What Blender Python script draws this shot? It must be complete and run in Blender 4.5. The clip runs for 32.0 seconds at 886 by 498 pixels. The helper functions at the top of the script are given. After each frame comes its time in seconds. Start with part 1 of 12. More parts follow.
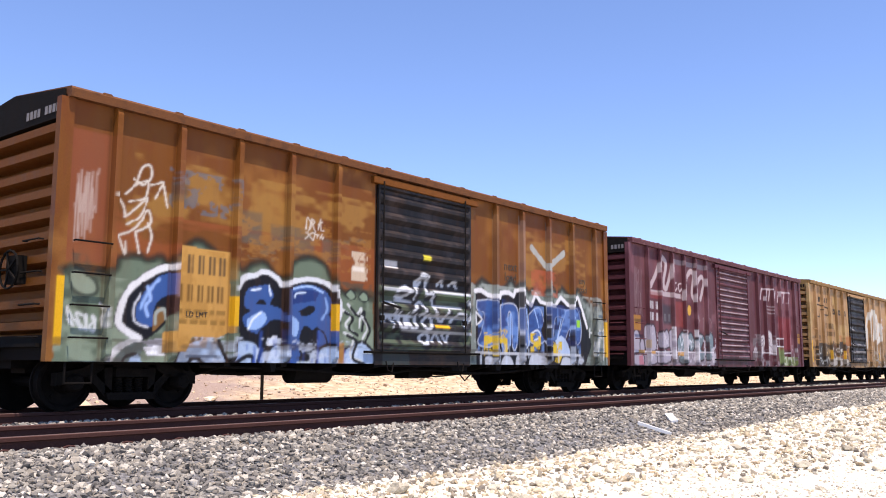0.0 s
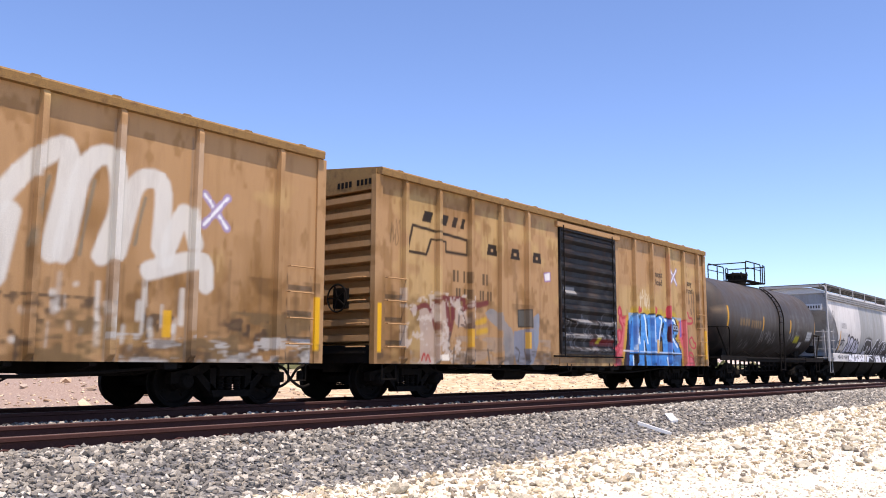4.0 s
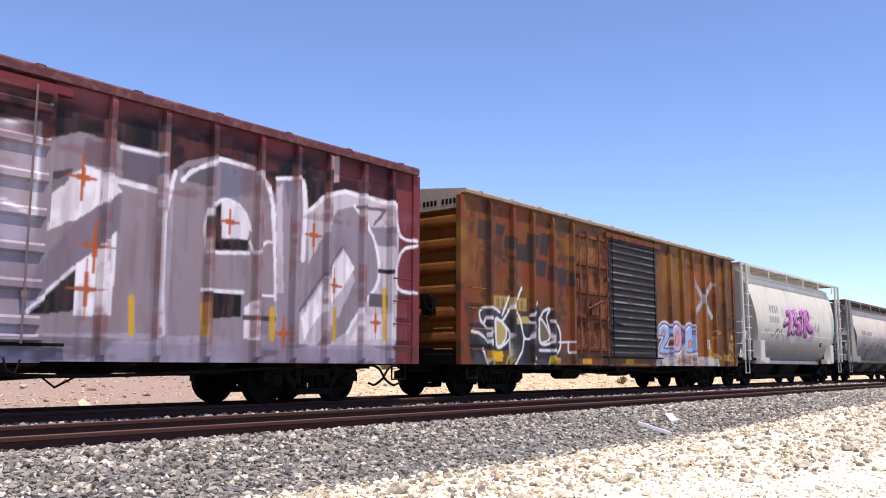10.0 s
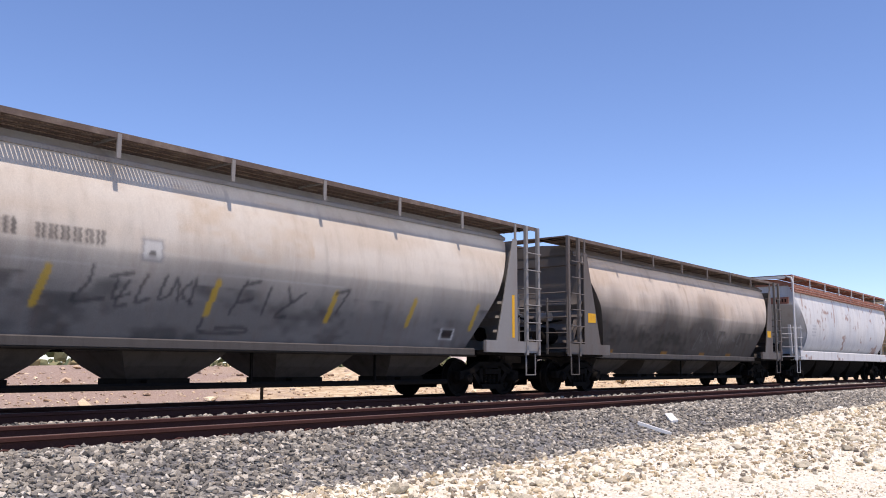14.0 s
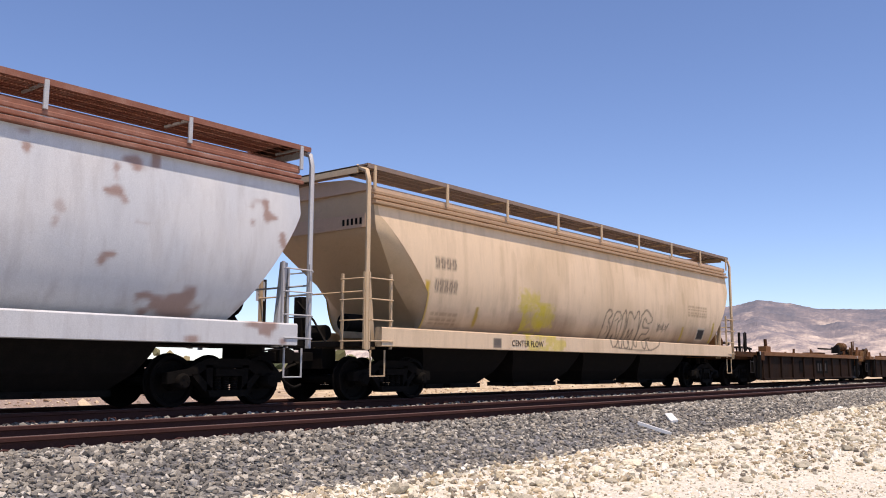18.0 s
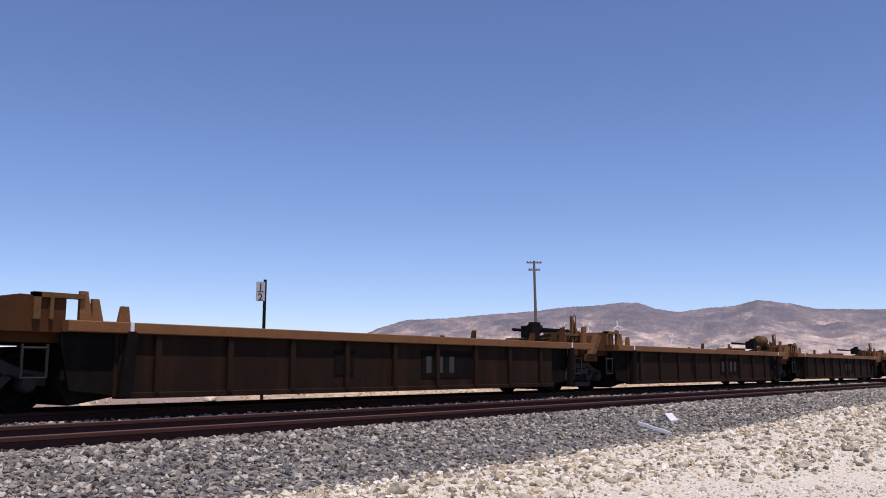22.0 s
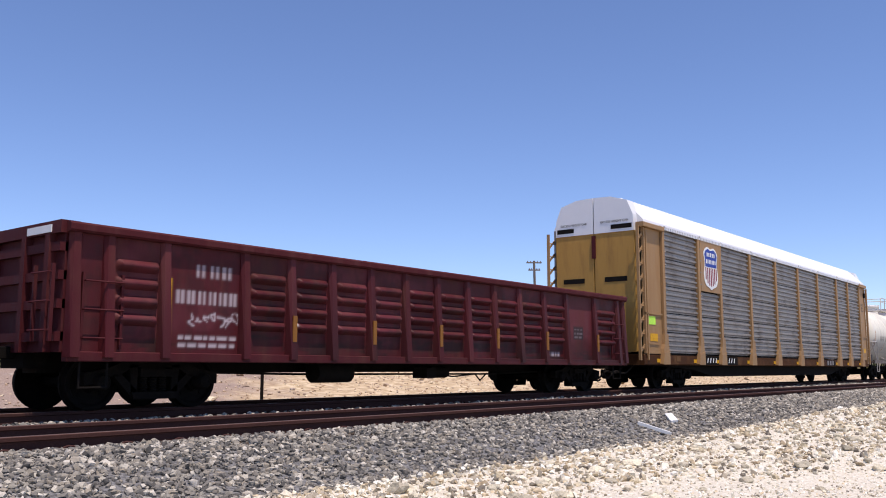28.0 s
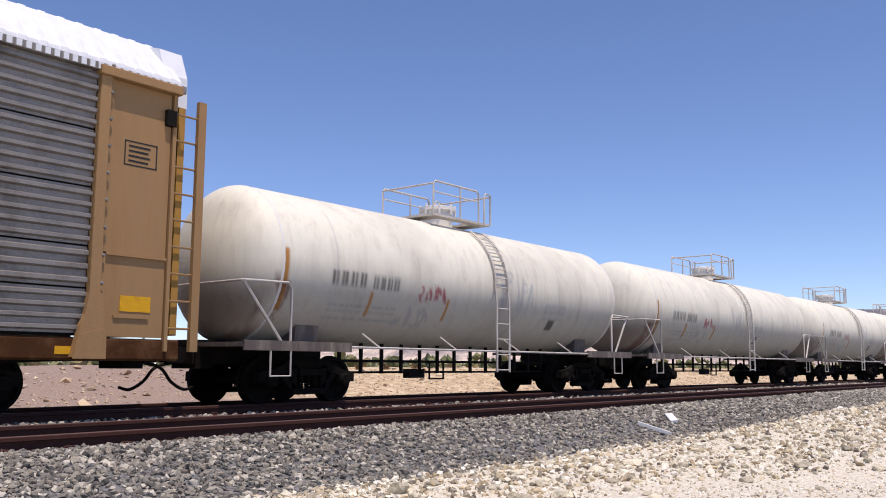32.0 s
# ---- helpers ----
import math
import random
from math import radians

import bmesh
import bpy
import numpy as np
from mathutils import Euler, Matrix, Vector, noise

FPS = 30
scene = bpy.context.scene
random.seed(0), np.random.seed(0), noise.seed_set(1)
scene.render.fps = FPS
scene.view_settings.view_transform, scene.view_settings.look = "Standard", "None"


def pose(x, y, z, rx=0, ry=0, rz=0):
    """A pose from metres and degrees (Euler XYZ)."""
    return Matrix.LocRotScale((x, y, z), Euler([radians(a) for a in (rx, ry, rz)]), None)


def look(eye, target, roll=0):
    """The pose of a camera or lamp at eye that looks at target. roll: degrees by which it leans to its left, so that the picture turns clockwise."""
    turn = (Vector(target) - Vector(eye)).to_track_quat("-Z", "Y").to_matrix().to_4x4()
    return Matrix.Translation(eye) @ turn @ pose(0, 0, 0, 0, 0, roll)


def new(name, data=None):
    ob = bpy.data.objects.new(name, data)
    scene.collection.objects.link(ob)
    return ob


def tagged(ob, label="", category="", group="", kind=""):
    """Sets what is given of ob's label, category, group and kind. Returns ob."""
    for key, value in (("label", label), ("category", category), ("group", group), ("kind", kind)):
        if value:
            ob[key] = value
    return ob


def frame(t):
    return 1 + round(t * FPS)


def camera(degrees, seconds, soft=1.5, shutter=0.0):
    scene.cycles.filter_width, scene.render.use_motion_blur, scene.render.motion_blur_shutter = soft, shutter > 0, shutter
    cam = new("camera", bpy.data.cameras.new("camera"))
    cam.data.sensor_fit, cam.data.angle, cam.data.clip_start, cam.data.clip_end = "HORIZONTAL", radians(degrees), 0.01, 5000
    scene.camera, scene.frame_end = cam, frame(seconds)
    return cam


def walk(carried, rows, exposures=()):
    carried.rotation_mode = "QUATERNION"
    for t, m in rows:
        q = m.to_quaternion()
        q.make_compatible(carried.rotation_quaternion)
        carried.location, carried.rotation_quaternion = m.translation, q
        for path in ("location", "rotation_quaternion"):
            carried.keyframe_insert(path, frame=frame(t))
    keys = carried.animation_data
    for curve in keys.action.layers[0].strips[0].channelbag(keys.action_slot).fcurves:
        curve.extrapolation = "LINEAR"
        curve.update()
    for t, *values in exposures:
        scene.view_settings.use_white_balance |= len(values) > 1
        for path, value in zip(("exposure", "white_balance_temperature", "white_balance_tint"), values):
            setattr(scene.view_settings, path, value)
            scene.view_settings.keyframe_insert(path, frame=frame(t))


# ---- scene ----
# camera on a low tripod beside the line; the track runs along X, the train comes from +X
EYE = Vector((0.0, 0.0, 0.666))
YAW, PITCH, ROLL = radians(51.17), radians(7.69), 0.2
AIM = EYE + Vector((math.sin(YAW) * math.cos(PITCH), math.cos(YAW) * math.cos(PITCH), math.sin(PITCH)))
cam = camera(53.85, 32.0, soft=1.0)
STOPS = [(0, 0.7), (2, 0.73), (4, 0.62), (5, 0.5), (7, 0.56), (8, 0.44), (9, 0.5), (10, 0.54), (11, 0.72), (12.5, 0.3), (15, 0.3), (18, 0.15), (19, 0.04), (20, -0.17), (20.6, -0.2), (22, -0.25), (24.5, -0.34), (26.5, -0.3), (28, 0.08), (29, 0.35), (30, 0.48), (31, 0.52), (32, -0.04)]
STOPS = [(t, s, 6400 if 20.2 < t < 27 else 6850 if 17 < t < 19.5 else 6500 if 18 < t < 29 else 6650 if t < 4.5 else 6550, 28 if 19.5 < t < 28 else 24) for t, s in STOPS]
walk(cam, [(0.0, look(EYE, AIM, ROLL)), (32.0, look(EYE, AIM, ROLL))], STOPS)

# world: clear desert sky at noon, high sun on the camera's side
SUN_DIR = Vector((-0.12, -0.29, 0.95)).normalized()
world = bpy.data.worlds.new("sky")
scene.world = world
world.use_nodes = True
wn = world.node_tree
sky = wn.nodes.new("ShaderNodeTexSky")
sky.sky_type = 'NISHITA'
sky.sun_disc = False
sky.sun_elevation = math.asin(SUN_DIR.z)
sky.sun_rotation = math.atan2(SUN_DIR.x, SUN_DIR.y)
sky.altitude = 1600
sky.air_density, sky.dust_density, sky.ozone_density = 1.0, 0.0, 6.5
wn.links.new(sky.outputs[0], wn.nodes["Background"].inputs[0])
wn.nodes["Background"].inputs[1].default_value = 0.15
sun = new("sun", bpy.data.lights.new("sun", 'SUN'))
sun.data.energy, sun.data.angle, sun.data.color = 4.25, radians(0.53), (1.0, 0.953, 0.81)
sun.matrix_world = look(SUN_DIR * 50, (0, 0, 0))

TRAIN_Y, NEAR_Y, HALF_GAUGE = 13.15, 9.1, 0.753
SIDE = 1.55


# ---- materials ----
def rgb(h):
    c = [int(h[i:i + 2], 16) / 255 for i in (0, 2, 4)]
    return tuple(x / 12.92 if x <= 0.04045 else ((x + 0.055) / 1.055) ** 2.4 for x in c)


def surface(name, color, rough=0.6, metal=0.0, vary=0.25, stain=None, amount=0.35, scale=3.0, fine=60.0,
            bump=0.15, paint=False, streak=False, per_object=0.0, spec=0.3):
    """A weathered surface: base colour or the paint layer, fine grain, larger stains of a second colour."""
    m = bpy.data.materials.new(name)
    m.use_nodes = True
    n, l = m.node_tree.nodes, m.node_tree.links
    b = n["Principled BSDF"]
    b.inputs["Metallic"].default_value = metal
    b.inputs["Specular IOR Level"].default_value = spec
    co = n.new("ShaderNodeTexCoord")
    mp = n.new("ShaderNodeMapping")
    l.new(co.outputs["Object"], mp.inputs["Vector"])
    if streak:
        mp.inputs["Scale"].default_value = (1.6, 1.6, 0.28)
    big = n.new("ShaderNodeTexNoise")
    big.inputs["Scale"].default_value, big.inputs["Detail"].default_value = scale, 8
    big.inputs["Roughness"].default_value = 0.65
    l.new(mp.outputs[0], big.inputs["Vector"])
    small = n.new("ShaderNodeTexNoise")
    small.inputs["Scale"].default_value, small.inputs["Detail"].default_value = fine, 4
    l.new(co.outputs["Object"], small.inputs["Vector"])
    if paint:
        base = n.new("ShaderNodeAttribute")
        base.attribute_name = "paint"
        out = base.outputs["Color"]
    else:
        base = n.new("ShaderNodeRGB")
        base.outputs[0].default_value = (*color, 1)
        out = base.outputs[0]
    if stain is not None:
        ramp = n.new("ShaderNodeMapRange")
        ramp.inputs["From Min"].default_value, ramp.inputs["From Max"].default_value = 0.48, 0.74
        ramp.inputs["To Max"].default_value = amount
        l.new(big.outputs["Fac"], ramp.inputs["Value"])
        mx = n.new("ShaderNodeMix")
        mx.data_type = 'RGBA'
        l.new(ramp.outputs[0], mx.inputs["Factor"])
        l.new(out, mx.inputs["A"])
        mx.inputs["B"].default_value = (*stain, 1)
        out = mx.outputs["Result"]
    add = n.new("ShaderNodeMath")
    add.operation = 'ADD'
    l.new(big.outputs["Fac"], add.inputs[0])
    l.new(small.outputs["Fac"], add.inputs[1])
    val = n.new("ShaderNodeMapRange")
    val.inputs["From Min"].default_value, val.inputs["From Max"].default_value = 0.6, 1.4
    val.inputs["To Min"].default_value, val.inputs["To Max"].default_value = 1 - vary, 1 + vary
    l.new(add.outputs[0], val.inputs["Value"])
    hsv = n.new("ShaderNodeHueSaturation")
    l.new(out, hsv.inputs["Color"])
    if per_object:
        oi = n.new("ShaderNodeObjectInfo")
        mr = n.new("ShaderNodeMapRange")
        mr.inputs["To Min"].default_value, mr.inputs["To Max"].default_value = 1 - per_object, 1 + per_object
        l.new(oi.outputs["Random"], mr.inputs["Value"])
        mu = n.new("ShaderNodeMath")
        mu.operation = 'MULTIPLY'
        l.new(mr.outputs[0], mu.inputs[0])
        l.new(val.outputs[0], mu.inputs[1])
        l.new(mu.outputs[0], hsv.inputs["Value"])
    else:
        l.new(val.outputs[0], hsv.inputs["Value"])
    l.new(hsv.outputs[0], b.inputs["Base Color"])
    rr = n.new("ShaderNodeMapRange")
    rr.inputs["From Min"].default_value, rr.inputs["From Max"].default_value = 0.3, 0.7
    rr.inputs["To Min"].default_value, rr.inputs["To Max"].default_value = max(0.05, rough - 0.15), min(1, rough + 0.15)
    l.new(big.outputs["Fac"], rr.inputs["Value"])
    l.new(rr.outputs[0], b.inputs["Roughness"])
    if bump:
        bp = n.new("ShaderNodeBump")
        bp.inputs["Strength"].default_value, bp.inputs["Distance"].default_value = bump, 0.02
        l.new(add.outputs[0], bp.inputs["Height"])
        l.new(bp.outputs[0], b.inputs["Normal"])
    return m


def stones(name, colors, rough=0.9):
    """Stone colours picked piece by piece."""
    m = bpy.data.materials.new(name)
    m.use_nodes = True
    n, l = m.node_tree.nodes, m.node_tree.links
    b = n["Principled BSDF"]
    b.inputs["Roughness"].default_value = rough
    g = n.new("ShaderNodeNewGeometry")
    r = n.new("ShaderNodeValToRGB")
    r.color_ramp.interpolation = 'CONSTANT'
    while len(r.color_ramp.elements) < len(colors):
        r.color_ramp.elements.new(0.5)
    for i, c in enumerate(colors):
        r.color_ramp.elements[i].position, r.color_ramp.elements[i].color = i / len(colors), (*c, 1)
    l.new(g.outputs["Random Per Island"], r.inputs[0])
    t = n.new("ShaderNodeTexNoise")
    co = n.new("ShaderNodeTexCoord")
    l.new(co.outputs["Object"], t.inputs["Vector"])
    t.inputs["Scale"].default_value, t.inputs["Detail"].default_value = 35, 5
    v = n.new("ShaderNodeMapRange")
    v.inputs["To Min"].default_value, v.inputs["To Max"].default_value = 0.6, 1.4
    l.new(t.outputs["Fac"], v.inputs["Value"])
    h = n.new("ShaderNodeHueSaturation")
    l.new(r.outputs[0], h.inputs["Color"])
    l.new(v.outputs[0], h.inputs["Value"])
    l.new(h.outputs[0], b.inputs["Base Color"])
    bp = n.new("ShaderNodeBump")
    bp.inputs["Strength"].default_value, bp.inputs["Distance"].default_value = 0.3, 0.02
    l.new(t.outputs["Fac"], bp.inputs["Height"])
    l.new(bp.outputs[0], b.inputs["Normal"])
    return m


RUST = (0.13, 0.045, 0.02)
MAT_PAINT = surface("weathered_paint", (0, 0, 0), 0.55, vary=0.16, stain=(0.10, 0.055, 0.035), amount=0.32, scale=2.2, paint=True, streak=True, bump=0.08, spec=0.15)
MAT_BLACK = surface("grimy_black_steel", (0.0135, 0.0115, 0.010), 0.85, vary=0.4, spec=0.05, stain=(0.022, 0.016, 0.013), amount=0.4, scale=5)
MAT_TRUCK = surface("oily_cast_steel", (0.0095, 0.0082, 0.0072), 0.85, vary=0.4, spec=0.04, stain=(0.019, 0.014, 0.011), amount=0.5, scale=6)
MAT_WHEEL = surface("wheel_steel", (0.0065, 0.0056, 0.005), 0.7, metal=0.0, spec=0.05, vary=0.3, stain=(0.02, 0.014, 0.011), amount=0.5, scale=5)
MAT_SPRAY = surface("silver_sprayed_steel", rgb("74605f"), 0.6, vary=0.25, stain=(0.1, 0.06, 0.06), amount=0.6, scale=5)
AUTORACK_INSET = 3.5
MAT_RAIL = surface("rusty_rail", (0.07, 0.032, 0.026), 0.85, metal=0.0, spec=0.06, vary=0.25, stain=(0.04, 0.02, 0.016), amount=0.6, scale=8)
MAT_TREAD = surface("rolled_rail_head", (0.13, 0.08, 0.065), 0.6, metal=0.2, vary=0.2, scale=9)
MAT_TIE = surface("creosoted_tie", (0.12, 0.085, 0.06), 0.9, vary=0.4, scale=9, bump=0.5)
MAT_WHITE = surface("white_steel", (0.72, 0.70, 0.66), 0.5, vary=0.08, stain=(0.35, 0.27, 0.2), amount=0.4, scale=2, streak=True, bump=0.05)
MAT_GREYMARK = surface("faded_grey_mark", (0.22, 0.20, 0.19), 0.8, vary=0.3)
MAT_YELLOW = surface("yellow_marking", rgb("d8a010"), 0.6, vary=0.15, stain=(0.25, 0.12, 0.03), amount=0.5, scale=6)


# ---- mesh building ----
class M:
    """Vertices and faces of one part."""

    def __init__(self):
        self.v, self.f = [], []

    def add(self, v, f):
        o = len(self.v)
        self.v += [tuple(p) for p in v]
        self.f += [tuple(i + o for i in q) for q in f]
        return self

    def box(self, x0, y0, z0, x1, y1, z1):
        return self.add([(x0, y0, z0), (x1, y0, z0), (x1, y1, z0), (x0, y1, z0), (x0, y0, z1), (x1, y0, z1), (x1, y1, z1), (x0, y1, z1)],
                        [(0, 3, 2, 1), (4, 5, 6, 7), (0, 1, 5, 4), (1, 2, 6, 5), (2, 3, 7, 6), (3, 0, 4, 7)])

    def slab(self, x0, y0, z0, x1, y1, z1, c=0.012):
        """A box with chamfered long edges."""
        dx, dy, dz = x1 - x0, y1 - y0, z1 - z0
        if dx >= dy and dx >= dz:
            return self.loft([(y0 + c, z0), (y1 - c, z0), (y1, z0 + c), (y1, z1 - c), (y1 - c, z1), (y0 + c, z1), (y0, z1 - c), (y0, z0 + c)], x0, x1)
        q = [(x0 + c, y0), (x1 - c, y0), (x1, y0 + c), (x1, y1 - c), (x1 - c, y1), (x0 + c, y1), (x0, y1 - c), (x0, y0 + c)]
        if dz >= dy:
            return self.add([(x, y, z0) for x, y in q] + [(x, y, z1) for x, y in q],
                            [tuple(range(7, -1, -1)), tuple(range(8, 16))] + [(i, (i + 1) % 8, 8 + (i + 1) % 8, 8 + i) for i in range(8)])
        return self.box(x0, y0, z0, x1, y1, z1)

    def loft(self, prof, x0, x1, caps=True, n=1):
        """A closed (y, z) outline drawn out along x."""
        k = len(prof)
        v = [(x0 + (x1 - x0) * i / n, y, z) for i in range(n + 1) for y, z in prof]
        f = [(i * k + j, i * k + (j + 1) % k, (i + 1) * k + (j + 1) % k, (i + 1) * k + j) for i in range(n) for j in range(k)]
        if caps:
            f += [tuple(range(k - 1, -1, -1)), tuple(range(n * k, n * k + k))]
        return self.add(v, f)

    def prism(self, poly, y0, y1):
        """A closed (x, z) outline with a thickness along y."""
        k = len(poly)
        return self.add([(x, y0, z) for x, z in poly] + [(x, y1, z) for x, z in poly],
                        [tuple(range(k)), tuple(range(2 * k - 1, k - 1, -1))] + [(i, k + i, k + (i + 1) % k, (i + 1) % k) for i in range(k)])

    def tube(self, pts, r, n=6):
        pts = [Vector(p) for p in pts]
        rings, up = [], None
        for i, p in enumerate(pts):
            d = (pts[min(i + 1, len(pts) - 1)] - pts[max(i - 1, 0)]).normalized()
            a = d.orthogonal().normalized() if up is None else (up - d * up.dot(d)).normalized()
            up = a
            b = d.cross(a)
            rings.append([p + (a * math.cos(2 * math.pi * j / n) + b * math.sin(2 * math.pi * j / n)) * r for j in range(n)])
        v = [q for ring in rings for q in ring]
        f = [(i * n + j, i * n + (j + 1) % n, (i + 1) * n + (j + 1) % n, (i + 1) * n + j) for i in range(len(pts) - 1) for j in range(n)]
        f += [tuple(range(n - 1, -1, -1)), tuple(range((len(pts) - 1) * n, len(pts) * n))]
        return self.add(v, f)

    def bar(self, p, q, w, h):
        """A rectangular bar from p to q."""
        p, q = Vector(p), Vector(q)
        d = (q - p).normalized()
        a = d.cross(Vector((0, 1, 0)) if abs(d.y) < 0.9 else Vector((0, 0, 1))).normalized() * (h / 2)
        b = d.cross(a).normalized() * (w / 2)
        v = [e + s * a + t * b for e in (p, q) for s, t in ((-1, -1), (1, -1), (1, 1), (-1, 1))]
        return self.add(v, [(3, 2, 1, 0), (4, 5, 6, 7)] + [(i, (i + 1) % 4, 4 + (i + 1) % 4, 4 + i) for i in range(4)])

    def turn(self, prof, n=24, axis='y', c=(0, 0, 0)):
        """A (along, radius) outline turned about an axis through c."""
        v = []
        for a, r in prof:
            for j in range(n):
                w = 2 * math.pi * j / n
                p = {'y': (r * math.cos(w), a, r * math.sin(w)), 'x': (a, r * math.cos(w), r * math.sin(w)), 'z': (r * math.cos(w), r * math.sin(w), a)}[axis]
                v.append((p[0] + c[0], p[1] + c[1], p[2] + c[2]))
        k = len(prof)
        f = [(i * n + j, i * n + (j + 1) % n, (i + 1) * n + (j + 1) % n, (i + 1) * n + j) for i in range(k - 1) for j in range(n)]
        f += [tuple(range(n - 1, -1, -1)), tuple(range((k - 1) * n, k * n))]
        return self.add(v, f)

    def mesh(self, name, mat, smooth=0, canvas=None):
        me = bpy.data.meshes.new(name)
        me.from_pydata(self.v, [], self.f)
        bm = bmesh.new()
        bm.from_mesh(me)
        bmesh.ops.recalc_face_normals(bm, faces=bm.faces)
        bm.to_mesh(me)
        bm.free()
        return dress(me, mat, smooth, canvas)

    def obj(self, name, mat, parent=None, label="", smooth=0, canvas=None):
        return child(name, self.mesh(name, mat, smooth, canvas), parent, label)


def dress(me, mat, smooth=0, canvas=None):
    me.materials.append(mat)
    if smooth:
        me.shade_smooth()
        me.set_sharp_from_angle(angle=radians(smooth))
    if canvas is not None:
        co = np.empty(len(me.vertices) * 3, dtype=np.float32)
        me.vertices.foreach_get("co", co)
        co = co.reshape(-1, 3)
        a = me.color_attributes.new("paint", 'FLOAT_COLOR', 'POINT')
        a.data.foreach_set("color", canvas.at(co[:, 0], co[:, 2]).ravel())
    return me


def child(name, me, parent=None, label="", m=None):
    ob = new(name, me)
    if parent is not None:
        ob.parent = parent
    if m is not None:
        ob.matrix_basis = m
    if label:
        ob["label"] = label
    return ob


def part(name, bm, mat, parent, label="", smooth=0, canvas=None):
    return bm.obj(name, mat, parent, label, smooth, canvas)


# ---- paint layers ----
def smooth_noise(h, w, cells, seed):
    r = np.random.RandomState(seed)
    ch, cw = max(2, int(cells[0])), max(2, int(cells[1]))
    g = r.rand(ch + 1, cw + 1).astype(np.float32)
    y, x = np.linspace(0, ch - 1e-3, h), np.linspace(0, cw - 1e-3, w)
    yi, xi = y.astype(int), x.astype(int)
    fy, fx = (y - yi)[:, None], (x - xi)[None, :]
    fy, fx = fy * fy * (3 - 2 * fy), fx * fx * (3 - 2 * fx)
    return (g[yi][:, xi] * (1 - fy) + g[yi + 1][:, xi] * fy) * (1 - fx) + (g[yi][:, xi + 1] * (1 - fy) + g[yi + 1][:, xi + 1] * fy) * fx


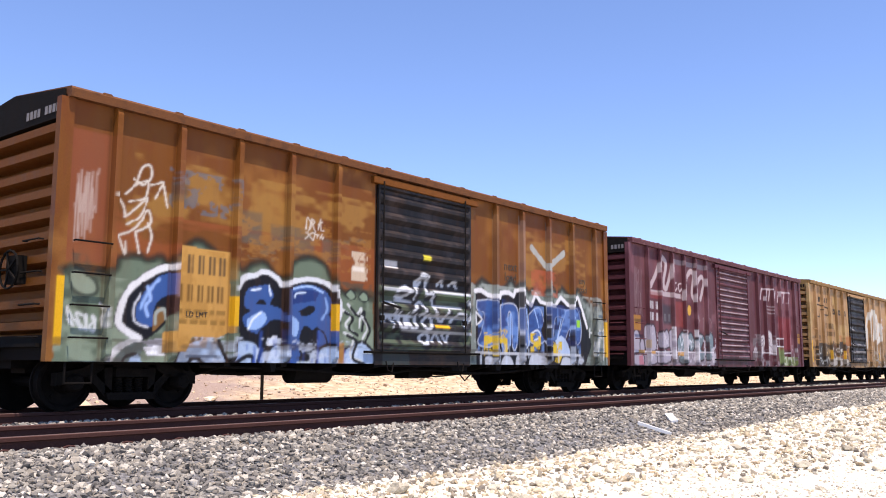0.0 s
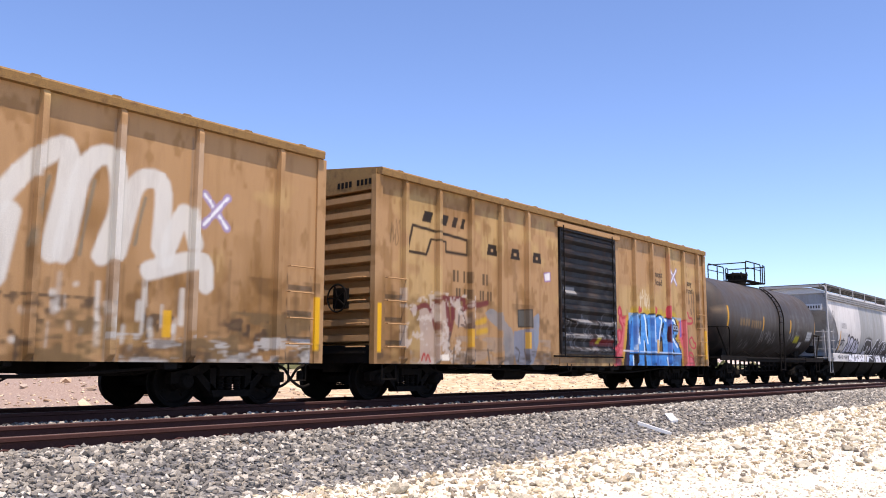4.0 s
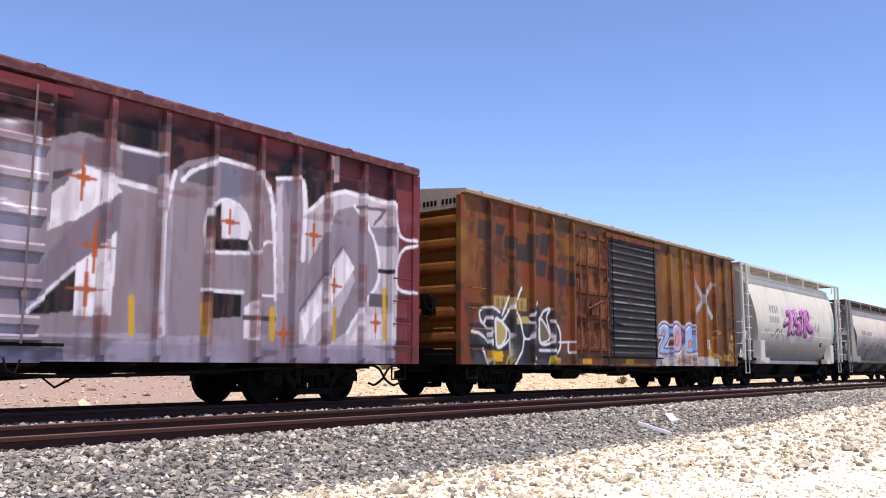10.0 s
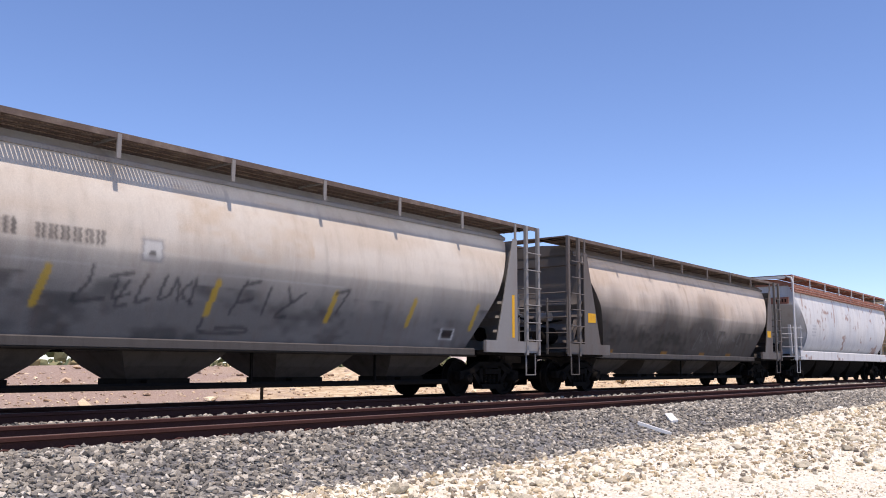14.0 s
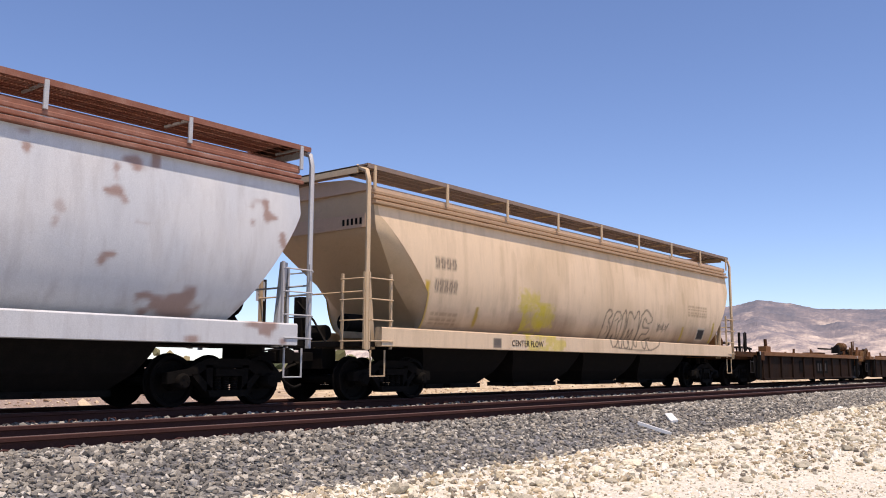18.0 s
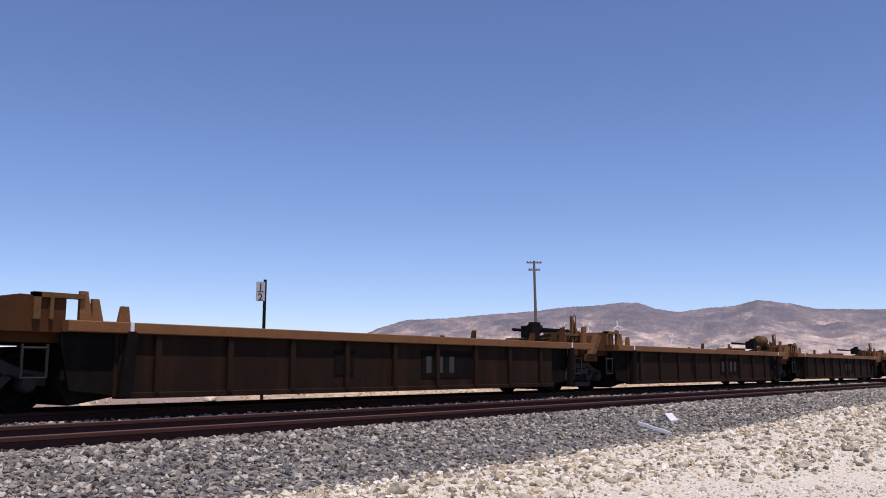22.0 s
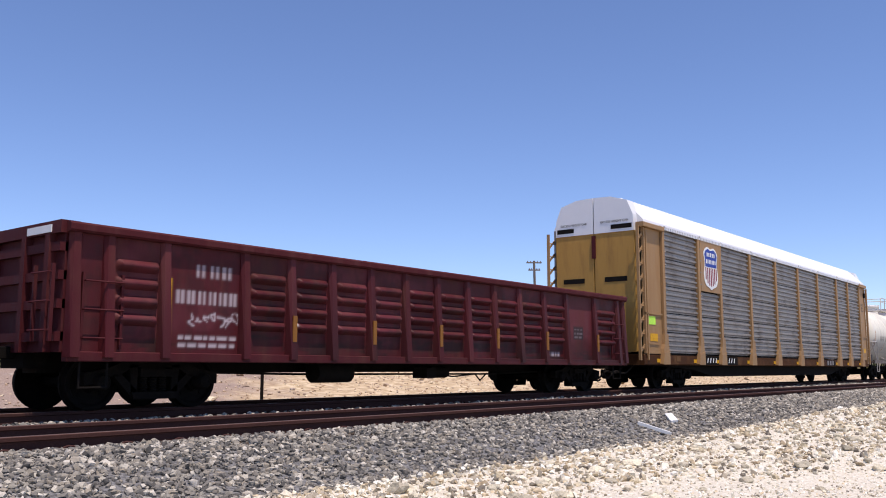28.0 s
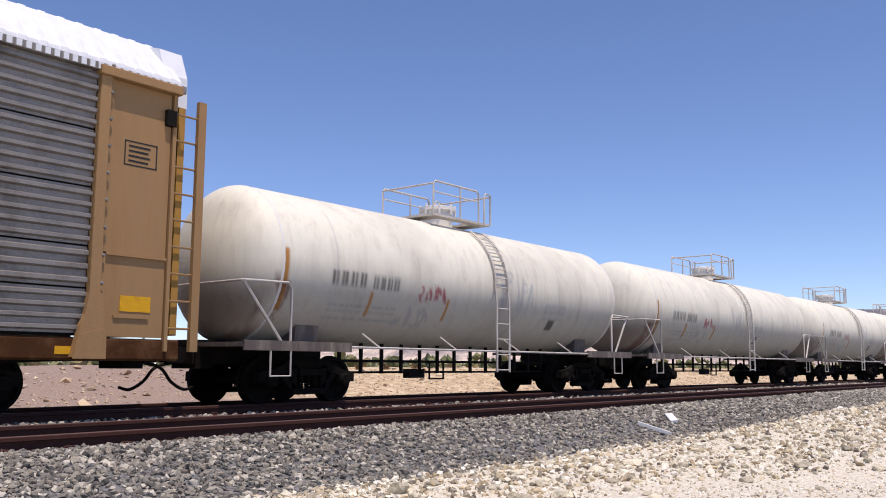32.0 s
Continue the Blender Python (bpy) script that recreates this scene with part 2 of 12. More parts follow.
class Canvas:
    """Paint on a car side: x along the car from its leading end, z above the rail, in metres."""

    def __init__(self, length, height, color, res=0.02, seed=1):
        self.L, self.res, self.seed, self.soft = length, res, seed, None
        self.h, self.w = int(height / res), int((length + 0.4) / res)
        self.a = np.ones((self.h, self.w, 3), dtype=np.float32) * np.array(color, dtype=np.float32)
        self.X, self.Z = np.meshgrid((np.arange(self.w) + 0.5) * res - 0.2, (np.arange(self.h) + 0.5) * res)

    def at(self, x, z):
        i = np.clip((z / self.res).astype(int), 0, self.h - 1)
        j = np.clip(((x + self.L / 2 + 0.2) / self.res).astype(int), 0, self.w - 1)
        c = np.ones((len(x), 4), dtype=np.float32)
        if self.soft is None:
            p = np.pad(self.a, ((1, 1), (1, 1), (0, 0)), mode='edge')
            p = (p[:-2] + 8 * p[1:-1] + p[2:]) / 10
            self.soft = (p[:, :-2] + 8 * p[:, 1:-1] + p[:, 2:]) / 10
        c[:, :3] = self.soft[i, j]
        return c

    def window(self, x0, x1, z0, z1):
        j0, j1 = max(0, int((x0 + 0.2) / self.res)), min(self.w, int((x1 + 0.2) / self.res) + 2)
        i0, i1 = max(0, int(z0 / self.res)), min(self.h, int(z1 / self.res) + 2)
        return slice(i0, max(i0, i1)), slice(j0, max(j0, j1))

    def lay(self, s, mask, color, alpha=1.0):
        k = (np.clip(mask, 0, 1) * alpha)[..., None].astype(np.float32)
        self.a[s] = self.a[s] * (1 - k) + np.array(color, dtype=np.float32) * k

    def blotch(self, color, cells=(4, 12), low=0.55, high=0.75, alpha=0.7, box=None):
        s = self.window(*box) if box else (slice(0, self.h), slice(0, self.w))
        self.seed += 1
        h, w = self.a[s].shape[:2]
        if h < 2 or w < 2:
            return
        m = 0.65 * smooth_noise(h, w, cells, self.seed) + 0.35 * smooth_noise(h, w, (cells[0] * 4, cells[1] * 4), self.seed + 500)
        self.lay(s, (m - low) / (high - low), color, alpha)

    def rect(self, x0, x1, z0, z1, color, alpha=1.0, soft=0.0):
        s = self.window(x0 - soft, x1 + soft, z0 - soft, z1 + soft)
        X, Z = self.X[s], self.Z[s]
        e = max(soft, self.res)
        d = np.minimum(np.minimum(X - x0, x1 - X), np.minimum(Z - z0, z1 - Z))
        self.lay(s, d / e + 0.5, color, alpha)

    def poly(self, pts, color, alpha=1.0):
        p = np.array(pts, dtype=np.float32)
        s = self.window(p[:, 0].min(), p[:, 0].max(), p[:, 1].min(), p[:, 1].max())
        X, Z = self.X[s], self.Z[s]
        inside = np.zeros(X.shape, dtype=bool)
        for (ax, az), (bx, bz) in zip(p, np.roll(p, -1, axis=0)):
            if az != bz:
                inside ^= ((az > Z) != (bz > Z)) & (X < (bx - ax) * (Z - az) / (bz - az) + ax)
        self.lay(s, inside.astype(np.float32), color, alpha)

    def stroke(self, pts, width, color, soft=0.012, alpha=1.0):
        p = np.array(pts, dtype=np.float32)
        r = width / 2
        s = self.window(p[:, 0].min() - r - soft, p[:, 0].max() + r + soft, p[:, 1].min() - r - soft, p[:, 1].max() + r + soft)
        X, Z = self.X[s], self.Z[s]
        if X.size == 0:
            return
        d = np.full(X.shape, 99.0, dtype=np.float32)
        for (ax, az), (bx, bz) in zip(p[:-1], p[1:]):
            ux, uz = bx - ax, bz - az
            t = np.clip(((X - ax) * ux + (Z - az) * uz) / (ux * ux + uz * uz + 1e-9), 0, 1)
            d = np.minimum(d, np.hypot(X - ax - t * ux, Z - az - t * uz))
        self.lay(s, (r - d) / soft + 0.5, color, alpha)

    def marks(self, x, z, n, w, h, color, gap=0.42, skip=(), alpha=0.8):
        """A row of plain bars for a stencilled mark: a pair of narrow bars for each sign."""
        for i in range(n):
            if i not in skip:
                k = w * (1 - gap)
                for q in (0.0, 0.62):
                    self.rect(x + i * w + k * q, x + i * w + k * (q + 0.38), z, z + h, color, alpha)

    def lines(self, x0, x1, z, n, color, h=0.035, step=0.075, alpha=0.7, seed=3):
        """Lines of small unreadable stencil as broken bars."""
        r = random.Random(seed)
        for i in range(n):
            x = x0
            while x < x1:
                w = r.uniform(0.06, 0.2)
                self.rect(x, min(x + w, x1), z - i * step, z - i * step + h, color, alpha)
                x += w + r.uniform(0.03, 0.06)


def curve(pts, n=6):
    """Points rounded into a smooth line."""
    p = [Vector((*q, 0)) for q in pts]
    p = [p[0] * 2 - p[1]] + p + [p[-1] * 2 - p[-2]]
    out = []
    for i in range(1, len(p) - 2):
        for k in range(n):
            t = k / n
            q = 0.5 * ((2 * p[i]) + (p[i + 1] - p[i - 1]) * t + (2 * p[i - 1] - 5 * p[i] + 4 * p[i + 1] - p[i + 2]) * t * t + (3 * p[i] - p[i - 1] - 3 * p[i + 1] + p[i + 2]) * t ** 3)
            out.append((q.x, q.y))
    return out + [(p[-2].x, p[-2].y)]


def tag(cv, x0, x1, z0, z1, n, color, width=0.03, seed=1, alpha=0.85):
    """A thin sprayed scrawl."""
    r = random.Random(seed)
    for i in range(n):
        w = (x1 - x0) / n
        pts = [(x0 + w * (i + r.random() * 1.1), r.uniform(z0, z1)) for _ in range(r.randint(4, 6))]
        cv.stroke(curve(pts), width, color, 0.015, alpha)


def drips(cv, x0, x1, z0, z1, color, n, seed=1, alpha=0.4, width=0.06):
    r = random.Random(seed)
    for _ in range(n):
        x, a = r.uniform(x0, x1), r.uniform(z0, z1)
        b = r.uniform(z0, a)
        cv.stroke([(x, a), (x + r.uniform(-0.03, 0.03), b)], width * r.uniform(0.5, 1.6), color, 0.05, alpha * r.uniform(0.4, 1))


# ---- ground, tracks, distance ----
def height(x, y):
    """The lie of the land: service road by the camera, ballast beds, a low sandy bank beyond the train."""
    x, y = np.asarray(x, dtype=np.float64), np.asarray(y, dtype=np.float64)
    z = np.full(np.broadcast(x, y).shape, -0.5)
    step = lambda a, b, t: (lambda k: k * k * (3 - 2 * k))(np.clip((t - a) / (b - a), 0, 1))
    z = z + 0.30 * step(6.2, 7.5, y) - 0.12 * step(15.5, 17.5, y)
    # a heap of pale gravel towards the far side of the road
    z = z + (0.30 * step(9, 19, x) * step(0.5, 3.5, y) * (1 - step(4.8, 6.3, y)))
    z = z + 0.05 * np.sin(x * 1.3 + 0.5 * y) * np.sin(y * 1.7) * (1 - step(5.6, 6.3, y))
    # bank and hollows beyond the train
    w = step(18, 27, y)
    z = z + w * (0.62 + 0.22 * np.sin(x * 0.35 + 1.2) + 0.12 * np.sin(x * 0.9 + y * 0.3)) * (1 - 0.8 * step(34, 60, y))
    z = z + 0.05 * np.sin(x * 2.1 + y * 1.3) * w * (1 - step(40, 60, y))
    return z


def ground_mesh():
    xs = np.concatenate([np.linspace(-3800, -60, 14)[:-1], np.linspace(-60, -8, 18)[:-1], np.linspace(-8, 45, 180)[:-1], np.linspace(45, 140, 70)[:-1], np.geomspace(140, 4300, 24)])
    ys = np.concatenate([np.linspace(-3800, -30, 10)[:-1], np.linspace(-30, -3, 12)[:-1], np.linspace(-3, 9, 70)[:-1], np.linspace(9, 19, 24)[:-1], np.linspace(19, 45, 60)[:-1], np.geomspace(45, 4300, 26)])
    X, Y = np.meshgrid(xs, ys)
    Z = height(X, Y)
    v = np.stack([X, Y, Z], -1).reshape(-1, 3)
    nx, ny = len(xs), len(ys)
    i, j = np.meshgrid(np.arange(ny - 1), np.arange(nx - 1), indexing='ij')
    a = (i * nx + j).ravel()
    me = bpy.data.meshes.new("ground")
    me.from_pydata(v.tolist(), [], np.stack([a, a + 1, a + nx + 1, a + nx], -1).tolist())
    return me


def ground_material():
    """Pale gravel road, grey ballast beds and sandy scrub, parted by the lie of the land."""
    m = bpy.data.materials.new("desert_ground")
    m.use_nodes = True
    n, l = m.node_tree.nodes, m.node_tree.links
    b = n["Principled BSDF"]
    b.inputs["Roughness"].default_value = 0.95
    co = n.new("ShaderNodeTexCoord")
    sep = n.new("ShaderNodeSeparateXYZ")
    l.new(co.outputs["Object"], sep.inputs[0])

    def noise(scale, detail=6):
        t = n.new("ShaderNodeTexNoise")
        t.inputs["Scale"].default_value, t.inputs["Detail"].default_value = scale, detail
        l.new(co.outputs["Object"], t.inputs["Vector"])
        return t.outputs["Fac"]

    def ramp(v, stops):
        r = n.new("ShaderNodeValToRGB")
        while len(r.color_ramp.elements) < len(stops):
            r.color_ramp.elements.new(0.5)
        for e, (p, c) in zip(r.color_ramp.elements, stops):
            e.position, e.color = p, (*c, 1)
        l.new(v, r.inputs[0])
        return r.outputs[0]

    def mix(f, a, c):
        x = n.new("ShaderNodeMix")
        x.data_type = 'RGBA'
        l.new(f, x.inputs["Factor"])
        l.new(a, x.inputs["A"])
        l.new(c, x.inputs["B"])
        return x.outputs["Result"]

    def between(v, lo, hi):
        r = n.new("ShaderNodeMapRange")
        r.inputs["From Min"].default_value, r.inputs["From Max"].default_value = lo, hi
        l.new(v, r.inputs["Value"])
        return r.outputs[0]

    big, mid, fine = noise(0.35), noise(3.0), noise(28.0, 8)
    wob = n.new("ShaderNodeMath")
    wob.operation = 'MULTIPLY_ADD'
    l.new(mid, wob.inputs[0])
    wob.inputs[1].default_value = 0.7
    l.new(sep.outputs["Y"], wob.inputs[2])
    y = wob.outputs[0]
    pale = ramp(fine, [(0.3, (0.48, 0.41, 0.30)), (0.5, (0.69, 0.625, 0.50)), (0.7, (0.80, 0.75, 0.65))])
    ballast = ramp(fine, [(0.3, (0.06, 0.057, 0.056)), (0.5, (0.15, 0.145, 0.14)), (0.72, (0.28, 0.27, 0.265))])
    sand = ramp(mid, [(0.3, (0.36, 0.245, 0.14)), (0.5, (0.54, 0.40, 0.24)), (0.62, (0.66, 0.52, 0.34))])
    peb = ramp(fine, [(0.3, (0.19, 0.125, 0.095)), (0.55, (0.35, 0.25, 0.19)), (0.75, (0.54, 0.44, 0.35))])
    slant = n.new("ShaderNodeMath")
    slant.operation = 'MULTIPLY_ADD'
    l.new(sep.outputs["Y"], slant.inputs[0])
    slant.inputs[1].default_value = -0.85
    l.new(sep.outputs["X"], slant.inputs[2])
    rag = n.new("ShaderNodeMath")
    rag.operation = 'MULTIPLY_ADD'
    l.new(big, rag.inputs[0])
    rag.inputs[1].default_value = 14.0
    l.new(slant.outputs[0], rag.inputs[2])
    sand = mix(between(rag.outputs[0], 5.0, 8.5), peb, sand)
    scrub = ramp(mid, [(0.35, (0.10, 0.12, 0.055)), (0.55, (0.20, 0.19, 0.10)), (0.7, (0.42, 0.34, 0.22))])
    c = mix(between(y, 6.35, 6.6), pale, ballast)
    c = mix(between(y, 16.0, 16.8), c, sand)
    c = mix(between(y, 36, 44), c, scrub)
    l.new(c, b.inputs["Base Color"])
    bp = n.new("ShaderNodeBump")
    bp.inputs["Strength"].default_value, bp.inputs["Distance"].default_value = 0.7, 0.05
    l.new(fine, bp.inputs["Height"])
    l.new(bp.outputs[0], b.inputs["Normal"])
    return m


gm = ground_mesh()
dress(gm, ground_material(), smooth=60)
tagged(new("ground", gm), "pale gravel road and sandy desert ground beside the railway", "ground", kind="structure")

# stone shapes: rough chipped lumps
ICO = bmesh.new()
bmesh.ops.create_icosphere(ICO, subdivisions=1, radius=1.0)
ICO_V = np.array([v.co[:] for v in ICO.verts])
ICO_F = np.array([[v.index for v in f.verts] for f in ICO.faces])
ICO.free()


def stone_field(name, pts, sizes, mat, label, category, seed, flat=0.65, rough=0.34):
    """Many loose stones, each its own chipped lump, lying at pts."""
    r = np.random.RandomState(seed)
    k = len(pts)
    shape = ICO_V[None] * (1 + r.uniform(-rough, rough, (k, len(ICO_V), 1)))
    shape = shape * r.uniform(0.6, 1.25, (k, 1, 3)) * np.array([1, 1, flat])
    a, t = r.uniform(0, 2 * math.pi, k), r.uniform(-0.6, 0.6, k)
    ca, sa, ct, st = np.cos(a)[:, None], np.sin(a)[:, None], np.cos(t)[:, None], np.sin(t)[:, None]
    x, y, z = shape[..., 0], shape[..., 1] * ct - shape[..., 2] * st, shape[..., 1] * st + shape[..., 2] * ct
    v = np.stack([x * ca - y * sa, x * sa + y * ca, z], -1) * sizes[:, None, None] + np.asarray(pts)[:, None]
    f = ICO_F[None] + (np.arange(k) * len(ICO_V))[:, None, None]
    me = bpy.data.meshes.new(name)
    me.from_pydata(v.reshape(-1, 3).tolist(), [], f.reshape(-1, 3).tolist())
    me.materials.append(mat)
    return tagged(new(name, me), label, category, kind="stuff")


def scatter(n, x0, x1, y0, y1, seed, near=True, sink=0.3, size=(0.02, 0.05), limit=None):
    r = np.random.RandomState(seed)
    u = r.rand(n)
    x = x0 + (x1 - x0) * (u ** 1.9 if near else u)
    y = r.uniform(y0, y1, n)
    s = r.uniform(size[0], size[1], n) * (1 + np.clip((x - 12) / 30, 0, 1.2) * (1 if near else 0))
    if limit is not None:
        k = limit(x, y, r)
        x, y, s = x[k], y[k], s[k]
    return np.stack([x, y, height(x, y) + s * sink], -1), s


GREY = stones("grey_ballast_stone", [rgb(c) for c in ("7b766d", "8c867a", "9d9688", "615d57", "b3ab9b", "918777", "847d71", "c0b8a9", "767169", "4f4c47", "8e8678", "6f6960")])
PALE = stones("pale_gravel_stone", [rgb(c) for c in ("e0d9c4", "eae5d5", "d3c8af", "aea189", "f1ede0", "dad0b6", "bfb7a4", "d3bf9e", "999080", "ede7d8")])
p, s = scatter(31000, 0.5, 55, 6.2, 8.3, 3, size=(0.014, 0.04))
p[:, 2] += 0.055 * np.clip((p[:, 1] - 7.4) / 0.5, 0, 1)
stone_field("ballast", p, s, GREY, "crushed grey stone ballast along the near track", "ballast", 4, flat=0.8, rough=0.5)
p, s = scatter(3500, 2, 50, 10.0, 12.1, 5, size=(0.025, 0.05))
p[:, 2] += 0.06
stone_field("ballast", p, s, GREY, "crushed grey stone ballast between the two tracks", "ballast", 6)
p, s = scatter(26000, 2.0, 40, 1.2, 6.35, 7, size=(0.005, 0.019), limit=lambda x, y, r: (y < 6.3 - 0.25 * r.rand(len(x))) & (x > 0.35 * y))
stone_field("gravel", p, s, PALE, "pale loose gravel on the service road", "gravel", 8, flat=0.8, rough=0.62)
MIXED = stones("mixed_stone", [rgb(c) for c in ("dacfb8", "c3b496", "a49884", "887e6c", "e6dfcc", "c7b494", "a89679", "d5cbb4", "786f62", "e0d8c2", "b9aa8c", "ede7d8")])
p, s = scatter(12000, 4.0, 34, 1.6, 6.3, 17, size=(0.011, 0.042), limit=lambda x, y, r: (y > 6.3 - (x - 3.5) * 0.42 - 0.5 * r.rand(len(x))) & (x > 0.35 * y))
stone_field("gravel", p, s, MIXED, "coarse mixed stones on the gravel heap", "gravel", 18, flat=0.85, rough=0.7)

# larger pale rocks on the heap
rr = random.Random(12)
rock_mat = surface("pale_rock", (0.56, 0.50, 0.37), 0.95, vary=0.35, stain=(0.3, 0.22, 0.16), amount=0.6, scale=7, bump=0.5, per_object=0.35)
for i in range(190):
    x = rr.uniform(5.0, 26)
    y = rr.uniform(2.2, 5.9) if x > 9 else rr.uniform(3.2, 5.8)
    bm = bmesh.new()
    bmesh.ops.create_icosphere(bm, subdivisions=2, radius=1.0)
    q = Vector((rr.uniform(-9, 9), rr.uniform(-9, 9), i))
    for v in bm.verts:
        v.co *= 1 + 0.55 * noise.noise(v.co * 1.3 + q) + 0.2 * noise.noise(v.co * 3 + q)
        v.co.z *= 0.6
    k = rr.uniform(0.035, 0.075) * (1 if rr.random() < 0.85 else 1.5)
    bmesh.ops.scale(bm, vec=(k * rr.uniform(0.8, 1.5), k, k), verts=bm.verts)
    me = bpy.data.meshes.new("rock")
    bm.to_mesh(me)
    bm.free()
    me.materials.append(rock_mat)
    ob = tagged(new("rock", me), "pale weathered rock lying on the gravel", "rock", "rocks on the gravel road")
    ob.matrix_basis = pose(x, y, float(height(x, y)) + k * 0.25, 0, 0, rr.uniform(0, 360))

# rails, ties and clips of both tracks
RAIL = [(-0.07, -0.18), (0.07, -0.18), (0.07, -0.165), (0.012, -0.145), (0.01, -0.05), (0.037, -0.04), (0.037, -0.006), (0.03, 0.0), (-0.03, 0.0), (-0.037, -0.006), (-0.037, -0.04), (-0.01, -0.05), (-0.012, -0.145), (-0.07, -0.165)]
for y in (NEAR_Y - HALF_GAUGE, NEAR_Y + HALF_GAUGE, TRAIN_Y - HALF_GAUGE, TRAIN_Y + HALF_GAUGE):
    ob = M().loft([(a + y, b) for a, b in RAIL], -60, 900).obj("rail", MAT_RAIL, None)
    tagged(ob, "rusty brown steel rail with a worn head", "rail", "rails", "structure")
    part("rail_head", M().loft([(y - 0.03, -0.001), (y + 0.03, -0.001), (y + 0.026, 0.003), (y - 0.026, 0.003)], -60, 900), MAT_TREAD, ob, "worn running surface")
tie_mesh = M().slab(-0.115, -1.3, -0.36, 0.115, 1.3, -0.185).mesh("tie", MAT_TIE)
clip_mesh = M().box(-0.09, -0.13, -0.19, 0.09, 0.13, -0.172).tube([(-0.06, -0.12, -0.17), (-0.05, -0.1, -0.12), (0.0, -0.085, -0.115), (0.05, -0.1, -0.12), (0.06, -0.12, -0.17)], 0.016, 5).mesh("rail_clip", MAT_RAIL, 40)
for y0, n in ((NEAR_Y, 110), (TRAIN_Y, 70)):
    track = tagged(new("track_bed"), "row of dark wooden ties bedded in ballast", "railway track", "tracks", "structure")
    for i in range(n):
        x = 1.36 + 0.622 * i - (0 if y0 == NEAR_Y else 4.0)
        child("tie", tie_mesh, track, m=pose(x, y0, 0))
        child("rail_clip", clip_mesh, track, m=pose(x, y0 - HALF_GAUGE, 0))
        child("rail_clip", clip_mesh, track, m=pose(x, y0 + HALF_GAUGE, 0, 0, 0, 180))


# far mountains: ridge lines as seen over the wells
def mountains():
    r = np.random.RandomState(8)
    az = np.radians(np.linspace(-12, 62, 560))
    deg = np.degrees(az)
    # skyline: heading from the camera's axis (degrees), height above the horizon (degrees)
    key = [(-14, 0.2), (-6, 1.7), (-4.2, 2.5), (-2.35, 3.05), (0.24, 3.17), (3.2, 3.43), (6.15, 3.65), (8, 3.9), (9.8, 3.96), (11.6, 4.16), (12.7, 4.11), (13.7, 3.73), (15.1, 3.5), (16.8, 3.73), (18.5, 3.84), (19.85, 4.19), (21.8, 3.91), (23.3, 3.56), (27, 3.44), (33, 3.5), (42, 2.8), (52, 2.0), (62, 1.0)]
    top = np.interp(deg, [k[0] for k in key], [k[1] for k in key])
    rows = []
    for i, f in enumerate(np.linspace(0, 1, 46)):
        d = 2500 + 1700 * f
        e = top * (f ** 1.2)
        bumps = 0
        for q, (k, amp) in enumerate(((9, 0.24), (23, 0.14), (60, 0.08), (140, 0.045))):
            bumps = bumps + amp * np.sin(k * az * (1 + 0.15 * f) + 7 * f * (q + 1) + r.uniform(0, 6.28)) * np.sin((0.3 + f) * math.pi * (q + 1.3))
        # spurs and gullies that run down the slopes
        for k, amp, w in ((26, 0.42, 2.6), (61, 0.26, 3.4), (131, 0.13, 4.2)):
            bumps = bumps + amp * (0.5 - np.abs(np.sin(k * az * 0.5 + w * f + 0.8 * np.sin(5 * f + k + 9 * az))))
        e = np.maximum(0.0, e + bumps * np.clip(4 * f * (1 - f), 0, 1) + (r.rand(len(az)) - 0.5) * 0.05 * np.clip(f * 3, 0, 1))
        h = YAW + az
        rows.append(np.stack([d * np.sin(h), d * np.cos(h), -1 + d * np.tan(np.radians(e))], -1))
    v = np.concatenate(rows)
    nx = len(az)
    i, j = np.meshgrid(np.arange(45), np.arange(nx - 1), indexing='ij')
    a = (i * nx + j).ravel()
    me = bpy.data.meshes.new("mountain_range")
    me.from_pydata(v.tolist(), [], np.stack([a, a + 1, a + nx + 1, a + nx], -1).tolist())
    m = bpy.data.materials.new("hazy_mountain")
    m.use_nodes = True
    n, l = m.node_tree.nodes, m.node_tree.links
    b = n["Principled BSDF"]
    b.inputs["Roughness"].default_value = 1.0
    co = n.new("ShaderNodeTexCoord")
    t = n.new("ShaderNodeTexNoise")
    t.inputs["Scale"].default_value, t.inputs["Detail"].default_value, t.inputs["Roughness"].default_value = 0.007, 10, 0.76
    l.new(co.outputs["Object"], t.inputs["Vector"])
    rp = n.new("ShaderNodeValToRGB")
    for _ in range(2):
        rp.color_ramp.elements.new(0.5)
    for e, (p0, c) in zip(rp.color_ramp.elements, [(0.36, rgb("66656c")), (0.5, rgb("82797a")), (0.58, rgb("a6978e")), (0.7, rgb("d2bfae"))]):
        e.position, e.color = p0, (*c, 1)
    # pale fans spread at the foot of the darker ridges
    sx = n.new("ShaderNodeSeparateXYZ")
    l.new(co.outputs["Object"], sx.inputs[0])
    lo = n.new("ShaderNodeMapRange")
    lo.inputs["From Min"].default_value, lo.inputs["From Max"].default_value = 40, 210
    lo.inputs["To Min"].default_value, lo.inputs["To Max"].default_value = 0.13, -0.07
    l.new(sx.outputs["Z"], lo.inputs["Value"])
    sm = n.new("ShaderNodeMath")
    sm.operation = 'ADD'
    l.new(t.outputs["Fac"], sm.inputs[0])
    l.new(lo.outputs[0], sm.inputs[1])
    l.new(sm.outputs[0], rp.inputs[0])
    l.new(rp.outputs[0], b.inputs["Base Color"])
    me.materials.append(m)
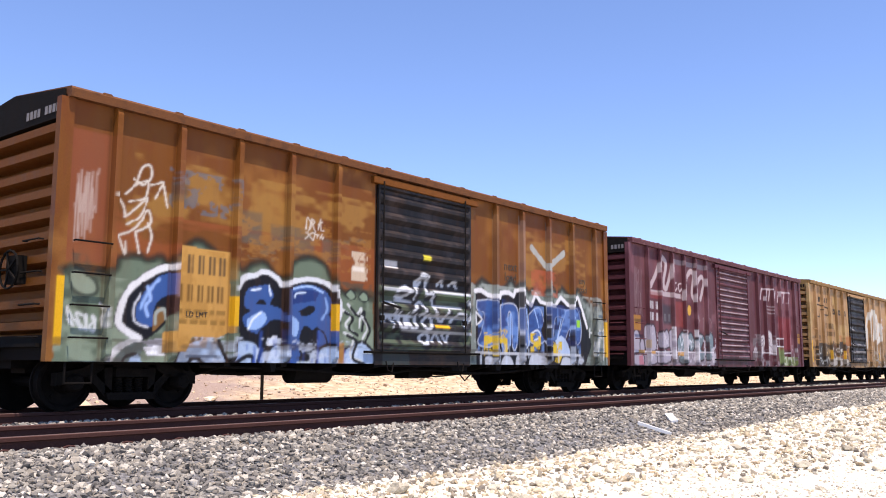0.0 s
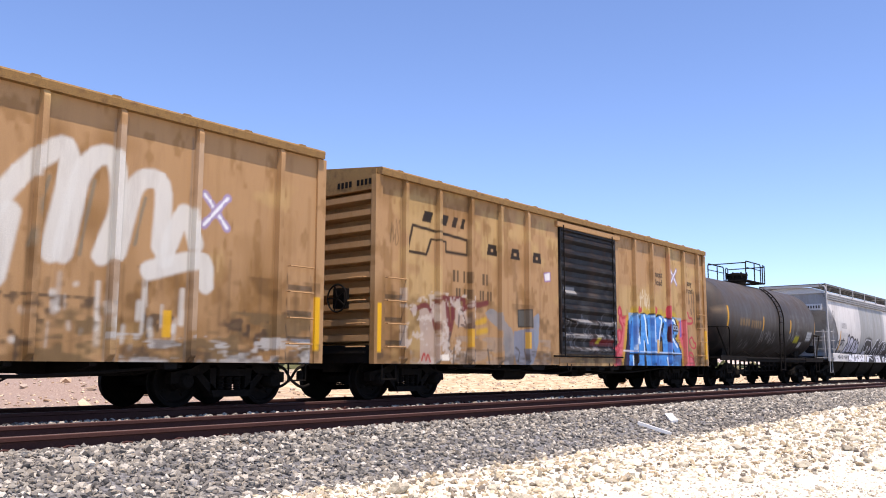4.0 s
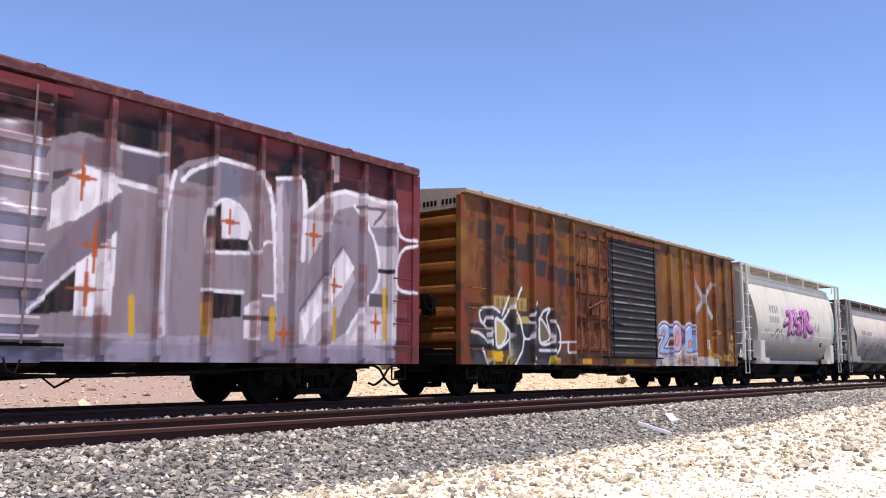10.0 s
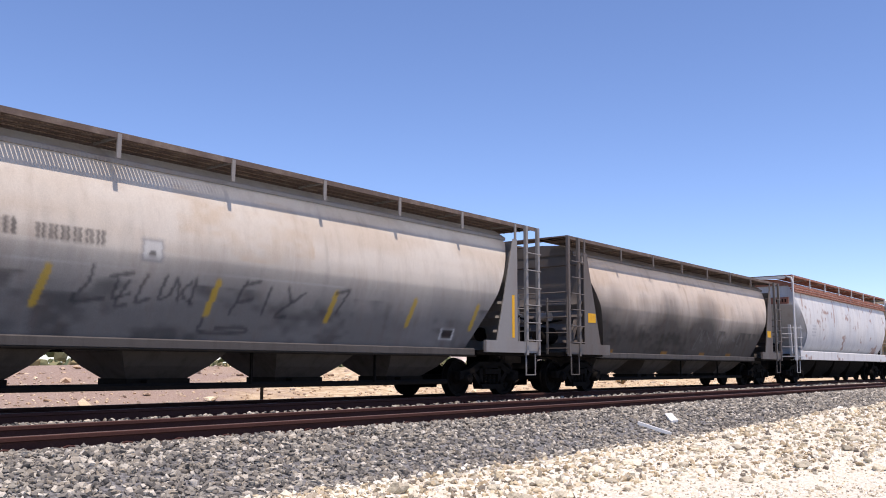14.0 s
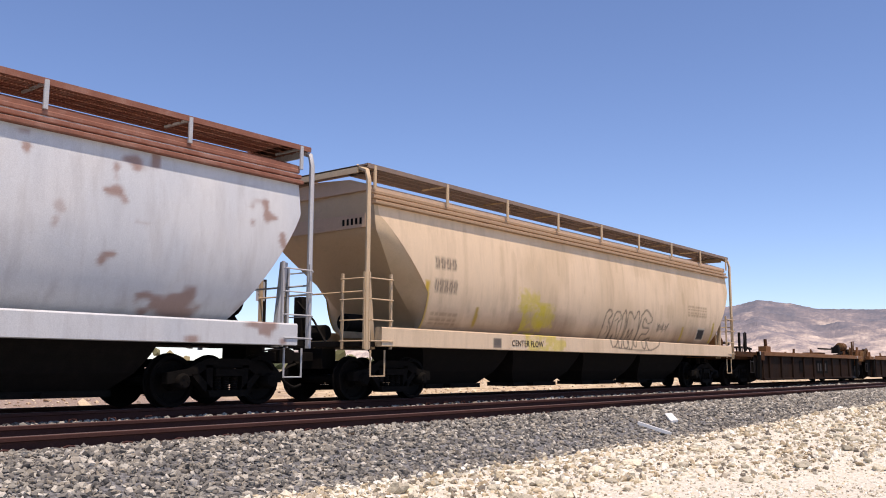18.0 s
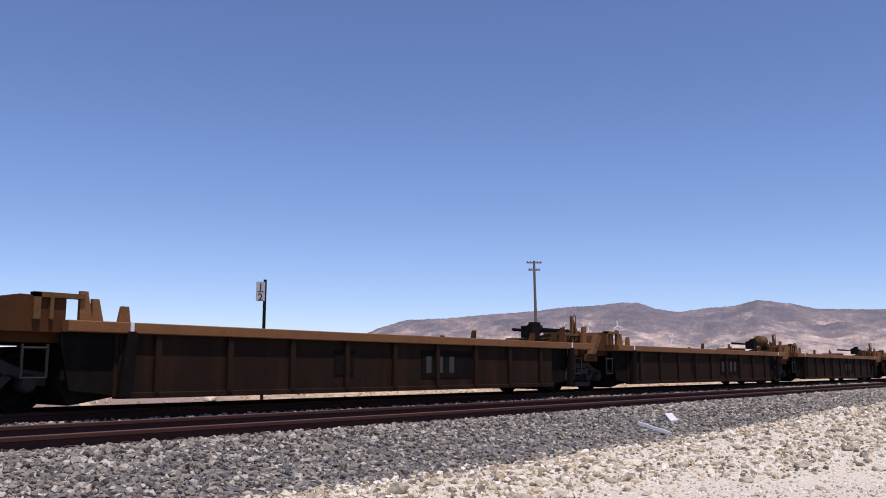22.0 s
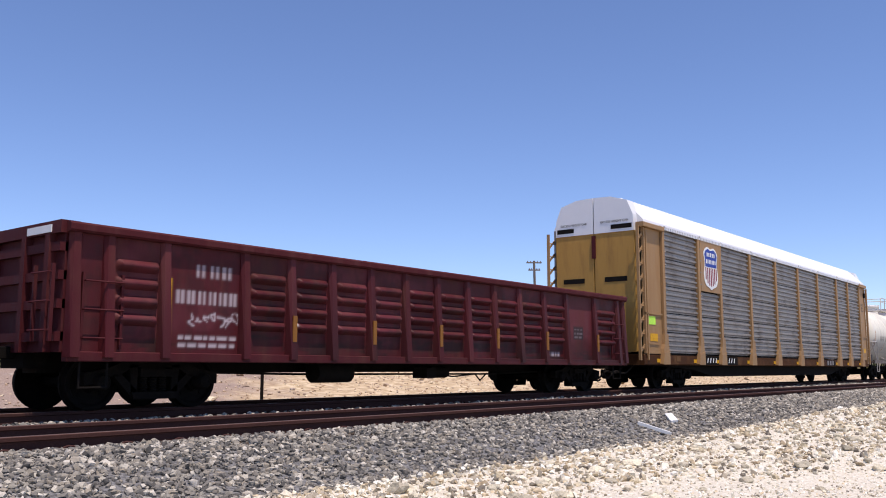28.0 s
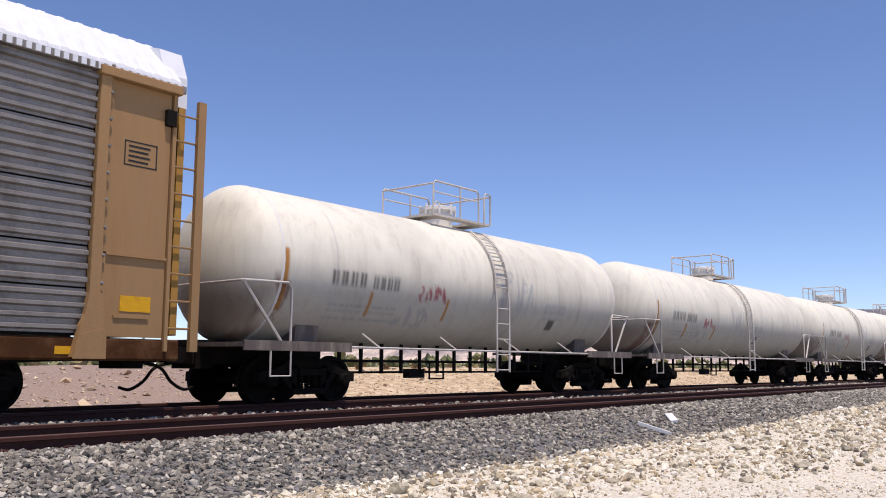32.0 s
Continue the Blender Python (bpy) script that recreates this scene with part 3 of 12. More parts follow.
    tagged(new("mountain_range", me), "hazy bare desert mountains in the distance", "mountain", kind="structure")
    return rows


SLOPES = mountains()


def spot(az, d, z=None):
    """A place at a heading off the camera's axis (degrees) and a distance."""
    h = YAW + radians(az)
    x, y = d * math.sin(h), d * math.cos(h)
    return Vector((x, y, float(height(x, y)) if z is None else z))


# wind turbines on the foothills
MAT_TURB = surface("turbine_white", (0.8, 0.8, 0.8), 0.4, vary=0.05, bump=0)
rw = random.Random(4)
for i in range(14):
    az = rw.choice([rw.uniform(3, 12), rw.uniform(6.5, 11.5), rw.uniform(6.5, 11.5), rw.uniform(12, 26)])
    base = Vector(SLOPES[rw.randint(20, 27)][int((az + 12) / 74 * 559)].tolist()) - Vector((0, 0, 1))
    hh, bl = rw.uniform(28, 44), rw.uniform(14, 21)
    t = tagged(new("wind_turbine"), "white three-bladed wind turbine far off", "wind turbine", "wind turbines")
    t.matrix_basis = Matrix.Translation(base) @ pose(0, 0, 0, 0, 0, math.degrees(-YAW) + rw.uniform(-40, 40))
    part("tower", M().turn([(-1, 2.6), (hh, 1.7)], 8, 'z'), MAT_TURB, t)
    part("nacelle", M().box(-1, -3, hh - 1, 1, 2, hh + 1.2), MAT_TURB, t)
    a0 = rw.uniform(0, 120)
    for k in range(3):
        a = radians(a0 + 120 * k)
        tip = (math.sin(a) * bl, -3.2, hh + math.cos(a) * bl)
        part("blade", M().bar((0, -3.2, hh), tip, 0.9, 3.4), MAT_TURB, t)

# a line pole far behind, a mile post close behind the track
MAT_POLE = surface("grey_wood_pole", (0.16, 0.13, 0.11), 0.9, vary=0.3, scale=4, bump=0.3)
pd = 95.0
pb = spot(6.15, pd)
pole = tagged(new("utility_pole"), "bare wooden utility pole with two crossarms", "utility pole")
pole.matrix_basis = Matrix.Translation(pb) @ pose(0, 0, 0, 0, -1.2, math.degrees(-YAW) + 12)
ph = pd * math.tan(radians(6.78)) + 1.0
part("pole", M().turn([(-0.5, 0.2), (ph, 0.13)], 10, 'z'), MAT_POLE, pole)
for dz, w in ((0.15, 0.85), (0.95, 0.65)):
    part("crossarm", M().box(-w, -0.09, ph - dz - 0.12, w, 0.09, ph - dz), MAT_POLE, pole)
    for k in (-0.85, -0.45, 0.45, 0.85):
        part("insulator", M().turn([(ph - dz, 0.04), (ph - dz + 0.06, 0.07), (ph - dz + 0.14, 0.04)], 8, 'z', (k * w, 0, 0)), MAT_POLE, pole)

MAT_SIGN = surface("white_sign", (0.75, 0.75, 0.72), 0.5, vary=0.1, bump=0.02)
MAT_PLATE = surface("dull_white_plate", (0.42, 0.43, 0.44), 0.6, vary=0.15, bump=0.02)
mp = Vector((14.4, 17.4, -0.35))
post = tagged(new("mile_post"), "thin steel mile post with a small white plate", "mile post")
post.matrix_basis = Matrix.Translation(mp) @ pose(0, 0, 0, 0, 0, -37)
ph = 3.2
part("post", M().slab(-0.04, -0.04, -0.3, 0.04, 0.04, ph), MAT_BLACK, post)
part("plate", M().box(-0.22, -0.06, ph - 0.55, 0.0, -0.042, ph - 0.06), MAT_PLATE, post, "white plate with black figures")


def lettering(text, size, mat, parent, m, name="lettering", label=""):
    cu = bpy.data.curves.new("lettering", 'FONT')
    cu.body, cu.size, cu.align_x, cu.extrude = text, size, 'CENTER', 0.002
    cu.resolution_u = 2
    tmp = bpy.data.objects.new("lettering", cu)
    scene.collection.objects.link(tmp)
    me = bpy.data.meshes.new_from_object(tmp.evaluated_get(bpy.context.evaluated_depsgraph_get()))
    bpy.data.objects.remove(tmp)
    me.materials.append(mat)
    return child(name, me, parent, label, m)


MAT_INK = surface("black_stencil", (0.02, 0.02, 0.02), 0.6, bump=0)
lettering("1", 0.27, MAT_INK, post, pose(-0.11, -0.066, ph - 0.29, 90))
lettering("2", 0.27, MAT_INK, post, pose(-0.11, -0.066, ph - 0.54, 90))
part("figure_bar", M().box(-0.18, -0.066, ph - 0.315, -0.04, -0.061, ph - 0.30), MAT_INK, post)

# litter on the ballast: a pale stake and a bleached board
stake = M().bar((13.9, 6.9, -0.27), (13.97, 6.34, -0.43), 0.05, 0.05).obj("stake", MAT_SIGN)
tagged(stake, "thin bleached wooden stake lying on ballast", "stake")
board = M().bar((15.6, 7.12, -0.2), (15.15, 6.8, -0.3), 0.13, 0.04).obj("board", MAT_SIGN)
tagged(board, "short bleached board lying on ballast", "board")

# stones and clods strewn over the bank
BROWN = stones("bank_stone", [rgb(c) for c in ("c0a68a", "b09a84", "cdb698", "9a8672", "d9c8aa", "a89888", "b89e82")])
p, s = scatter(6500, -4, 70, 15.6, 31, 31, near=False, size=(0.02, 0.06))
stone_field("bank_stones", p, s, BROWN, "stones and clods on the sandy bank", "stones", 32)
p, s = scatter(160, 4, 60, 19, 33, 33, near=False, size=(0.08, 0.2))
stone_field("bank_clods", p, s, BROWN, "larger brown clods on the sandy bank", "clods", 34, flat=0.5, rough=0.5)
# dry brush on the bank
TWIG = stones("dry_brush", [rgb(c) for c in ("8a6a48", "a5835a", "6e5238", "77704a")])
rb = random.Random(41)
for i in range(12):
    x, y = rb.uniform(20, 60), rb.uniform(21, 36)
    z = float(height(x, y))
    m = M()
    k = rb.uniform(0.25, 0.6)
    for j in range(46):
        a, e = rb.uniform(0, 6.28), rb.uniform(0.3, 1.4)
        tip = (k * math.cos(a) * math.cos(e), k * math.sin(a) * math.cos(e), k * math.sin(e))
        w = 0.012
        m.add([(-w, 0, 0), (w, 0, 0), (tip[0], tip[1], tip[2]), (tip[0] * 0.6 + 0.05 * math.sin(j), tip[1] * 0.6 + 0.05, tip[2] * 0.9)], [(0, 1, 2), (0, 2, 3)])
    ob = tagged(child("brush", m.mesh("brush", TWIG)), "small dry desert bush on the bank", "bush", "dry bushes")
    ob.matrix_basis = pose(x, y, z - 0.03)
# scrub beyond the bank
MAT_SCRUB = stones("dry_scrub", [rgb(c) for c in ("5d6340", "6f6e48", "7d7a55", "8b7d58", "4f5638")])
rs = np.random.RandomState(21)
n = 5500
x, y = rs.uniform(5, 190, n), rs.uniform(38, 95, n)
k = (smooth_noise(64, 64, (9, 14), 5)[(np.clip((y - 38) / 57, 0, 0.99) * 64).astype(int), (np.clip((x - 5) / 185, 0, 0.99) * 64).astype(int)] > 0.42)
x, y = x[k], y[k]
s = rs.uniform(0.15, 0.5, len(x))
stone_field("scrub", np.stack([x, y, height(x, y) + rs.rand(len(x)) * 1.1], -1), s, MAT_SCRUB, "dull green desert scrub beyond the bank", "scrub", 22, flat=1.0, rough=0.6)


# ---- running gear shared by all cars ----
def wheelset_mesh():
    m = M()
    for s in (-1, 1):
        y = 0.753 * s
        m.turn([(y - 0.09 * s, 0.455), (y - 0.055 * s, 0.455), (y - 0.05 * s, 0.425), (y + 0.07 * s, 0.418), (y + 0.075 * s, 0.36), (y + 0.02 * s, 0.33), (y + 0.01 * s, 0.16), (y + 0.09 * s, 0.13), (y + 0.09 * s, 0.0)], 28, 'y')
        m.turn([(y + 0.09 * s, 0.08), (y + 0.36 * s, 0.075), (y + 0.37 * s, 0.0)], 10, 'y')
        for k in range(4):
            a = math.pi / 2 * k
            m.box(0.25 * math.cos(a) - 0.03, y + 0.012 * s - 0.02, 0.25 * math.sin(a) - 0.03, 0.25 * math.cos(a) + 0.03, y + 0.012 * s + 0.025, 0.25 * math.sin(a) + 0.03)
    m.turn([(-0.8, 0.085), (0.8, 0.085)], 10, 'y')
    return m.mesh("wheelset", MAT_WHEEL, 35)


def side_frame_mesh():
    m = M()
    a, b = -0.08, 0.08
    m.prism([(-1.16, 0.38), (-1.16, 0.56), (-0.8, 0.62), (-0.42, 0.79), (0.42, 0.79), (0.8, 0.62), (1.16, 0.56), (1.16, 0.38), (0.98, 0.40), (0.93, 0.48), (0.6, 0.52), (0.4, 0.64), (-0.4, 0.64), (-0.6, 0.52), (-0.93, 0.48), (-0.98, 0.40)], a, b)
    for s in (-1, 1):
        m.prism([(s * 0.72, 0.53), (s * 0.56, 0.53), (s * 0.28, 0.27), (s * 0.36, 0.16)], a, b)
        m.prism([(s * 0.44, 0.68), (s * 0.30, 0.68), (s * 0.30, 0.28), (s * 0.40, 0.25)], a, b)
        m.turn([(-0.16, 0.0), (-0.16, 0.10), (-0.12, 0.13), (0.06, 0.13)], 12, 'y', (s * 0.89, 0, 0.42))
        for q in range(3):
            m.turn([(-0.17, 0.02), (-0.155, 0.02)], 6, 'y', (s * 0.89 + 0.06 * math.cos(q * 2.09), 0, 0.42 + 0.06 * math.sin(q * 2.09)))
    m.prism([(-0.38, 0.16), (0.38, 0.16), (0.42, 0.27), (-0.42, 0.27)], -0.13, 0.13)
    for x in (-0.17, 0.0, 0.17):
        for i in range(6):
            m.turn([(0.275 + i * 0.037, 0.055), (0.292 + i * 0.037, 0.07), (0.31 + i * 0.037, 0.055)], 8, 'z', (x, -0.02, 0))
    m.box(-0.28, -0.14, 0.5, 0.28, 0.14, 0.62)
    return m.mesh("side_frame", MAT_TRUCK, 40)


def bolster_mesh():
    m = M()
    m.box(-0.19, -1.0, 0.48, 0.19, 1.0, 0.66)
    m.turn([(0.6, 0.2), (0.76, 0.2)], 14, 'z')
    for s in (-1, 1):
        m.bar((s * 0.42, -0.85, 0.42), (s * 0.42, 0.85, 0.42), 0.1, 0.14)
        for y in (-0.75, 0.75):
            m.box(s * 0.44 - 0.03, y - 0.1, 0.26, s * 0.44 + 0.03, y + 0.1, 0.62)
    m.bar((-0.5, 0.1, 0.34), (0.5, 0.1, 0.34), 0.06, 0.06)
    return m.mesh("truck", MAT_TRUCK)


WHEEL_MESH, FRAME_MESH, BOLSTER_MESH = wheelset_mesh(), side_frame_mesh(), bolster_mesh()
WHEELS = []
CARS = []


def truck(car, x, at, base=1.78, frame=None):
    t = child("truck", BOLSTER_MESH, car, "", pose(x, 0, 0))
    child("side_frame", frame or FRAME_MESH, t, "", pose(0, -1.0, 0))
    child("side_frame", FRAME_MESH, t, "", pose(0, 1.0, 0, 0, 0, 180))
    for s in (-1, 1):
        w = child("wheelset", WHEEL_MESH, t, "", pose(s * base / 2, 0, 0.42))
        WHEELS.append((w, s * base / 2, at + x + s * base / 2))
    return t


def coupler_mesh():
    m = M()
    m.slab(0.0, -0.09, 0.76, 0.75, 0.09, 0.94)
    m.prism([(0.7, 0.72), (1.0, 0.72), (1.06, 0.78), (1.06, 0.96), (0.95, 1.0), (0.7, 0.98)], -0.17, 0.1)
    m.box(0.86, 0.02, 0.74, 1.08, 0.16, 0.96)
    m.bar((0.25, -1.35, 0.98), (0.7, -0.1, 1.03), 0.03, 0.03)
    m.box(-0.25, -0.35, 0.62, 0.12, 0.35, 1.02)
    return m.mesh("coupler", MAT_TRUCK, 40)


def hose_mesh():
    m = M()
    m.tube([(x, -0.22, z) for x, z in curve([(0.25, 0.72), (0.55, 0.62), (0.75, 0.4), (1.0, 0.27), (1.2, 0.31)])], 0.028, 6)
    m.tube([(0.2, -0.22, 0.74), (0.3, -0.22, 0.71)], 0.045, 6)
    return m.mesh("air_hose", MAT_BLACK, 60)


COUPLER_MESH, HOSE_MESH = coupler_mesh(), hose_mesh()


def start_car(name, label, category, lead, trail, group="freight train"):
    """An empty at rail height in the middle of a car; lead and trail are its ends along the train."""
    at = (lead + trail) / 2
    car = tagged(new(name), label, category, group)
    car.matrix_basis = pose(at, TRAIN_Y, 0)
    CARS.append((car, at))
    return car, at, trail - lead


def running_gear(car, at, L, inset, sill=True, gear=True, z=0.68, reach=0.0):
    for s in (-1, 1):
        truck(car, s * (L / 2 - inset), at)
        child("coupler", COUPLER_MESH, car, "", pose(s * (L / 2 - 0.15 + reach), 0, 0, 0, 0, 0 if s > 0 else 180))
        child("air_hose", HOSE_MESH, car, "", pose(s * (L / 2 - 0.15 + reach), 0, 0, 0, 0, 0 if s > 0 else 180))
    if sill:
        part("center_sill", M().box(-L / 2 + 0.3, -0.22, 0.55, L / 2 - 0.3, 0.22, 0.95), MAT_BLACK, car)
    if gear:
        m = M()
        m.turn([(-0.5, 0.0), (-0.48, 0.2), (0.45, 0.2), (0.5, 0.0)], 14, 'x', (-2.4, -0.75, 0.55))
        part("air_reservoir", m, MAT_BLACK, car, smooth=40)
        m = M()
        m.turn([(-0.25, 0.0), (-0.25, 0.13), (0.3, 0.13), (0.3, 0.0)], 12, 'x', (0.9, -0.7, 0.55))
        m.box(0.2, -1.0, 0.42, 0.5, -0.6, 0.64)
        part("brake_valve", m, MAT_BLACK, car, smooth=40)
        m = M()
        m.tube([(-L / 2 + 0.8, -0.6, 0.6), (-3.2, -0.62, 0.52), (3.0, -0.62, 0.5), (L / 2 - 0.8, -0.6, 0.6)], 0.022, 5)
        m.tube([(0.6, -0.75, 0.55), (1.2, -0.9, 0.45), (2.2, -0.8, 0.5), (2.4, -0.8, 0.35), (2.8, -0.7, 0.52)], 0.018, 5)
        part("brake_rigging", m, MAT_BLACK, car)


def ladder(car, x, y, zs, w, mat, turn=0, rails=True, name="ladder"):
    """Grab irons up a car side or end."""
    m = M()
    if rails:
        for s in (-1, 1):
            m.box(s * w / 2 - 0.02, -0.05, zs[0] - 0.15, s * w / 2 + 0.02, 0.0, zs[-1] + 0.12)
    else:
        m.box(-0.01, -0.004, zs[0], 0.01, 0.0, zs[0] + 0.01)
    ob = part(name, m, mat, car)
    ob.matrix_basis = pose(x, y, 0, 0, 0, turn)
    me = M().tube([(-w / 2, 0, 0), (-w / 2, -0.07, 0), (w / 2, -0.07, 0), (w / 2, 0, 0)], 0.014, 5).mesh("rung", mat)
    for z in zs:
        child("rung", me, ob, "", pose(0, -0.02, z))
    return ob


def stirrup(car, x, y, z, mat, w=0.42, h=0.42):
    part("stirrup_step", M().tube([(x - w / 2, y, z), (x - w / 2, y, z - h), (x + w / 2, y, z - h), (x + w / 2, y, z)], 0.02, 5), mat, car)


def sheet(name, fx, fy, fz, nu, nv, mat, parent, canvas=None, smooth=30, label="", depth=0.0):
    """A curved plate from functions of (u, v) in 0..1; depth folds its rim back."""
    u, v = np.meshgrid(np.linspace(0, 1, nu + 1), np.linspace(0, 1, nv + 1))
    P = np.stack([fx(u, v), fy(u, v), fz(u, v)], -1)
    k = nu + 1
    i, j = np.meshgrid(np.arange(nv), np.arange(nu), indexing='ij')
    a = (i * k + j).ravel()
    f = np.stack([a, a + 1, a + k + 1, a + k], -1).tolist()
    pts = P.reshape(-1, 3).tolist()
    if depth:
        rim = [j for j in range(k)] + [i * k + nu for i in range(1, nv + 1)] + [nv * k + j for j in range(nu - 1, -1, -1)] + [i * k for i in range(nv - 1, 0, -1)]
        o = len(pts)
        pts += [[pts[q][0], pts[q][1] + depth, pts[q][2]] for q in rim]
        n = len(rim)
        f += [[rim[q], o + q, o + (q + 1) % n, rim[(q + 1) % n]] for q in range(n)]
    me = bpy.data.meshes.new(name)
    me.from_pydata(pts, [], f)
    dress(me, mat, smooth, canvas)
    return child(name, me, parent, label)


def box_end(car, x, s, H, zb, mat, ribs, cap):
    """A corrugated end wall with horizontal ribs."""
    m = M()
    n = ribs * 16
    prof = []
    for i in range(n + 1):
        z = zb + (H - 0.42 - zb) * i / n
        # broad pressed ribs with deep square valleys between them
        k = (i / 16) % 1.0
        prof.append((0.26 * min(1.0, max(0.0, 3.2 - abs(k - 0.5) * (11 if ribs >= 8 else 12))) - 0.16, z))
    v = [(x + s * a, y, z) for a, z in prof for y in (-SIDE + 0.06, SIDE - 0.06)]
    m.add(v, [(2 * i, 2 * i + 1, 2 * i + 3, 2 * i + 2) for i in range(n)])
    ob = part("end_wall", m, mat, car, smooth=50)
    w = SIDE - 0.03
    part("end_cap", M().add([(x + s * 0.05, -w, H - 0.42), (x + s * 0.05, w, H - 0.42), (x + s * 0.05, w, H - 0.02), (x + s * 0.05, 0, H + 0.15), (x + s * 0.05, -w, H - 0.02),
                            (x - s * 0.2, -w, H - 0.42), (x - s * 0.2, w, H - 0.42), (x - s * 0.2, w, H - 0.02), (x - s * 0.2, 0, H + 0.15), (x - s * 0.2, -w, H - 0.02)],
                           [(0, 1, 2, 3, 4), (9, 8, 7, 6, 5), (0, 5, 6, 1), (1, 6, 7, 2), (4, 3, 8, 9), (2, 7, 8, 3), (0, 4, 9, 5)]), cap, car)
    if s < 0:
        for i in range(9):
            if i != 4:
                m = M().box(x - 0.058, -1.4 + 0.11 * i, H - 0.32, x - 0.052, -1.33 + 0.11 * i, H - 0.2)
                part("end_mark", m, MAT_GREYMARK if cap is MAT_BLACK else MAT_BLACK, car)
    return ob


def boxcar(label, lead, trail, H, cv, body, dark, posts_left, posts_right, door, door_mat, zb=0.72, ribs=10, inset=1.5, plate=False, door_kind="ribbed", top=None, sill_low=None, rung_mat=None, rod_mat=None, res=0.022, fascia=0.15, header=None):
    car, at, L = start_car("boxcar", label, "boxcar", lead, trail)
    h = L / 2
    top = top or body
    rung_mat = rung_mat or body
    d0, d1 = door
    # shadow lines painted beside the posts, their faces lightened as if sunlit
    for x in posts_left + posts_right:
        lum = cv.a[int(2.5 / cv.res), int((x + 0.2) / cv.res)]
        for q in (-0.085, 0.085):
            cv.rect(x + q - 0.02, x + q + 0.02, zb, H - 0.3, lum * 0.3, 0.5, 0.03)
        cv.rect(x - 0.04, x + 0.04, zb + 0.5, H - 0.4, lum * 1.25 + 0.02, 0.3, 0.03)
    cv.blotch((0.05, 0.035, 0.025), (2, 30), 0.5, 0.7, 0.55, (0, L, zb - 0.05, zb + 0.3))
    # closed shell behind the painted near side
    part("body", M().box(-h + 0.24, -SIDE + 0.05, 0.95, h - 0.24, SIDE, H - 0.12), body, car)
    for a, b in ((0, d0), (d1, L)):
        sheet("side_wall", lambda u, v: -h + a + (b - a) * u, lambda u, v: -SIDE + 0.0 * u, lambda u, v: zb + (H - 0.1 - zb) * v,
              int((b - a) / res), int((H - zb) / res), MAT_PAINT, car, cv, 0, depth=0.05)
    for x in posts_left + posts_right:
        m = M()
        n = 160
        w, d = 0.06, 0.105
        z0, z1 = zb + 0.02, H - 0.13
        for i in range(n + 1):
            z = z0 + (z1 - z0) * i / n
            e = d * min(1, 0.6 + (z1 - z) / 0.25, 0.25 + (z - z0) / 0.1)
            m.v += [(-h + x - w, -SIDE - 0.002, z), (-h + x - w * 0.75, -SIDE - e, z), (-h + x + w * 0.75, -SIDE - e, z), (-h + x + w, -SIDE - 0.002, z)]
        for i in range(n):
            for k in range(3):
                m.f.append((4 * i + k, 4 * i + k + 1, 4 * i + k + 5, 4 * i + k + 4))
        m.f += [(0, 1, 2, 3), (4 * n, 4 * n + 3, 4 * n + 2, 4 * n + 1)]
        part("side_post", m, MAT_PAINT, car, canvas=cv)
    # sliding door with its corrugations
    nz = {"ribbed": 9, "fine": 16, "flat": 7}[door_kind]
    amp = {"ribbed": 0.055, "fine": 0.03, "flat": 0.05}[door_kind]

    def dy(u, v):
        k = (v * nz) % 1.0
        edge = (v > 0.02) & (v < 0.98) & (u > 0.025) & (u < 0.975)
        if door_kind == "flat":
            return -SIDE - 0.05 - amp * ((np.abs(k - 0.5) < 0.1) | ~edge | (np.abs(u - 0.5) < 0.02))
        return -SIDE - 0.02 - amp * np.where(edge, np.clip(np.sin(k * 2 * math.pi) * 1.2, -0.5, 1), 0.6)
    dz0, dz1 = zb + 0.28, H - 0.33
    do = sheet("door", lambda u, v: -h + d0 + 0.03 + (d1 - d0 - 0.06) * u, dy, lambda u, v: dz0 + (dz1 - dz0) * v, int((d1 - d0) / 0.05), nz * 12, door_mat, car, cv if door_mat is MAT_PAINT else None, 30, "sliding door with horizontal corrugations", 0.06)
    for x in (0.12, (d1 - d0) * 0.9) if door_kind != "flat" else (0.3, 1.25, 2.5, 3.45):
        m = M().tube([(-h + d0 + x, -SIDE - 0.11, dz0 - 0.05), (-h + d0 + x, -SIDE - 0.11, dz1 + 0.05)], 0.016, 5)
        m.box(-h + d0 + x - 0.04, -SIDE - 0.12, dz0 + 0.55, -h + d0 + x + 0.04, -SIDE - 0.05, dz0 + 0.65)
        part("lock_rod", m, rod_mat or MAT_BLACK, do)
    part("latch_lever", M().bar((-h + d0 + 0.1, -SIDE - 0.13, dz0 + 0.9), (-h + d0 + 0.62, -SIDE - 0.13, dz0 + 0.82), 0.03, 0.04), MAT_BLACK, do)
    part("door_track", M().slab(-h + d0 - (d1 - d0) * 0.1, -SIDE - 0.06, zb + 0.2, -h + d1 + 0.3, -SIDE - 0.014, zb + 0.245), dark if dark is not body else MAT_TRUCK, car)
    part("door_header", M().slab(-h + d0 - 0.15, -SIDE - 0.09, H - 0.34, -h + d1 + 0.2, -SIDE + 0.04, H - 0.2), header or dark, car)
    part("door_sill", M().box(-h + d0, -SIDE + 0.004, sill_low or zb - 0.06, -h + d1, -SIDE + 0.06, zb + 0.13), MAT_TRUCK, car)
    sheet("sill_face", lambda u, v: -h + d0 + (d1 - d0) * u, lambda u, v: -SIDE - 0.012 + 0.0 * u, lambda u, v: zb - 0.02 + 0.33 * v, int((d1 - d0) / res), 12, MAT_PAINT, car, cv, 0, depth=0.014)
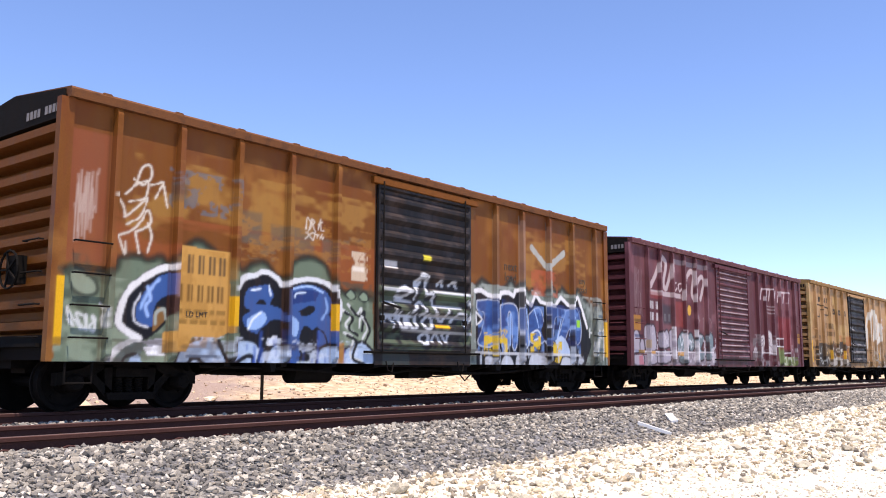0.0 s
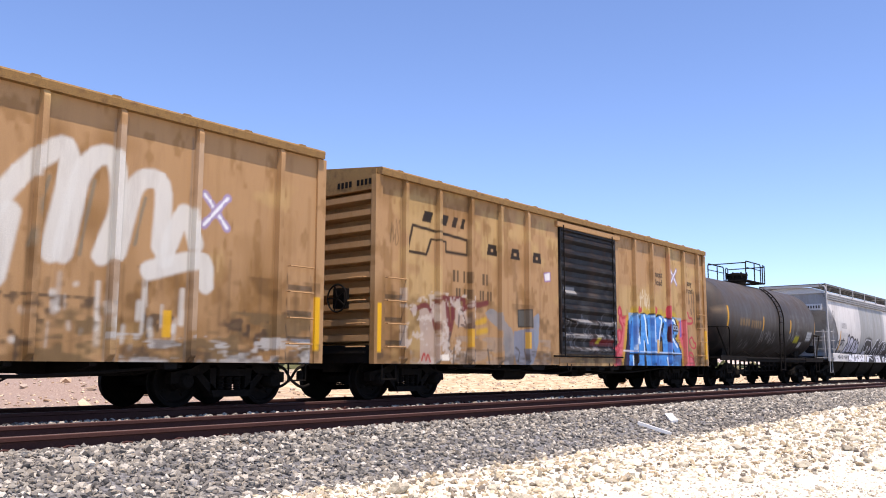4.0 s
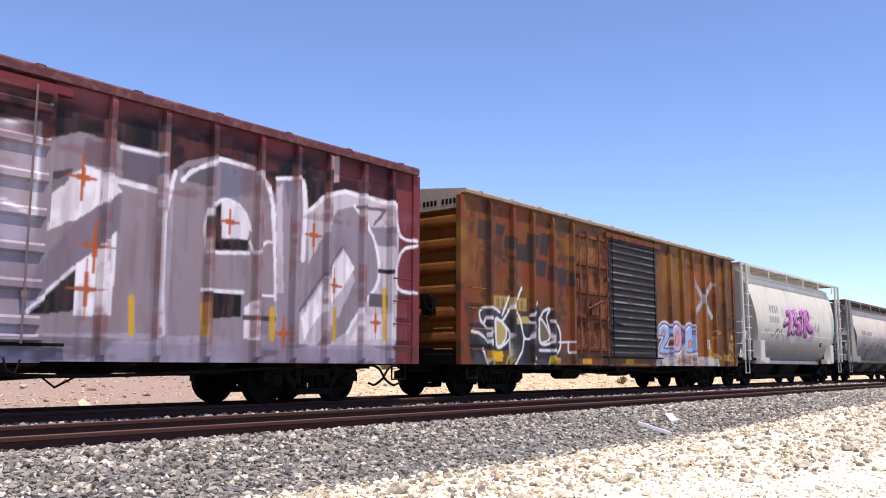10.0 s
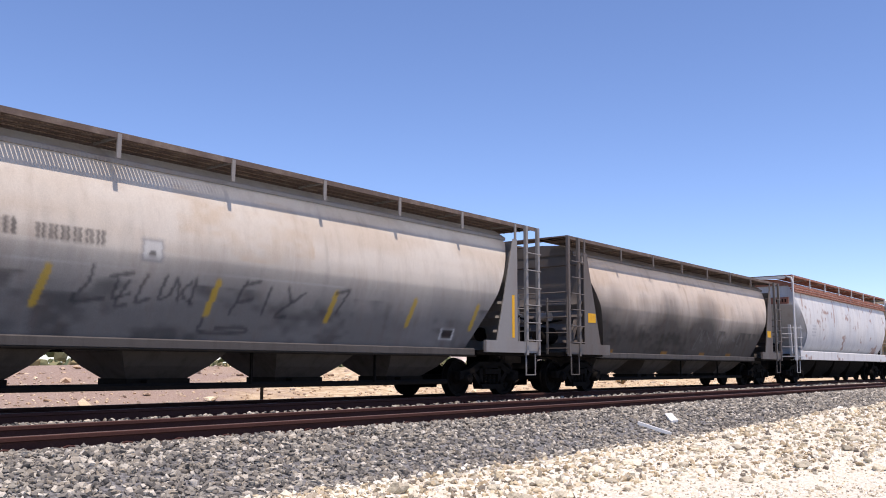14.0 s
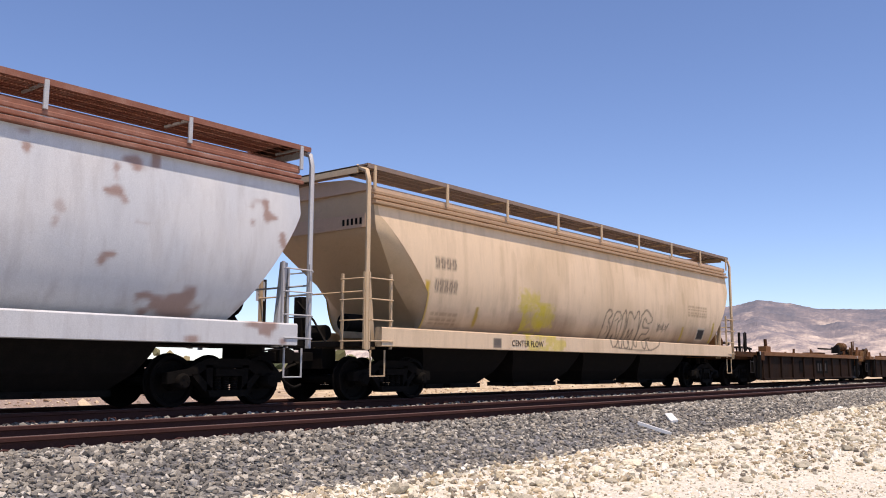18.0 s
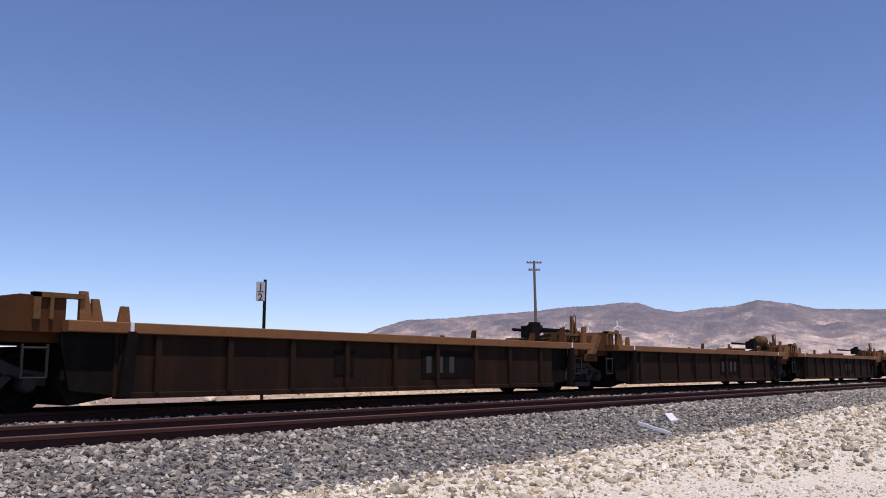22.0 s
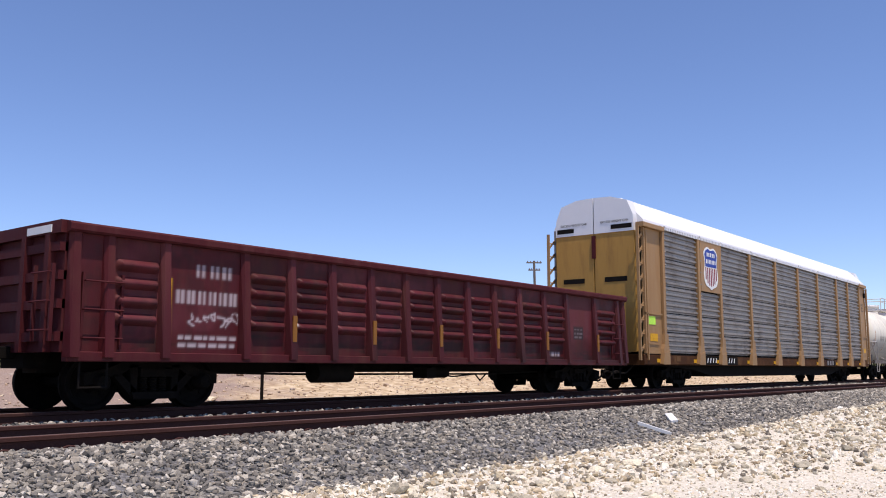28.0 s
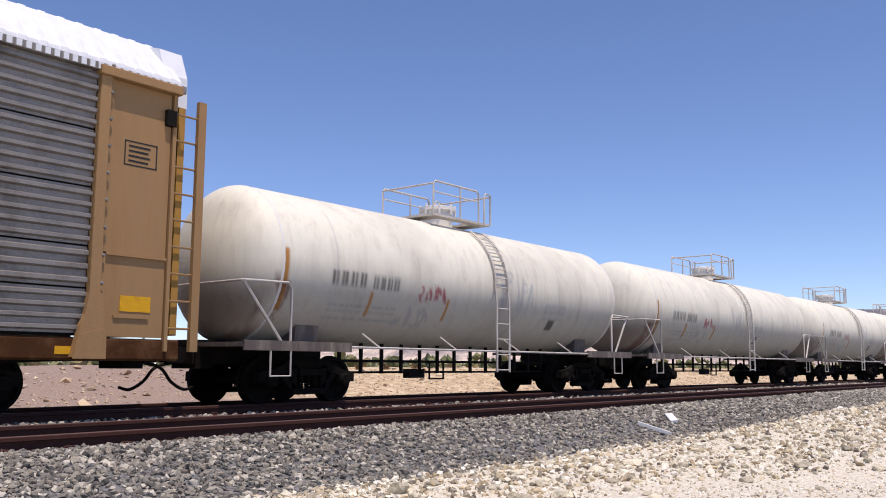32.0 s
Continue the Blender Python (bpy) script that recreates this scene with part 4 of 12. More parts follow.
    # roof with its stiffening ribs
    m = M()
    m.loft([(-SIDE - 0.11, H - fascia), (-SIDE - 0.12, H - 0.03), (-SIDE - 0.1, H), (0, H + 0.17), (SIDE + 0.1, H), (SIDE + 0.11, H - fascia)], -h, h)
    part("roof", m, top, car)
    for i in range(13):
        x = -h + 0.55 + (L - 1.1) * i / 12
        part("roof_rib", M().prism([(x - 0.1, H - 0.03), (x - 0.06, H + 0.015), (x + 0.06, H + 0.015), (x + 0.1, H - 0.03)], -SIDE - 0.115, -1.2), top, car)
    for s in (-1, 1):
        part("end_sill", M().slab(s * (h - 0.1) - 0.12, -SIDE + 0.06, 0.74, s * (h - 0.1) + 0.12, SIDE - 0.06, 1.08), MAT_BLACK, car)
        box_end(car, s * (h - 0.02), s, H, 1.06, dark, ribs, MAT_BLACK if plate else top)
        sheet("corner_post", lambda u, v: s * h - 0.1 + 0.2 * u, lambda u, v: -SIDE - 0.045 + 0.0 * u, lambda u, v: zb + (H - 0.15 - zb) * v, 8, 150, MAT_PAINT, car, cv, 0, depth=0.125)
        part("corner_post", M().slab(s * h - 0.1, SIDE - 0.08, zb, s * h + 0.1, SIDE + 0.03, H - 0.15), body, car)
        ladder(car, s * (h - 0.48), -SIDE - 0.02, [1.05, 1.5, 1.95, 2.4], 0.55, rung_mat, 0, False)
        ladder(car, s * (h + 0.1), -s * 0 - 1.15, [1.05, 1.5, 1.95, 2.4], 0.45, rung_mat, -90 if s < 0 else 90, False, "end_ladder")
        stirrup(car, s * (h - 0.42), -SIDE + 0.04, zb, MAT_TRUCK, 0.4, 0.3)
        part("end_platform", M().box(s * h - 0.1, -1.3, 0.92, s * h + 0.32, 1.3, 0.97), MAT_BLACK, car)
        part("poling_plate", M().box(s * (h - 1.0) - 0.5, -SIDE + 0.06, zb - 0.02, s * (h - 1.0) + 0.5, SIDE - 0.06, 1.0), MAT_BLACK, car)
    m = M()
    hub = Vector((-h - 0.28, -0.75, 2.0))
    m.tube([hub + Vector((0, 0.27 * math.cos(k * 0.3307), 0.27 * math.sin(k * 0.3307))) for k in range(20)], 0.018, 5)
    brake = part("hand_brake_wheel", m, MAT_TRUCK, car)
    for k in range(5):
        part("spoke", M().bar(hub, hub + Vector((0, 0.27 * math.cos(k * 1.257), 0.27 * math.sin(k * 1.257))), 0.025, 0.025), MAT_TRUCK, brake)
    part("brake_housing", M().box(-h - 0.25, -0.9, 1.8, -h - 0.1, -0.6, 2.2), MAT_TRUCK, car)
    running_gear(car, at, L, inset)
    # cross bearers, pipes and brackets under the floor
    rb = random.Random(int(lead))
    for i in range(9):
        x = -h + 3.0 + (L - 6.0) * i / 8
        part("cross_bearer", M().add([(x + a, y, z) for a in (-0.06, 0.06) for y, z in ((-SIDE + 0.1, 0.66), (-0.5, 0.5), (0.5, 0.5), (SIDE - 0.1, 0.66), (SIDE - 0.1, 0.95), (-SIDE + 0.1, 0.95))],
                                     [(0, 1, 2, 3, 4, 5), (11, 10, 9, 8, 7, 6)] + [(k, 6 + k, 6 + (k + 1) % 6, (k + 1) % 6) for k in range(6)]), MAT_BLACK, car)
    for i in range(7):
        x = -h + 2.6 + (L - 5.2) * rb.random()
        w, d = rb.uniform(0.08, 0.4), rb.uniform(0.05, 0.16)
        part("sill_bracket", M().prism([(x - w, zb + 0.02), (x + w, zb + 0.02), (x + w * rb.uniform(0.4, 0.9), zb - d), (x - w * rb.uniform(0.3, 0.9), zb - d)], -SIDE + 0.05, -SIDE + 0.3), MAT_BLACK, car)
    m = M()
    m.tube([(x, -1.25, z) for x, z in curve([(-h + 2.6, 0.66), (-3.0, 0.6), (-1.2, 0.5), (0.3, 0.6), (2.6, 0.52), (h - 2.6, 0.66)])], 0.024, 5)
    for x in (d0 - h + 0.3, d1 - h - 0.5):
        m.tube([(x, -SIDE - 0.04, zb + 0.05), (x + 0.04, -SIDE - 0.05, zb - 0.12), (x + 0.16, -SIDE - 0.05, zb - 0.16), (x + 0.22, -SIDE - 0.04, zb + 0.02)], 0.014, 5)
    part("train_line", m, MAT_BLACK, car)
    return car


# ---- covered hoppers ----
def hopper(label, lead, trail, cv, mat, roof_mat, zt, zb, board, bays, sill=None, kink=2.3, slope=0.75, inset=1.35, res=0.06, posts="bent", tail=None, bulge=0.16, low_y=1.0, rail_mat=None, gusset=False, board_mat=None, rim_mat=None, tall_mark=True):
    car, at, L = start_car("hopper_car", label, "hopper car", lead, trail)
    h = L / 2
    rail_mat = rail_mat or mat
    e0 = 0.24 if posts == "bent" else 0.95
    kink = 3.35 if posts == "bent" else kink
    wid = SIDE + 0.02

    def prof_y(v):
        # rounded side: bulges at mid height, draws in below
        w = np.clip((v - 0.5) / 0.5, 0, 1)
        q = np.clip((0.5 - v) / 0.5, 0, 1)
        if gusset:
            return wid - bulge * w ** 2.0 - (wid - low_y) * q ** 1.25
        return wid - bulge * w ** 2.0 - (wid - low_y) * (1 - np.sqrt(np.maximum(0.0, 1 - q * q)))

    def end(z, s=-1):
        if s > 0 and tail is not None:
            return 0.75 + np.maximum(0, kink - z) * tail
        if posts == "bent" and s < 0:
            return e0 + 0.15 + 1.5 * np.clip((3.65 - z) / 1.45, 0, 1) ** 0.85
        if posts == "bent":
            return e0 + 1.4 * (np.maximum(0, kink - z) / (kink - zb)) ** 1.15
        return e0 + np.maximum(0, kink - z) * slope

    def zz(v):
        return zb + (zt - zb) * v
    for s in (-1, 1):
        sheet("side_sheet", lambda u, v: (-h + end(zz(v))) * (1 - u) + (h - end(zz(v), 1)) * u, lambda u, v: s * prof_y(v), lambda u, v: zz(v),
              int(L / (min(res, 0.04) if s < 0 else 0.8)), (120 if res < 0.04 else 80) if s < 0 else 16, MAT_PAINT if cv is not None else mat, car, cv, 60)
        inset_ = lambda z: np.minimum(e0 + 0.03 + 1.05 * np.maximum(0, 3.35 - z), end(z, s) + 0.3)
        if posts == "bent":
            for q in (-1, 1):
                sheet("end_cheek", lambda u, v: s * (h - (inset_(zz(v)) * (1 - u) + (end(zz(v), s) + 0.04) * u)), lambda u, v: q * prof_y(v) * (1 - (1 - u) * 0.3 * np.clip(3.35 - zz(v), 0, 1)), lambda u, v: zz(v), 4, 24, mat, car, None, 40)
        sheet("end_sheet", lambda u, v: s * (h - (end(zz(v), s) if posts != "bent" else inset_(zz(v)))), lambda u, v: prof_y(v) * (2 * u - 1) * (1 - (0.3 * np.clip(3.35 - zz(v), 0, 1) if posts == "bent" else 0)), lambda u, v: zz(v), 8, 24, mat, car, None, 40)
    # roof, rim and running boards
    m = M()
    rt = zt + 0.30
    pr = [(-wid + bulge - 0.04, zt - 0.02), (-wid + bulge - 0.04, zt + 0.05), (-0.9, zt + 0.24), (0, rt), (0.9, zt + 0.24), (wid - bulge + 0.04, zt + 0.05), (wid - bulge + 0.04, zt - 0.02)]
    m.loft(pr, -h + e0 - 0.05, h - e0 + 0.05)
    part("roof", m, roof_mat, car)
    if sill:
        for i in range(3):
            z = zt - 0.05 - 0.11 * i
            part("rim_rib", M().slab(-h + e0 - 0.02, -wid + bulge * (1 - 0.35 * i) - 0.055, z - 0.035, h - e0 + 0.02, -wid + bulge * (1 - 0.35 * i) + 0.08, z + 0.035), rim_mat or roof_mat, car)
        for s in (-1, 1):
            part("side_sill", M().slab(-h + 0.35, s * (SIDE + 0.02) - 0.08, sill[0], h - 0.35, s * (SIDE + 0.02) + 0.09, sill[1], 0.03), mat, car)
        sheet("sill_face", lambda u, v: -h + 0.35 + (L - 0.7) * u, lambda u, v: -SIDE - 0.112 + 0.02 * (v > 0.93), lambda u, v: sill[0] + 0.01 + (sill[1] - sill[0] - 0.01) * v, int(L / 0.025), 14, MAT_PAINT, car, cv, 0, depth=0.03)
        for s in (-1, 1):
            part("end_band", M().box(s * (h - e0) - 0.02, -1.3, 3.4, s * (h - e0) + 0.02, 1.3, 3.68), roof_mat, car, "pale band across the end")
            for i in range(5):
                part("end_mark", M().box(s * (h - e0) + s * 0.02 - 0.004, -1.2 + 0.12 * i, 3.47, s * (h - e0) + s * 0.02 + 0.004, -1.14 + 0.12 * i, 3.6), MAT_BLACK, car)
            part("end_handrail", M().tube([(s * (h + 0.02), -wid, 2.1), (s * (h + 0.02), wid, 2.1)], 0.018, 5), rail_mat, car)
            part("end_header", M().box(s * (h - 0.02) - 0.02, -wid + 0.3, board - 0.16, s * (h - 0.02) + 0.02, wid - 0.3, board - 0.02), rail_mat, car)
            m = M()
            m.slab(s * (h - 0.35) - 0.12, 0.5, 1.0, s * (h - 0.35) + 0.12, 0.75, 2.1).turn([(-0.25, 0), (-0.25, 0.16), (0.25, 0.16), (0.25, 0)], 12, 'y', (s * (h - 0.4), 0.2, 1.35)).tube([(s * (h - 0.2), 0.6, 2.0), (s * (h - 0.3), 0.2, 1.6), (s * (h - 0.2), -0.3, 1.1)], 0.025, 5)
            part("brake_gear", m, MAT_BLACK, car)
    bm_ = board_mat or roof_mat
    for s in (-1, 1):
        m = M()
        y0, y1 = s * (wid - 0.05), s * (wid - 1.0)
        for k in range(int((L - 0.1) / 0.065)):
            m.box(-h + 0.05 + 0.065 * k, min(y0, y1), board - 0.045, -h + 0.1 + 0.065 * k, max(y0, y1), board - 0.02)
        for k in range(5):
            y = y0 + (y1 - y0) * k / 4
            m.box(-h + 0.02, y - 0.012, board - 0.06, h - 0.02, y + 0.012, board - 0.015)
        part("running_board", m, bm_, car, "steel grating walkway")
        part("board_rim", M().box(-h + 0.02, y0 - 0.015, board - 0.09, h - 0.02, y0 + 0.015, board), bm_, car)
    n = int(L / 2.2)
    br = M()
    br.slab(-0.035, -wid + 0.02, zt - 0.02, 0.035, -wid + 0.06, board - 0.02, 0.006).bar((0, -wid + 0.05, board - 0.06), (0, -wid + 0.75, board - 0.06), 0.04, 0.04)
    brm = br.mesh("bracket", rail_mat)
    for i in range(n + 1):
        child("bracket", brm, car, "", pose(-h + e0 + (L - 2 * e0) * i / n, 0, 0))
    for s in (-1, 1):
        part("end_board", M().box(s * h - 0.55 if s > 0 else -h, -wid + 0.05, board - 0.045, s * h if s > 0 else -h + 0.55, wid - 0.05, board - 0.012), bm_, car)
        part("end_deck", M().box(min(s * h, s * (h - 2.0)), -SIDE + 0.1, (sill[0] if sill else 0.95), max(s * h, s * (h - 2.0)), SIDE - 0.1, (sill[0] if sill else 0.95) + 0.1), MAT_BLACK, car)
        for q in (-1, 1):
            if posts == "bent":
                m = M()
                m.tube([(s * (h - 0.06), q * (wid - 0.35), board - 0.02), (s * (h - 0.02), q * (wid - 0.05), board - 0.15), (s * (h - 0.02), q * wid, board - 0.35), (s * (h - 0.02), q * wid, 0.98)], 0.05, 6)
                part("end_post", m, rail_mat, car, smooth=60)
            else:
                for dx in (0.03, 0.55):
                    part("end_post", M().slab(s * (h - dx) - 0.045, q * wid - 0.045, 0.95, s * (h - dx) + 0.045, q * wid + 0.045, board - 0.02), rail_mat, car)
            part("slope_brace", M().bar((s * (h - e0 - 0.1), q * 1.25, zb + 1.2), (s * (h - 0.5), q * 1.25, 1.0), 0.1, 0.1), mat, car)
        ladder(car, s * (h - 0.35), -wid - 0.01, [1.15, 1.55, 1.95, 2.35] if posts == "bent" else [1.3 + 0.42 * i for i in range(int((board - 1.5) / 0.42))], 0.62, rail_mat, 0, posts == "bent")
        ladder(car, s * (h + 0.0), -1.25, [1.15, 1.55, 1.95, 2.35], 0.6, rail_mat, -90 if s < 0 else 90, True, "end_ladder")
        stirrup(car, s * (h - 0.35), -SIDE, 0.98, rail_mat, 0.4, 0.5)
        if gusset:
            for q in (-1, 1):
                m = M()
                m.prism([(s * (h - e0 + 0.06), zt - 0.02), (s * (h - e0 - 0.1), zt - 0.02), (s * (h - e0 - 0.8), zb + 0.25), (s * (h - e0 + 0.06), zb + 0.25)], q * (wid - 0.04) - 0.015, q * (wid - 0.04) + 0.015)
                part("gusset_plate", m, mat, car)
            # end wall between the gussets, its lower half pressed into ribs
            ex = h - e0 - 0.02
            prof = [(0.0, 1.05)] + [(0.09 * (i % 2), 1.15 + 0.17 * i) for i in range(9)] + [(0.0, 2.75), (0.0, zt - 0.32), (0.06, zt - 0.3), (0.06, zt - 0.08)]
            m = M().add([(s * (ex + d), y, z) for d, z in prof for y in (-wid + 0.1, wid - 0.1)], [(2 * i, 2 * i + 1, 2 * i + 3, 2 * i + 2) for i in range(len(prof) - 1)])
            part("end_wall", m, mat, car, smooth=30)
            part("reflector", M().box(s * (ex - 0.1) - 0.05, -wid + 0.02, 1.35, s * (ex - 0.1) + 0.05, -wid + 0.035, 2.35) if tall_mark else M().box(s * (ex - 0.3) - 0.2, -wid + 0.02, 1.85, s * (ex - 0.3) + 0.2, -wid + 0.035, 2.1), MAT_YELLOW, car, "faded yellow reflector patch")
            for y in (-0.55, 0.35):
                part("brake_tank", M().turn([(-0.2, 0), (-0.2, 0.13), (0.2, 0.13), (0.2, 0)], 12, 'y', (s * (h - 0.45), y, 2.0)), MAT_TANKEND, car, "dusty pale brake cylinder", smooth=40)
            m = M().slab(s * (h - 0.5) - 0.25, 0.1, 1.1, s * (h - 0.5) + 0.25, 0.7, 1.75).turn([(-0.4, 0), (-0.4, 0.17), (0.4, 0.17), (0.4, 0)], 12, 'x', (s * (h - 0.6), -0.5, 1.45))
            m.tube([(s * (h - 0.3), -1.2, 1.9), (s * (h - 0.4), -0.4, 1.8), (s * (h - 0.3), 0.4, 2.1), (s * (h - 0.3), 1.2, 1.9)], 0.03, 5)
            part("brake_gear", m, MAT_TRUCK, car, smooth=40)
            part("end_handrail", M().tube([(s * (h - 0.02), -wid, 2.1), (s * (h - 0.02), wid, 2.1)], 0.018, 5).tube([(s * (h - 0.02), -wid, 2.6), (s * (h - 0.02), wid, 2.6)], 0.018, 5), rail_mat, car)
            part("corner_sill", M().box(min(s * (h - 0.02), s * (h - 2.2)), -SIDE - 0.03, 1.0, max(s * (h - 0.02), s * (h - 2.2)), -SIDE + 0.05, 1.27), mat, car)
    # discharge bays
    off = 2.45 if sill else 2.1 if gusset else e0 + 2.1
    bl = (L - 2 * off) / bays
    foot, low = (0.27, 0.26) if sill else (0.18, 0.44) if gusset else (0.22, 0.28)
    for i in range(bays):
        x = -h + off + bl * (i + 0.5)
        zl = sill[0] + 0.06 if sill else zb + 0.12
        wide = 0.48 if sill else 0.385 if gusset else 0.4
        ty, by = low_y * 0.85, 0.34
        # a trough with rounded shoulders that narrows to its outlet
        rings = [(wide, ty, zl), (wide - (0.07 if gusset else 0.04), ty * 0.9, zl - 0.3 * (zl - low)), ((wide - 0.04 + foot) / 2 + (-0.005 if gusset else 0.03), (ty + by) / 2, zl - 0.65 * (zl - low)), (foot, by, low)]
        v = [(x + a * bl * w, c * y, z) for w, y, z in rings for a, c in ((-1, -1), (1, -1), (1, 1), (-1, 1))]
        m = M().add(v, [(4 * k + i, 4 * k + (i + 1) % 4, 4 * k + 4 + (i + 1) % 4, 4 * k + 4 + i) for k in range(3) for i in range(4)] + [(12, 13, 14, 15)])
        b = part("discharge_bay", m, MAT_BAY if gusset else MAT_BLACK, car)
        part("outlet_gate", M().box(x - bl * foot * 1.08, -0.42, low - 0.08, x + bl * foot * 1.08, 0.42, low + 0.02).tube([(x - bl * 0.1, -0.6, low - 0.03), (x - bl * 0.1, 0.6, low - 0.03)], 0.04, 8), MAT_BLACK, b)
        part("roof_hatch", M().turn([(rt - 0.05, 0.42), (rt + 0.09, 0.42), (rt + 0.13, 0.3), (rt + 0.13, 0.0)], 16, 'z', (x, 0, 0)), roof_mat, car)
    if gusset:
        for s in (-1, 1):
            part("side_sill", M().slab(-h + 2.2, s * (low_y + 0.04) - 0.07, zb - 0.03, h - 2.2, s * (low_y + 0.04) + 0.07, zb + 0.13, 0.02), MAT_BAY, car)
            part("sill_lip", M().slab(-h + 2.2, s * (low_y + 0.08) - 0.08, zb - 0.06, h - 2.2, s * (low_y + 0.08) + 0.08, zb - 0.03, 0.005), MAT_TRUCK, car)
        for x in (-h + off + bl * 1.98, -h + off + bl * 3.0):
            part("pipe_hanger", M().bar((x, -0.95, 0.36), (x, -0.95, zb), 0.04, 0.04), MAT_TRUCK, car)
    if not sill and not gusset:
        for s in (-1, 1):
            part("jacking_box", M().slab(s * (h - 1.85) - 0.22, -SIDE - 0.1, 0.92, s * (h - 1.85) + 0.22, -SIDE + 0.25, 1.72, 0.03), mat, car)
            part("jacking_pad", M().box(min(s * (h - 1.6), s * (h - 2.6)), -SIDE - 0.06, 0.86, max(s * (h - 1.6), s * (h - 2.6)), -SIDE + 0.2, 1.06), mat, car)
        part("side_chord", M().slab(-h + 2.4, -low_y - 0.36, zb - 0.02, h - 2.4, -low_y - 0.2, zb + 0.12), MAT_HOP_G, car)
    part("brake_cylinder", M().turn([(-0.3, 0), (-0.3, 0.18), (0.3, 0.18), (0.3, 0)], 12, 'x', (-h + 0.75, -0.5, 1.55)), MAT_BLACK, car, smooth=40)
    m = M()
    m.turn([(0, 0.0), (0, 0.28), (0.03, 0.28), (0.04, 0.22), (0.05, 0.05), (0.09, 0.0)], 18, 'x', (h - 0.15, 0.4, 1.9))
    m.bar((h - 0.2, 0.4, 0.95), (h - 0.2, 0.4, 2.0), 0.12, 0.12)
    part("hand_brake", m, MAT_BLACK, car)
    running_gear(car, at, L, inset, sill=False, gear=False)
    if not sill:
        m = M()
        m.tube([(-h + 2.8, -0.9, 0.34), (h - 2.8, -0.9, 0.34)], 0.055, 6)
        part("discharge_pipe", m, MAT_BLACK, car)
    return car


# ---- tank cars ----
def tank_car(label, lead, trail, cv, mat, frame_mat, r, zc, rail_mat, dome, res=0.035):
    car, at, L = start_car("tank_car", label, "tank car", lead, trail)
    h = L / 2
    tl = h - 0.2
    dish = 0.78

    # cylindrical shell between two dished heads
    def shell(n_u, n_w, x0, x1):
        w = lambda v: np.where(v < 0.8, v * 0.625, 0.5 + (v - 0.8) * 2.5)
        return (lambda u, v: x0 + (x1 - x0) * u), (lambda u, v: -r * np.sin(2 * math.pi * w(v))), (lambda u, v: zc + r * np.cos(2 * math.pi * w(v)))
    fx, fy, fz = shell(0, 0, -tl + dish, tl - dish)
    sheet("tank_shell", fx, fy, fz, int((2 * tl - 1.1) / res), 100, MAT_PAINT, car, cv, 60)
    for s in (-1, 1):
        ang = lambda u: u * math.pi / 2
        sheet("tank_head", lambda u, v: s * (tl - dish + dish * np.sin(ang(u))), lambda u, v: -s * r * np.cos(ang(u)) * np.sin(2 * math.pi * v), lambda u, v: zc + r * np.cos(ang(u)) * np.cos(2 * math.pi * v), 14, 48, MAT_PAINT, car, cv, 70)
        if dome:
            part("head_seam", M().turn([(s * (tl - dish) - 0.03, r + 0.0), (s * (tl - dish) - 0.02, r + 0.005), (s * (tl - dish) + 0.02, r + 0.005), (s * (tl - dish) + 0.03, r)], 48, 'x', (0, 0, zc)), mat, car, smooth=40)
        # stub sill, saddle, end platform and rails
        part("stub_sill", M().box(min(s * h, s * (h - 3.0)), -0.3, 0.7, max(s * h, s * (h - 3.0)), 0.3, 1.12), MAT_BLACK, car)
        m = M()
        ps = [(-0.95, 1.0), (0.95, 1.0)] + [(r * 1.0 * math.sin(a), zc - r * math.cos(a)) for a in np.linspace(0.72, -0.72, 13)]
        m.loft(ps, s * (h - 2.0) - 0.28, s * (h - 2.0) + 0.28)
        part("saddle", m, frame_mat, car)
        part("end_platform", M().box(min(s * (h - 0.1), s * (h - 2.6)), -SIDE, 1.0, max(s * (h - 0.1), s * (h - 2.6)), SIDE, 1.07), frame_mat, car)
        part("platform_rim", M().box(min(s * (h - 0.1), s * (h - 2.6)), -SIDE - 0.02, 0.93, max(s * (h - 0.1), s * (h - 2.6)), -SIDE + 0.02, 1.1), frame_mat, car)
        m = M()
        x0, x1 = s * (h - 0.12), s * (h - 1.15)
        m.tube([(x0, 1.4, 1.05), (x0, 1.4, 2.1), (x0, -1.4, 2.1)] + [(x1 * t + x0 * (1 - t), -1.5, 2.1 + 0.02 * t) for t in (0.0, 0.5, 0.92)] + [(x1, -1.5, 2.02), (x1, -1.5, 1.05)], 0.024, 6)
        m.tube([(x0, -1.45, 2.1), (x0 - s * 0.85, -1.5, 1.05)], 0.03, 6)
        part("end_rail", m, rail_mat, car, smooth=60)
        stirrup(car, s * (h - 0.9), -SIDE, 1.0, rail_mat, 0.45, 0.5)
    m = M()
    m.tube([(-h + 2.6, -SIDE, 1.02), (h - 2.6, -SIDE, 1.02)], 0.022, 6)
    for x in np.linspace(-h + 3.4, h - 3.4, 4):
        m.tube([(x, -SIDE, 1.02), (x - 0.15, -1.2, 1.3)], 0.018, 5)
    part("side_rail", m, rail_mat, car)
    if not dome:
        # dark strip added to stand for the shaded bottom of the tank
        part("side_sill", M().slab(-h + 2.5, -SIDE + 0.02, 0.9, h - 2.5, -SIDE + 0.2, 1.08), frame_mat, car)
    # manway, platform, railings and side ladder
    top = zc + r
    m = M()
